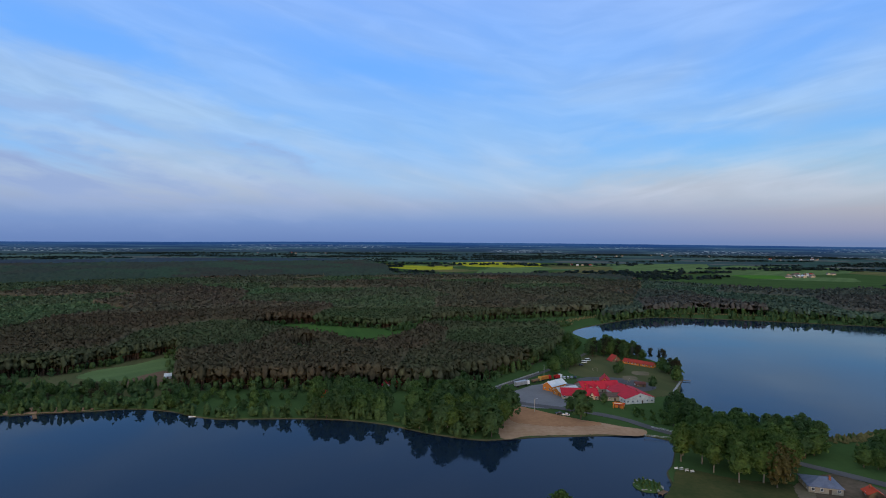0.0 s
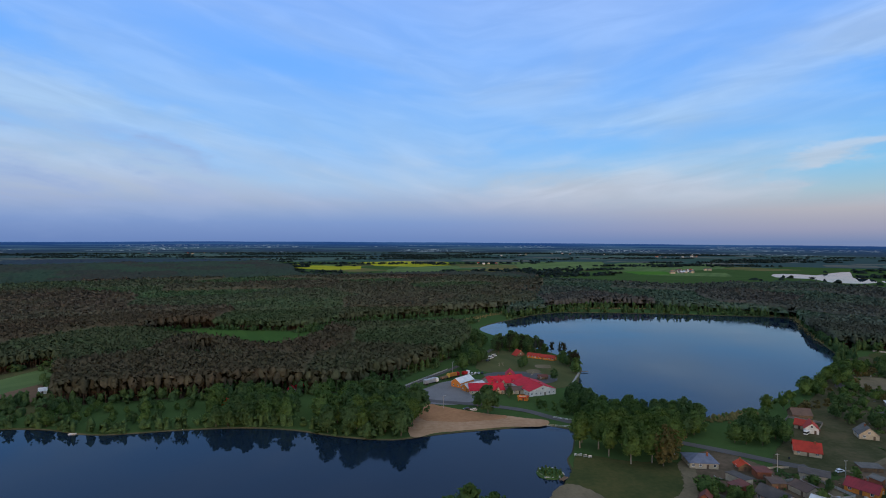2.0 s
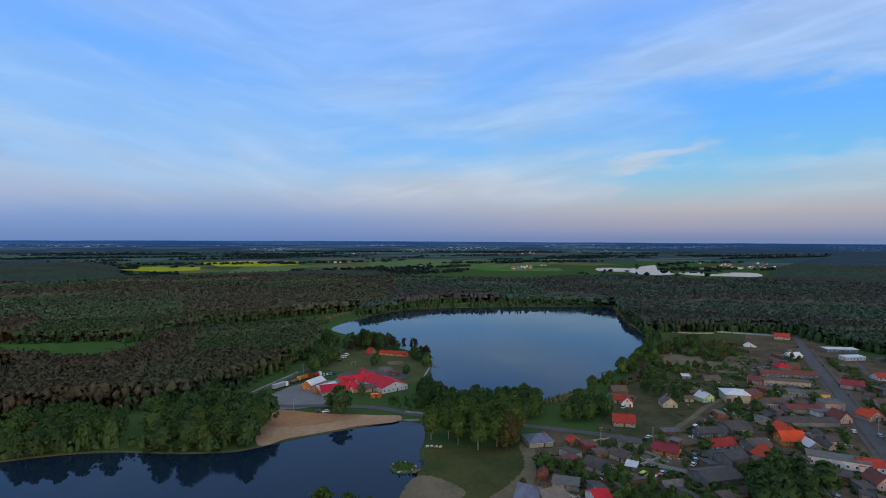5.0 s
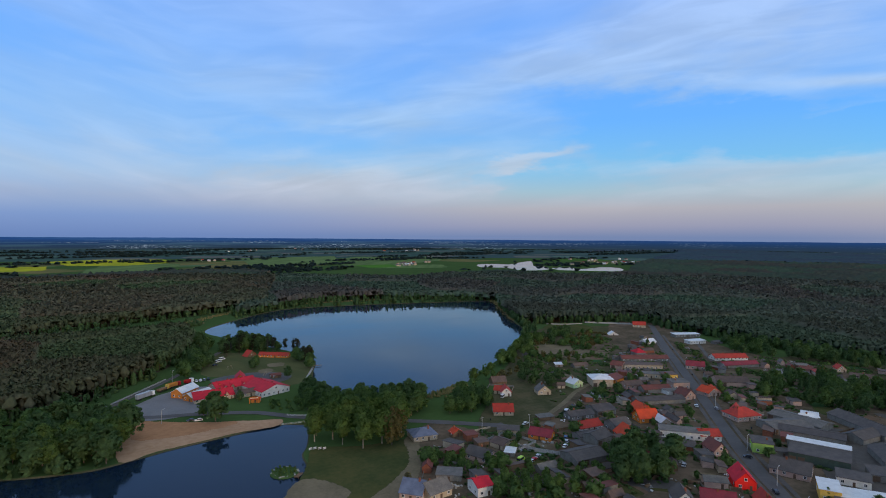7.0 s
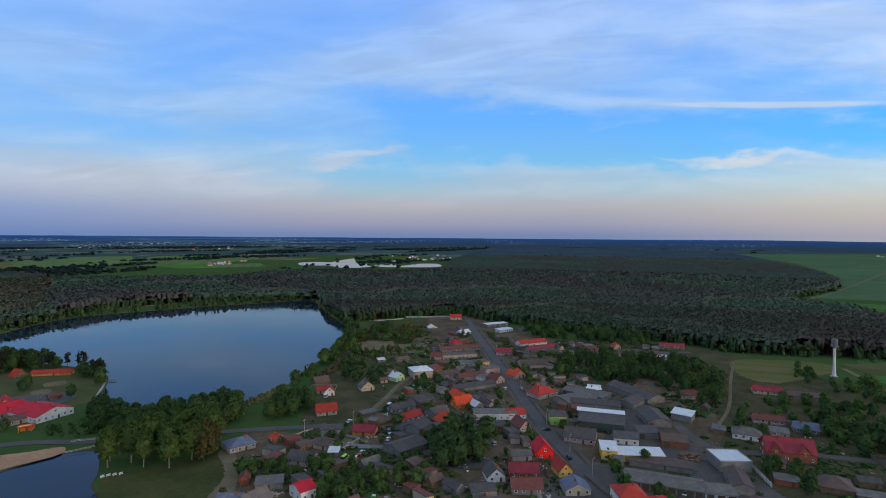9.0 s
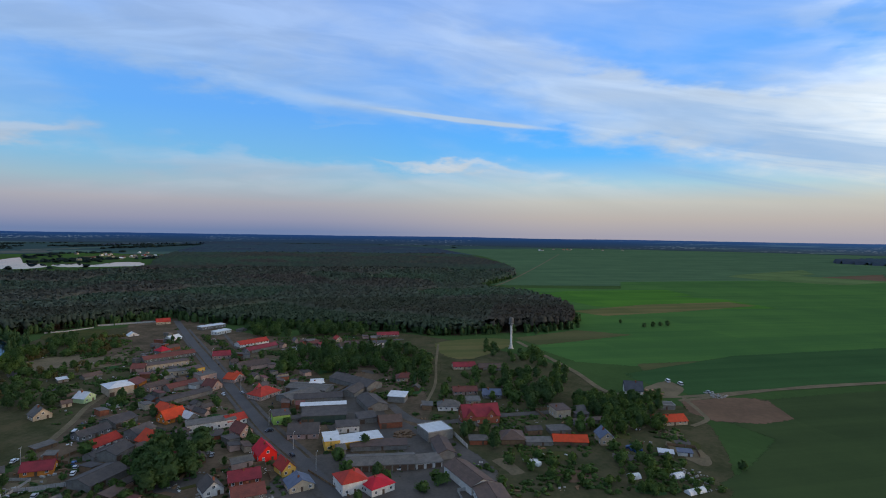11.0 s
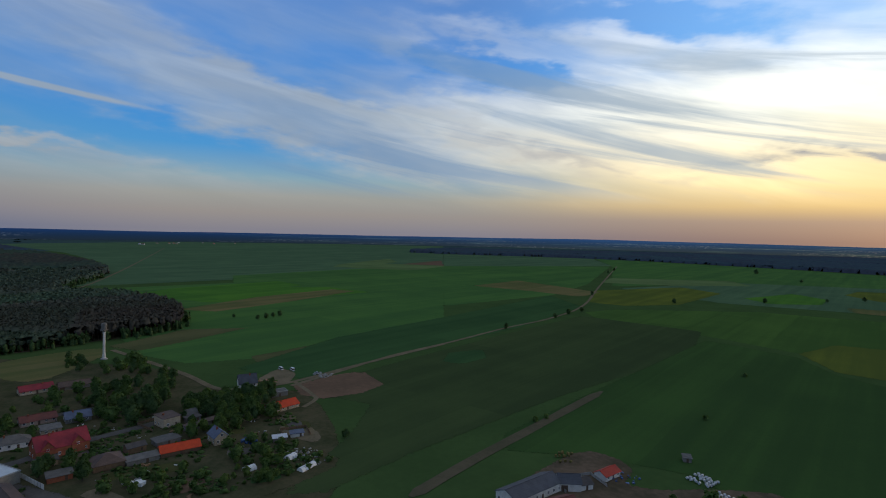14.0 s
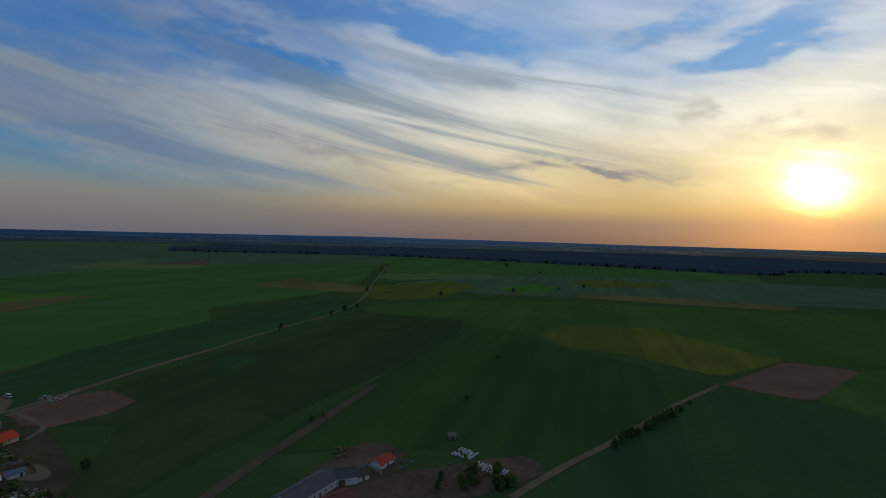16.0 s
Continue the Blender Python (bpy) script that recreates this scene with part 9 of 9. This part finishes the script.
def tunnel(x, y, turn, length, width):
    ob = thing("polytunnel", pose(x, y, 0, 0, 0, turn), "white film greenhouse tunnel in a garden", "greenhouse")
    bm = bmesh.new()
    arcs = [[bm.verts.new((s * length / 2, -width / 2 * math.cos(a), width * 0.5 * math.sin(a))) for a in np.linspace(0, math.pi, 13)] for s in (-1, 1)]
    for i in range(12):
        bm.faces.new((arcs[0][i], arcs[0][i + 1], arcs[1][i + 1], arcs[1][i]))
    bm.faces.new(arcs[0])
    bm.faces.new(arcs[1][::-1])
    part("film", bm, M_TRIM, ob)
    for k in range(5):
        bm = bmesh.new()
        px = (k / 4 - 0.5) * length
        for a, b in zip(np.linspace(0, math.pi, 13), np.linspace(0, math.pi, 13)[1:]):
            tube(bm, (px, -width / 2 * 1.01 * math.cos(a), width * 0.505 * math.sin(a)), (px, -width / 2 * 1.01 * math.cos(b), width * 0.505 * math.sin(b)), 0.05, 0.05, 4)
        part("hoop", bm, M_METAL, ob)
    TAKEN.append((x, y, length / 2))


def heap(x, y, w, count, seed, material, label, category, size=0.6):
    """A heap of rubble, logs or scrap: many small pieces lying about."""
    rng = random.Random(seed)
    bm = bmesh.new()
    for k in range(count):
        r, a = w / 2 * math.sqrt(rng.random()), rng.uniform(0, 6.28)
        s = size * rng.uniform(0.5, 1.5)
        box(bm, x + r * math.cos(a), y + r * math.sin(a), (w / 2 - r) * 0.18 * rng.random(), s * rng.uniform(0.8, 2.4), s, s * rng.uniform(0.4, 1.0), rng.uniform(0, 180))
    ob = part("heap", bm, material)
    return tagged(ob, label, category, kind="stuff")


def fence(points, tall, label, material=None, step=2.6):
    """A garden fence: posts and boards between them."""
    ob = thing("fence", pose(0, 0, 0), label, "fence")
    pts = [Vector((*p, 0)) for p in points]
    for a, b in zip(pts, pts[1:]):
        n = max(1, int((b - a).length / step))
        turn = math.degrees(math.atan2(b.y - a.y, b.x - a.x))
        for k in range(n):
            p, q = a.lerp(b, k / n), a.lerp(b, (k + 1) / n)
            set_in(piece("post_%d" % (tall * 10), lambda: slab(0.14, 0.14, tall + 0.1), WALL["grey"]), ob, p.x, p.y, 0, turn, "post")
            bm = bmesh.new()
            c = (p + q) / 2
            if material is M_TRIM:
                for z in (0.45, tall - 0.1):
                    box(bm, c.x, c.y, z, (q - p).length - 0.16, 0.06, 0.09, turn)
            else:
                box(bm, c.x, c.y, 0.12, (q - p).length - 0.16, 0.06, tall - 0.15, turn)
            part("panel", bm, material or M_CONCRETE, ob)


pole(156.2, 242.5, 10)
pole(190.8, 216.9, 9)
pole(217.4, 207.9, 8)
pole(57.0, 334.1, 8, True)
pole(79.4, 423.3, 9)
pole(419.3, 229.8, 8, True)
pole(334.3, 163.9, 8, True)
pole(279.9, 121.3, 8, True)
pole(250.9, 96.5, 8, True)
pole(229.5, 77.9, 8, True)
bale(113.4, -206.8, 0.12, 180, False)
bale(114.4, -213.5, 0.12, 157, False)
bale(117.8, -214.5, 0.12, 131, False)
bale(111.5, -210.7, 0.12, 87, False)
bale(115.2, -216.8, 0.12, 58, False)
bale(110.8, -214.0, 0.12, 34, False)
bale(118.2, -213.9, 0.12, 15, False)
bale(116.2, -220.0, 0.12, 92, False)
bale(119.3, -215.9, 0.12, 29, False)
bale(116.5, -206.6, 0.12, 5, False)
bale(114.7, -205.4, 0.12, 47, False)
bale(118.7, -210.6, 0.12, 157, False)
bale(113.6, -209.9, 0.12, 11, False)
bale(117.7, -210.1, 0.12, 32, False)
bale(113.3, -219.7, 0.12, 155, False)
bale(112.7, -212.3, 0.12, 35, False)
bale(113.9, -214.2, 0.12, 8, False)
bale(114.9, -207.7, 0.12, 159, False)
bale(182.8, -189.1, 0.12, 134, False)
bale(182.6, -194.8, 0.12, 98, False)
bale(184.6, -192.8, 0.12, 22, False)
bale(185.6, -191.8, 0.12, 46, False)
bale(183.0, -195.2, 0.12, 6, False)
bale(181.2, -190.6, 0.12, 79, False)
bale(181.8, -191.4, 0.12, 175, False)
bale(175.4, -189.0, 0.12, 111, False)
bale(185.3, -193.7, 0.12, 151, False)
bale(183.8, -187.8, 0.12, 134, False)
bale(177.2, -187.2, 0.12, 169, False)
bale(180.6, -193.3, 0.12, 132, False)
bale(181.9, -196.5, 0.12, 93, False)
bale(178.1, -184.8, 0.12, 95, False)
stack = random.Random(17)
for x0, y0, across, deep in ((133.1, -223.7, 6, 5), (115.1, -215.2, 9, 4)):
    for i in range(across):
        for j in range(deep):
            if stack.random() < 0.85:
                bale(x0 + (i - across / 2) * 1.85 + stack.uniform(-0.2, 0.2), y0 + (j - deep / 2) * 2.0 + stack.uniform(-0.2, 0.2), 0.12, stack.uniform(0, 180), True)
tunnel(231.0, -82.5, 118, 9, 3.6)

tunnel(245.0, -79.8, 118, 5, 4)
tunnel(241.7, -60.4, 110, 5, 4)
heap(277.3, 47.2, 11, 90, 715, WALL["wood"], "stack of orange-brown timber and crates", "timber", 0.9)
heap(192.7, 188.7, 12, 40, 925, M_METAL, "scrap and car parts heaped on the yard", "scrap", 0.45)
heap(191.2, 195.2, 10, 60, 905, M_CONCRETE, "pale scrap heaped on the yard", "scrap", 0.4)
heap(374.4, -103.1, 16, 60, 360, M_SAND, "sandy rubble on the building plot", "rubble", 0.9)
heap(245.1, -84.9, 18, 60, 430, M_CONCRETE, "pale odds and ends in the gardens", "clutter", 0.6)
heap(376.3, -145.5, 14, 30, 470, M_CONCRETE, "pale building rubble by the track", "rubble", 0.8)
heap(252.2, -16.8, 9, 10, 940, M_TRIM, "white cold frames in the allotments", "cold frames", 1.4)
heap(153.2, -197.9, 14, 24, 1000, PAINT["blue"], "blue and grey farm clutter", "clutter", 0.6)
heap(275.1, -68.4, 8, 20, 330, PAINT["blue"], "blue sheeting heaped in a garden", "clutter", 0.9)
fence([(195.1, 183.4), (203.0, 170.7)], 1.6, "pale concrete panel fence across the yard", M_CONCRETE)
fence([(193.0, 193.4), (197.3, 182.8), (203.8, 171.2)], 1.6, "pale concrete panel fence across the yard", M_CONCRETE)
fence([(539.3, 424.6), (576.1, 382.6)], 2, "pale wall along the wood's edge", M_CONCRETE)
fence([(492.7, 444.5), (508.0, 430.3), (530.0, 421.2)], 1.4, "pale wall along the meadow below the wood", M_CONCRETE)
fence([(282.5, 22.5), (263.4, 13.1)], 2.2, "white rendered garden wall", WALL["white"])
fence([(225.1, 116.0), (218.0, 107.6)], 1.5, "grey board fence by the street", WALL["grey"])
fence([(228.5, 81.2), (207.7, 56.4)], 1.2, "dark fence along the village street", WALL["wood"])
fence([(184.2, 221.7), (200.2, 220.6)], 1.2, "pale garden fence beside the cabin", WALL["cream"])
fence([(109.4, 292.5), (121.9, 288.8)], 1.1, "white bridge railing over the channel", M_TRIM)
fence([(118.0, 305.9), (127.8, 298.6)], 1.1, "white bridge railing over the channel", M_TRIM)
fence([(26.3, 373.8), (43.7, 395.4), (77.2, 433.6)], 1.2, "pale wall along the hotel lane", M_CONCRETE)


plot_fences([q for q in FOOT if q[3] < 18 and math.hypot(q[0], q[1]) < 520][4::5][:26], 6)


# ---- reeds, far hedges and copses ----
def reed_belt(line, wide, tall, seed, label):
    rng = np.random.default_rng(seed)
    pts = smooth_loop(line, 24, False)
    p = np.repeat(pts, 7, 0) + rng.normal(0, wide / 2, (len(pts) * 7, 2))
    v, f = crowns(rng, p, rng.uniform(1.0, 3.0, len(p)), tall * rng.uniform(0.6, 1.3, len(p)), ((1.0, 0.2),), 0.0)
    mass("reeds", v, f, M_REED, label, "reeds")


reed_belt([(146.6, 699.1), (208.8, 753.4), (287.4, 798.0), (383.0, 790.1), (490.5, 765.6), (586.6, 726.9)], 7, 2.2, 1, "yellow reed belt along the far lake shore")
reed_belt([(553.6, 697.1), (601.9, 663.3), (551.9, 587.7), (483.8, 489.9)], 6, 2.2, 2, "reed belt on the lake shore")
reed_belt([(190.7, 291.3), (217.0, 288.2), (242.2, 295.7)], 5, 2.0, 3, "green-brown reeds on the near lake shore")

chooser = random.Random(44)
away = [smooth_loop(o, 3) for o in (WOOD_WEST, WOOD_EAST, FAR_WATER, FAR_CREEK)]
for k in range(150):
    az, r = chooser.uniform(-46, 62), chooser.uniform(1900, 4450)
    x, y = r * math.sin(radians(az)), r * math.cos(radians(az))
    w, d, turn = chooser.uniform(70, 260), chooser.uniform(90, 330), radians(chooser.gauss(-az, 25))
    corners = [(x + a * w * math.cos(turn) - b * d * math.sin(turn), y + a * w * math.sin(turn) + b * d * math.cos(turn)) for a, b in ((-1, -0.5), (1, -0.4), (1.1, 0.5), (-0.9, 0.45))]
    if any(inside(np.array(corners + [(x, y)]), o).any() for o in away) or max(math.hypot(*q) for q in corners) > 4700:
        continue
    # the furthest fields take the crop tones with haze painted in
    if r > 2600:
        material, label = chooser.choice(((C_FAR_PALE, "distant pale green field with painted bluish haze"), (C_FAR_GREEN, "distant green field with painted blue haze"), (C_FAR_DRY, "distant dry field greyed by painted haze"), (C_FAR_GREEN, "distant green field with painted blue haze")))
    else:
        material, label = chooser.choice(((C_LIGHT, "distant pale green field"), (C_LIGHT, "distant pale green field"), (C_GREY, "distant grey-green field"), (C_DRY, "distant dry pale field"), (C_MEADOW, "distant meadow"), (C_GREEN, "distant green field")))
    sheet("field", corners, 0.03 + 0.0001 * k, material, label, "field", 1)

rng = np.random.default_rng(21)
p = np.stack([rng.uniform(-3600, 4600, 60000), rng.uniform(300, 4600, 60000)], 1)
r = np.hypot(p[:, 0], p[:, 1])
p = p[(r > 1250) & (r < 4640)]
keep = ~np.any([inside(p, smooth_loop(o, 3)) for o in (WOOD_WEST, WOOD_EAST, FAR_WATER, FAR_CREEK)], 0)
bearing_of = np.degrees(np.arctan2(p[:, 0], p[:, 1]))
keep &= ~((bearing_of > 35) & (bearing_of < 57) & (np.hypot(p[:, 0], p[:, 1]) < 1950) & (rng.random(len(p)) < 0.9))
p = p[keep]
rows = np.array([noise.noise(Vector((x * 0.0011, y * 0.0052, 7.0))) + 0.5 * noise.noise(Vector((x * 0.004, y * 0.017, 2.0))) for x, y in p])
p = p[rows > 0.20]
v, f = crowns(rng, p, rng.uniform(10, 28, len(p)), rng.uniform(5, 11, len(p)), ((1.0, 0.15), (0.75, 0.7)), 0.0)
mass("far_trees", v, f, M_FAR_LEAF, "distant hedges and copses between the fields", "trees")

# the trees that served as patterns are not part of the place
for kept in KINDS.values():
    for pattern in kept:
        for child in list(pattern.children_recursive):
            bpy.data.objects.remove(child)
        bpy.data.objects.remove(pattern)
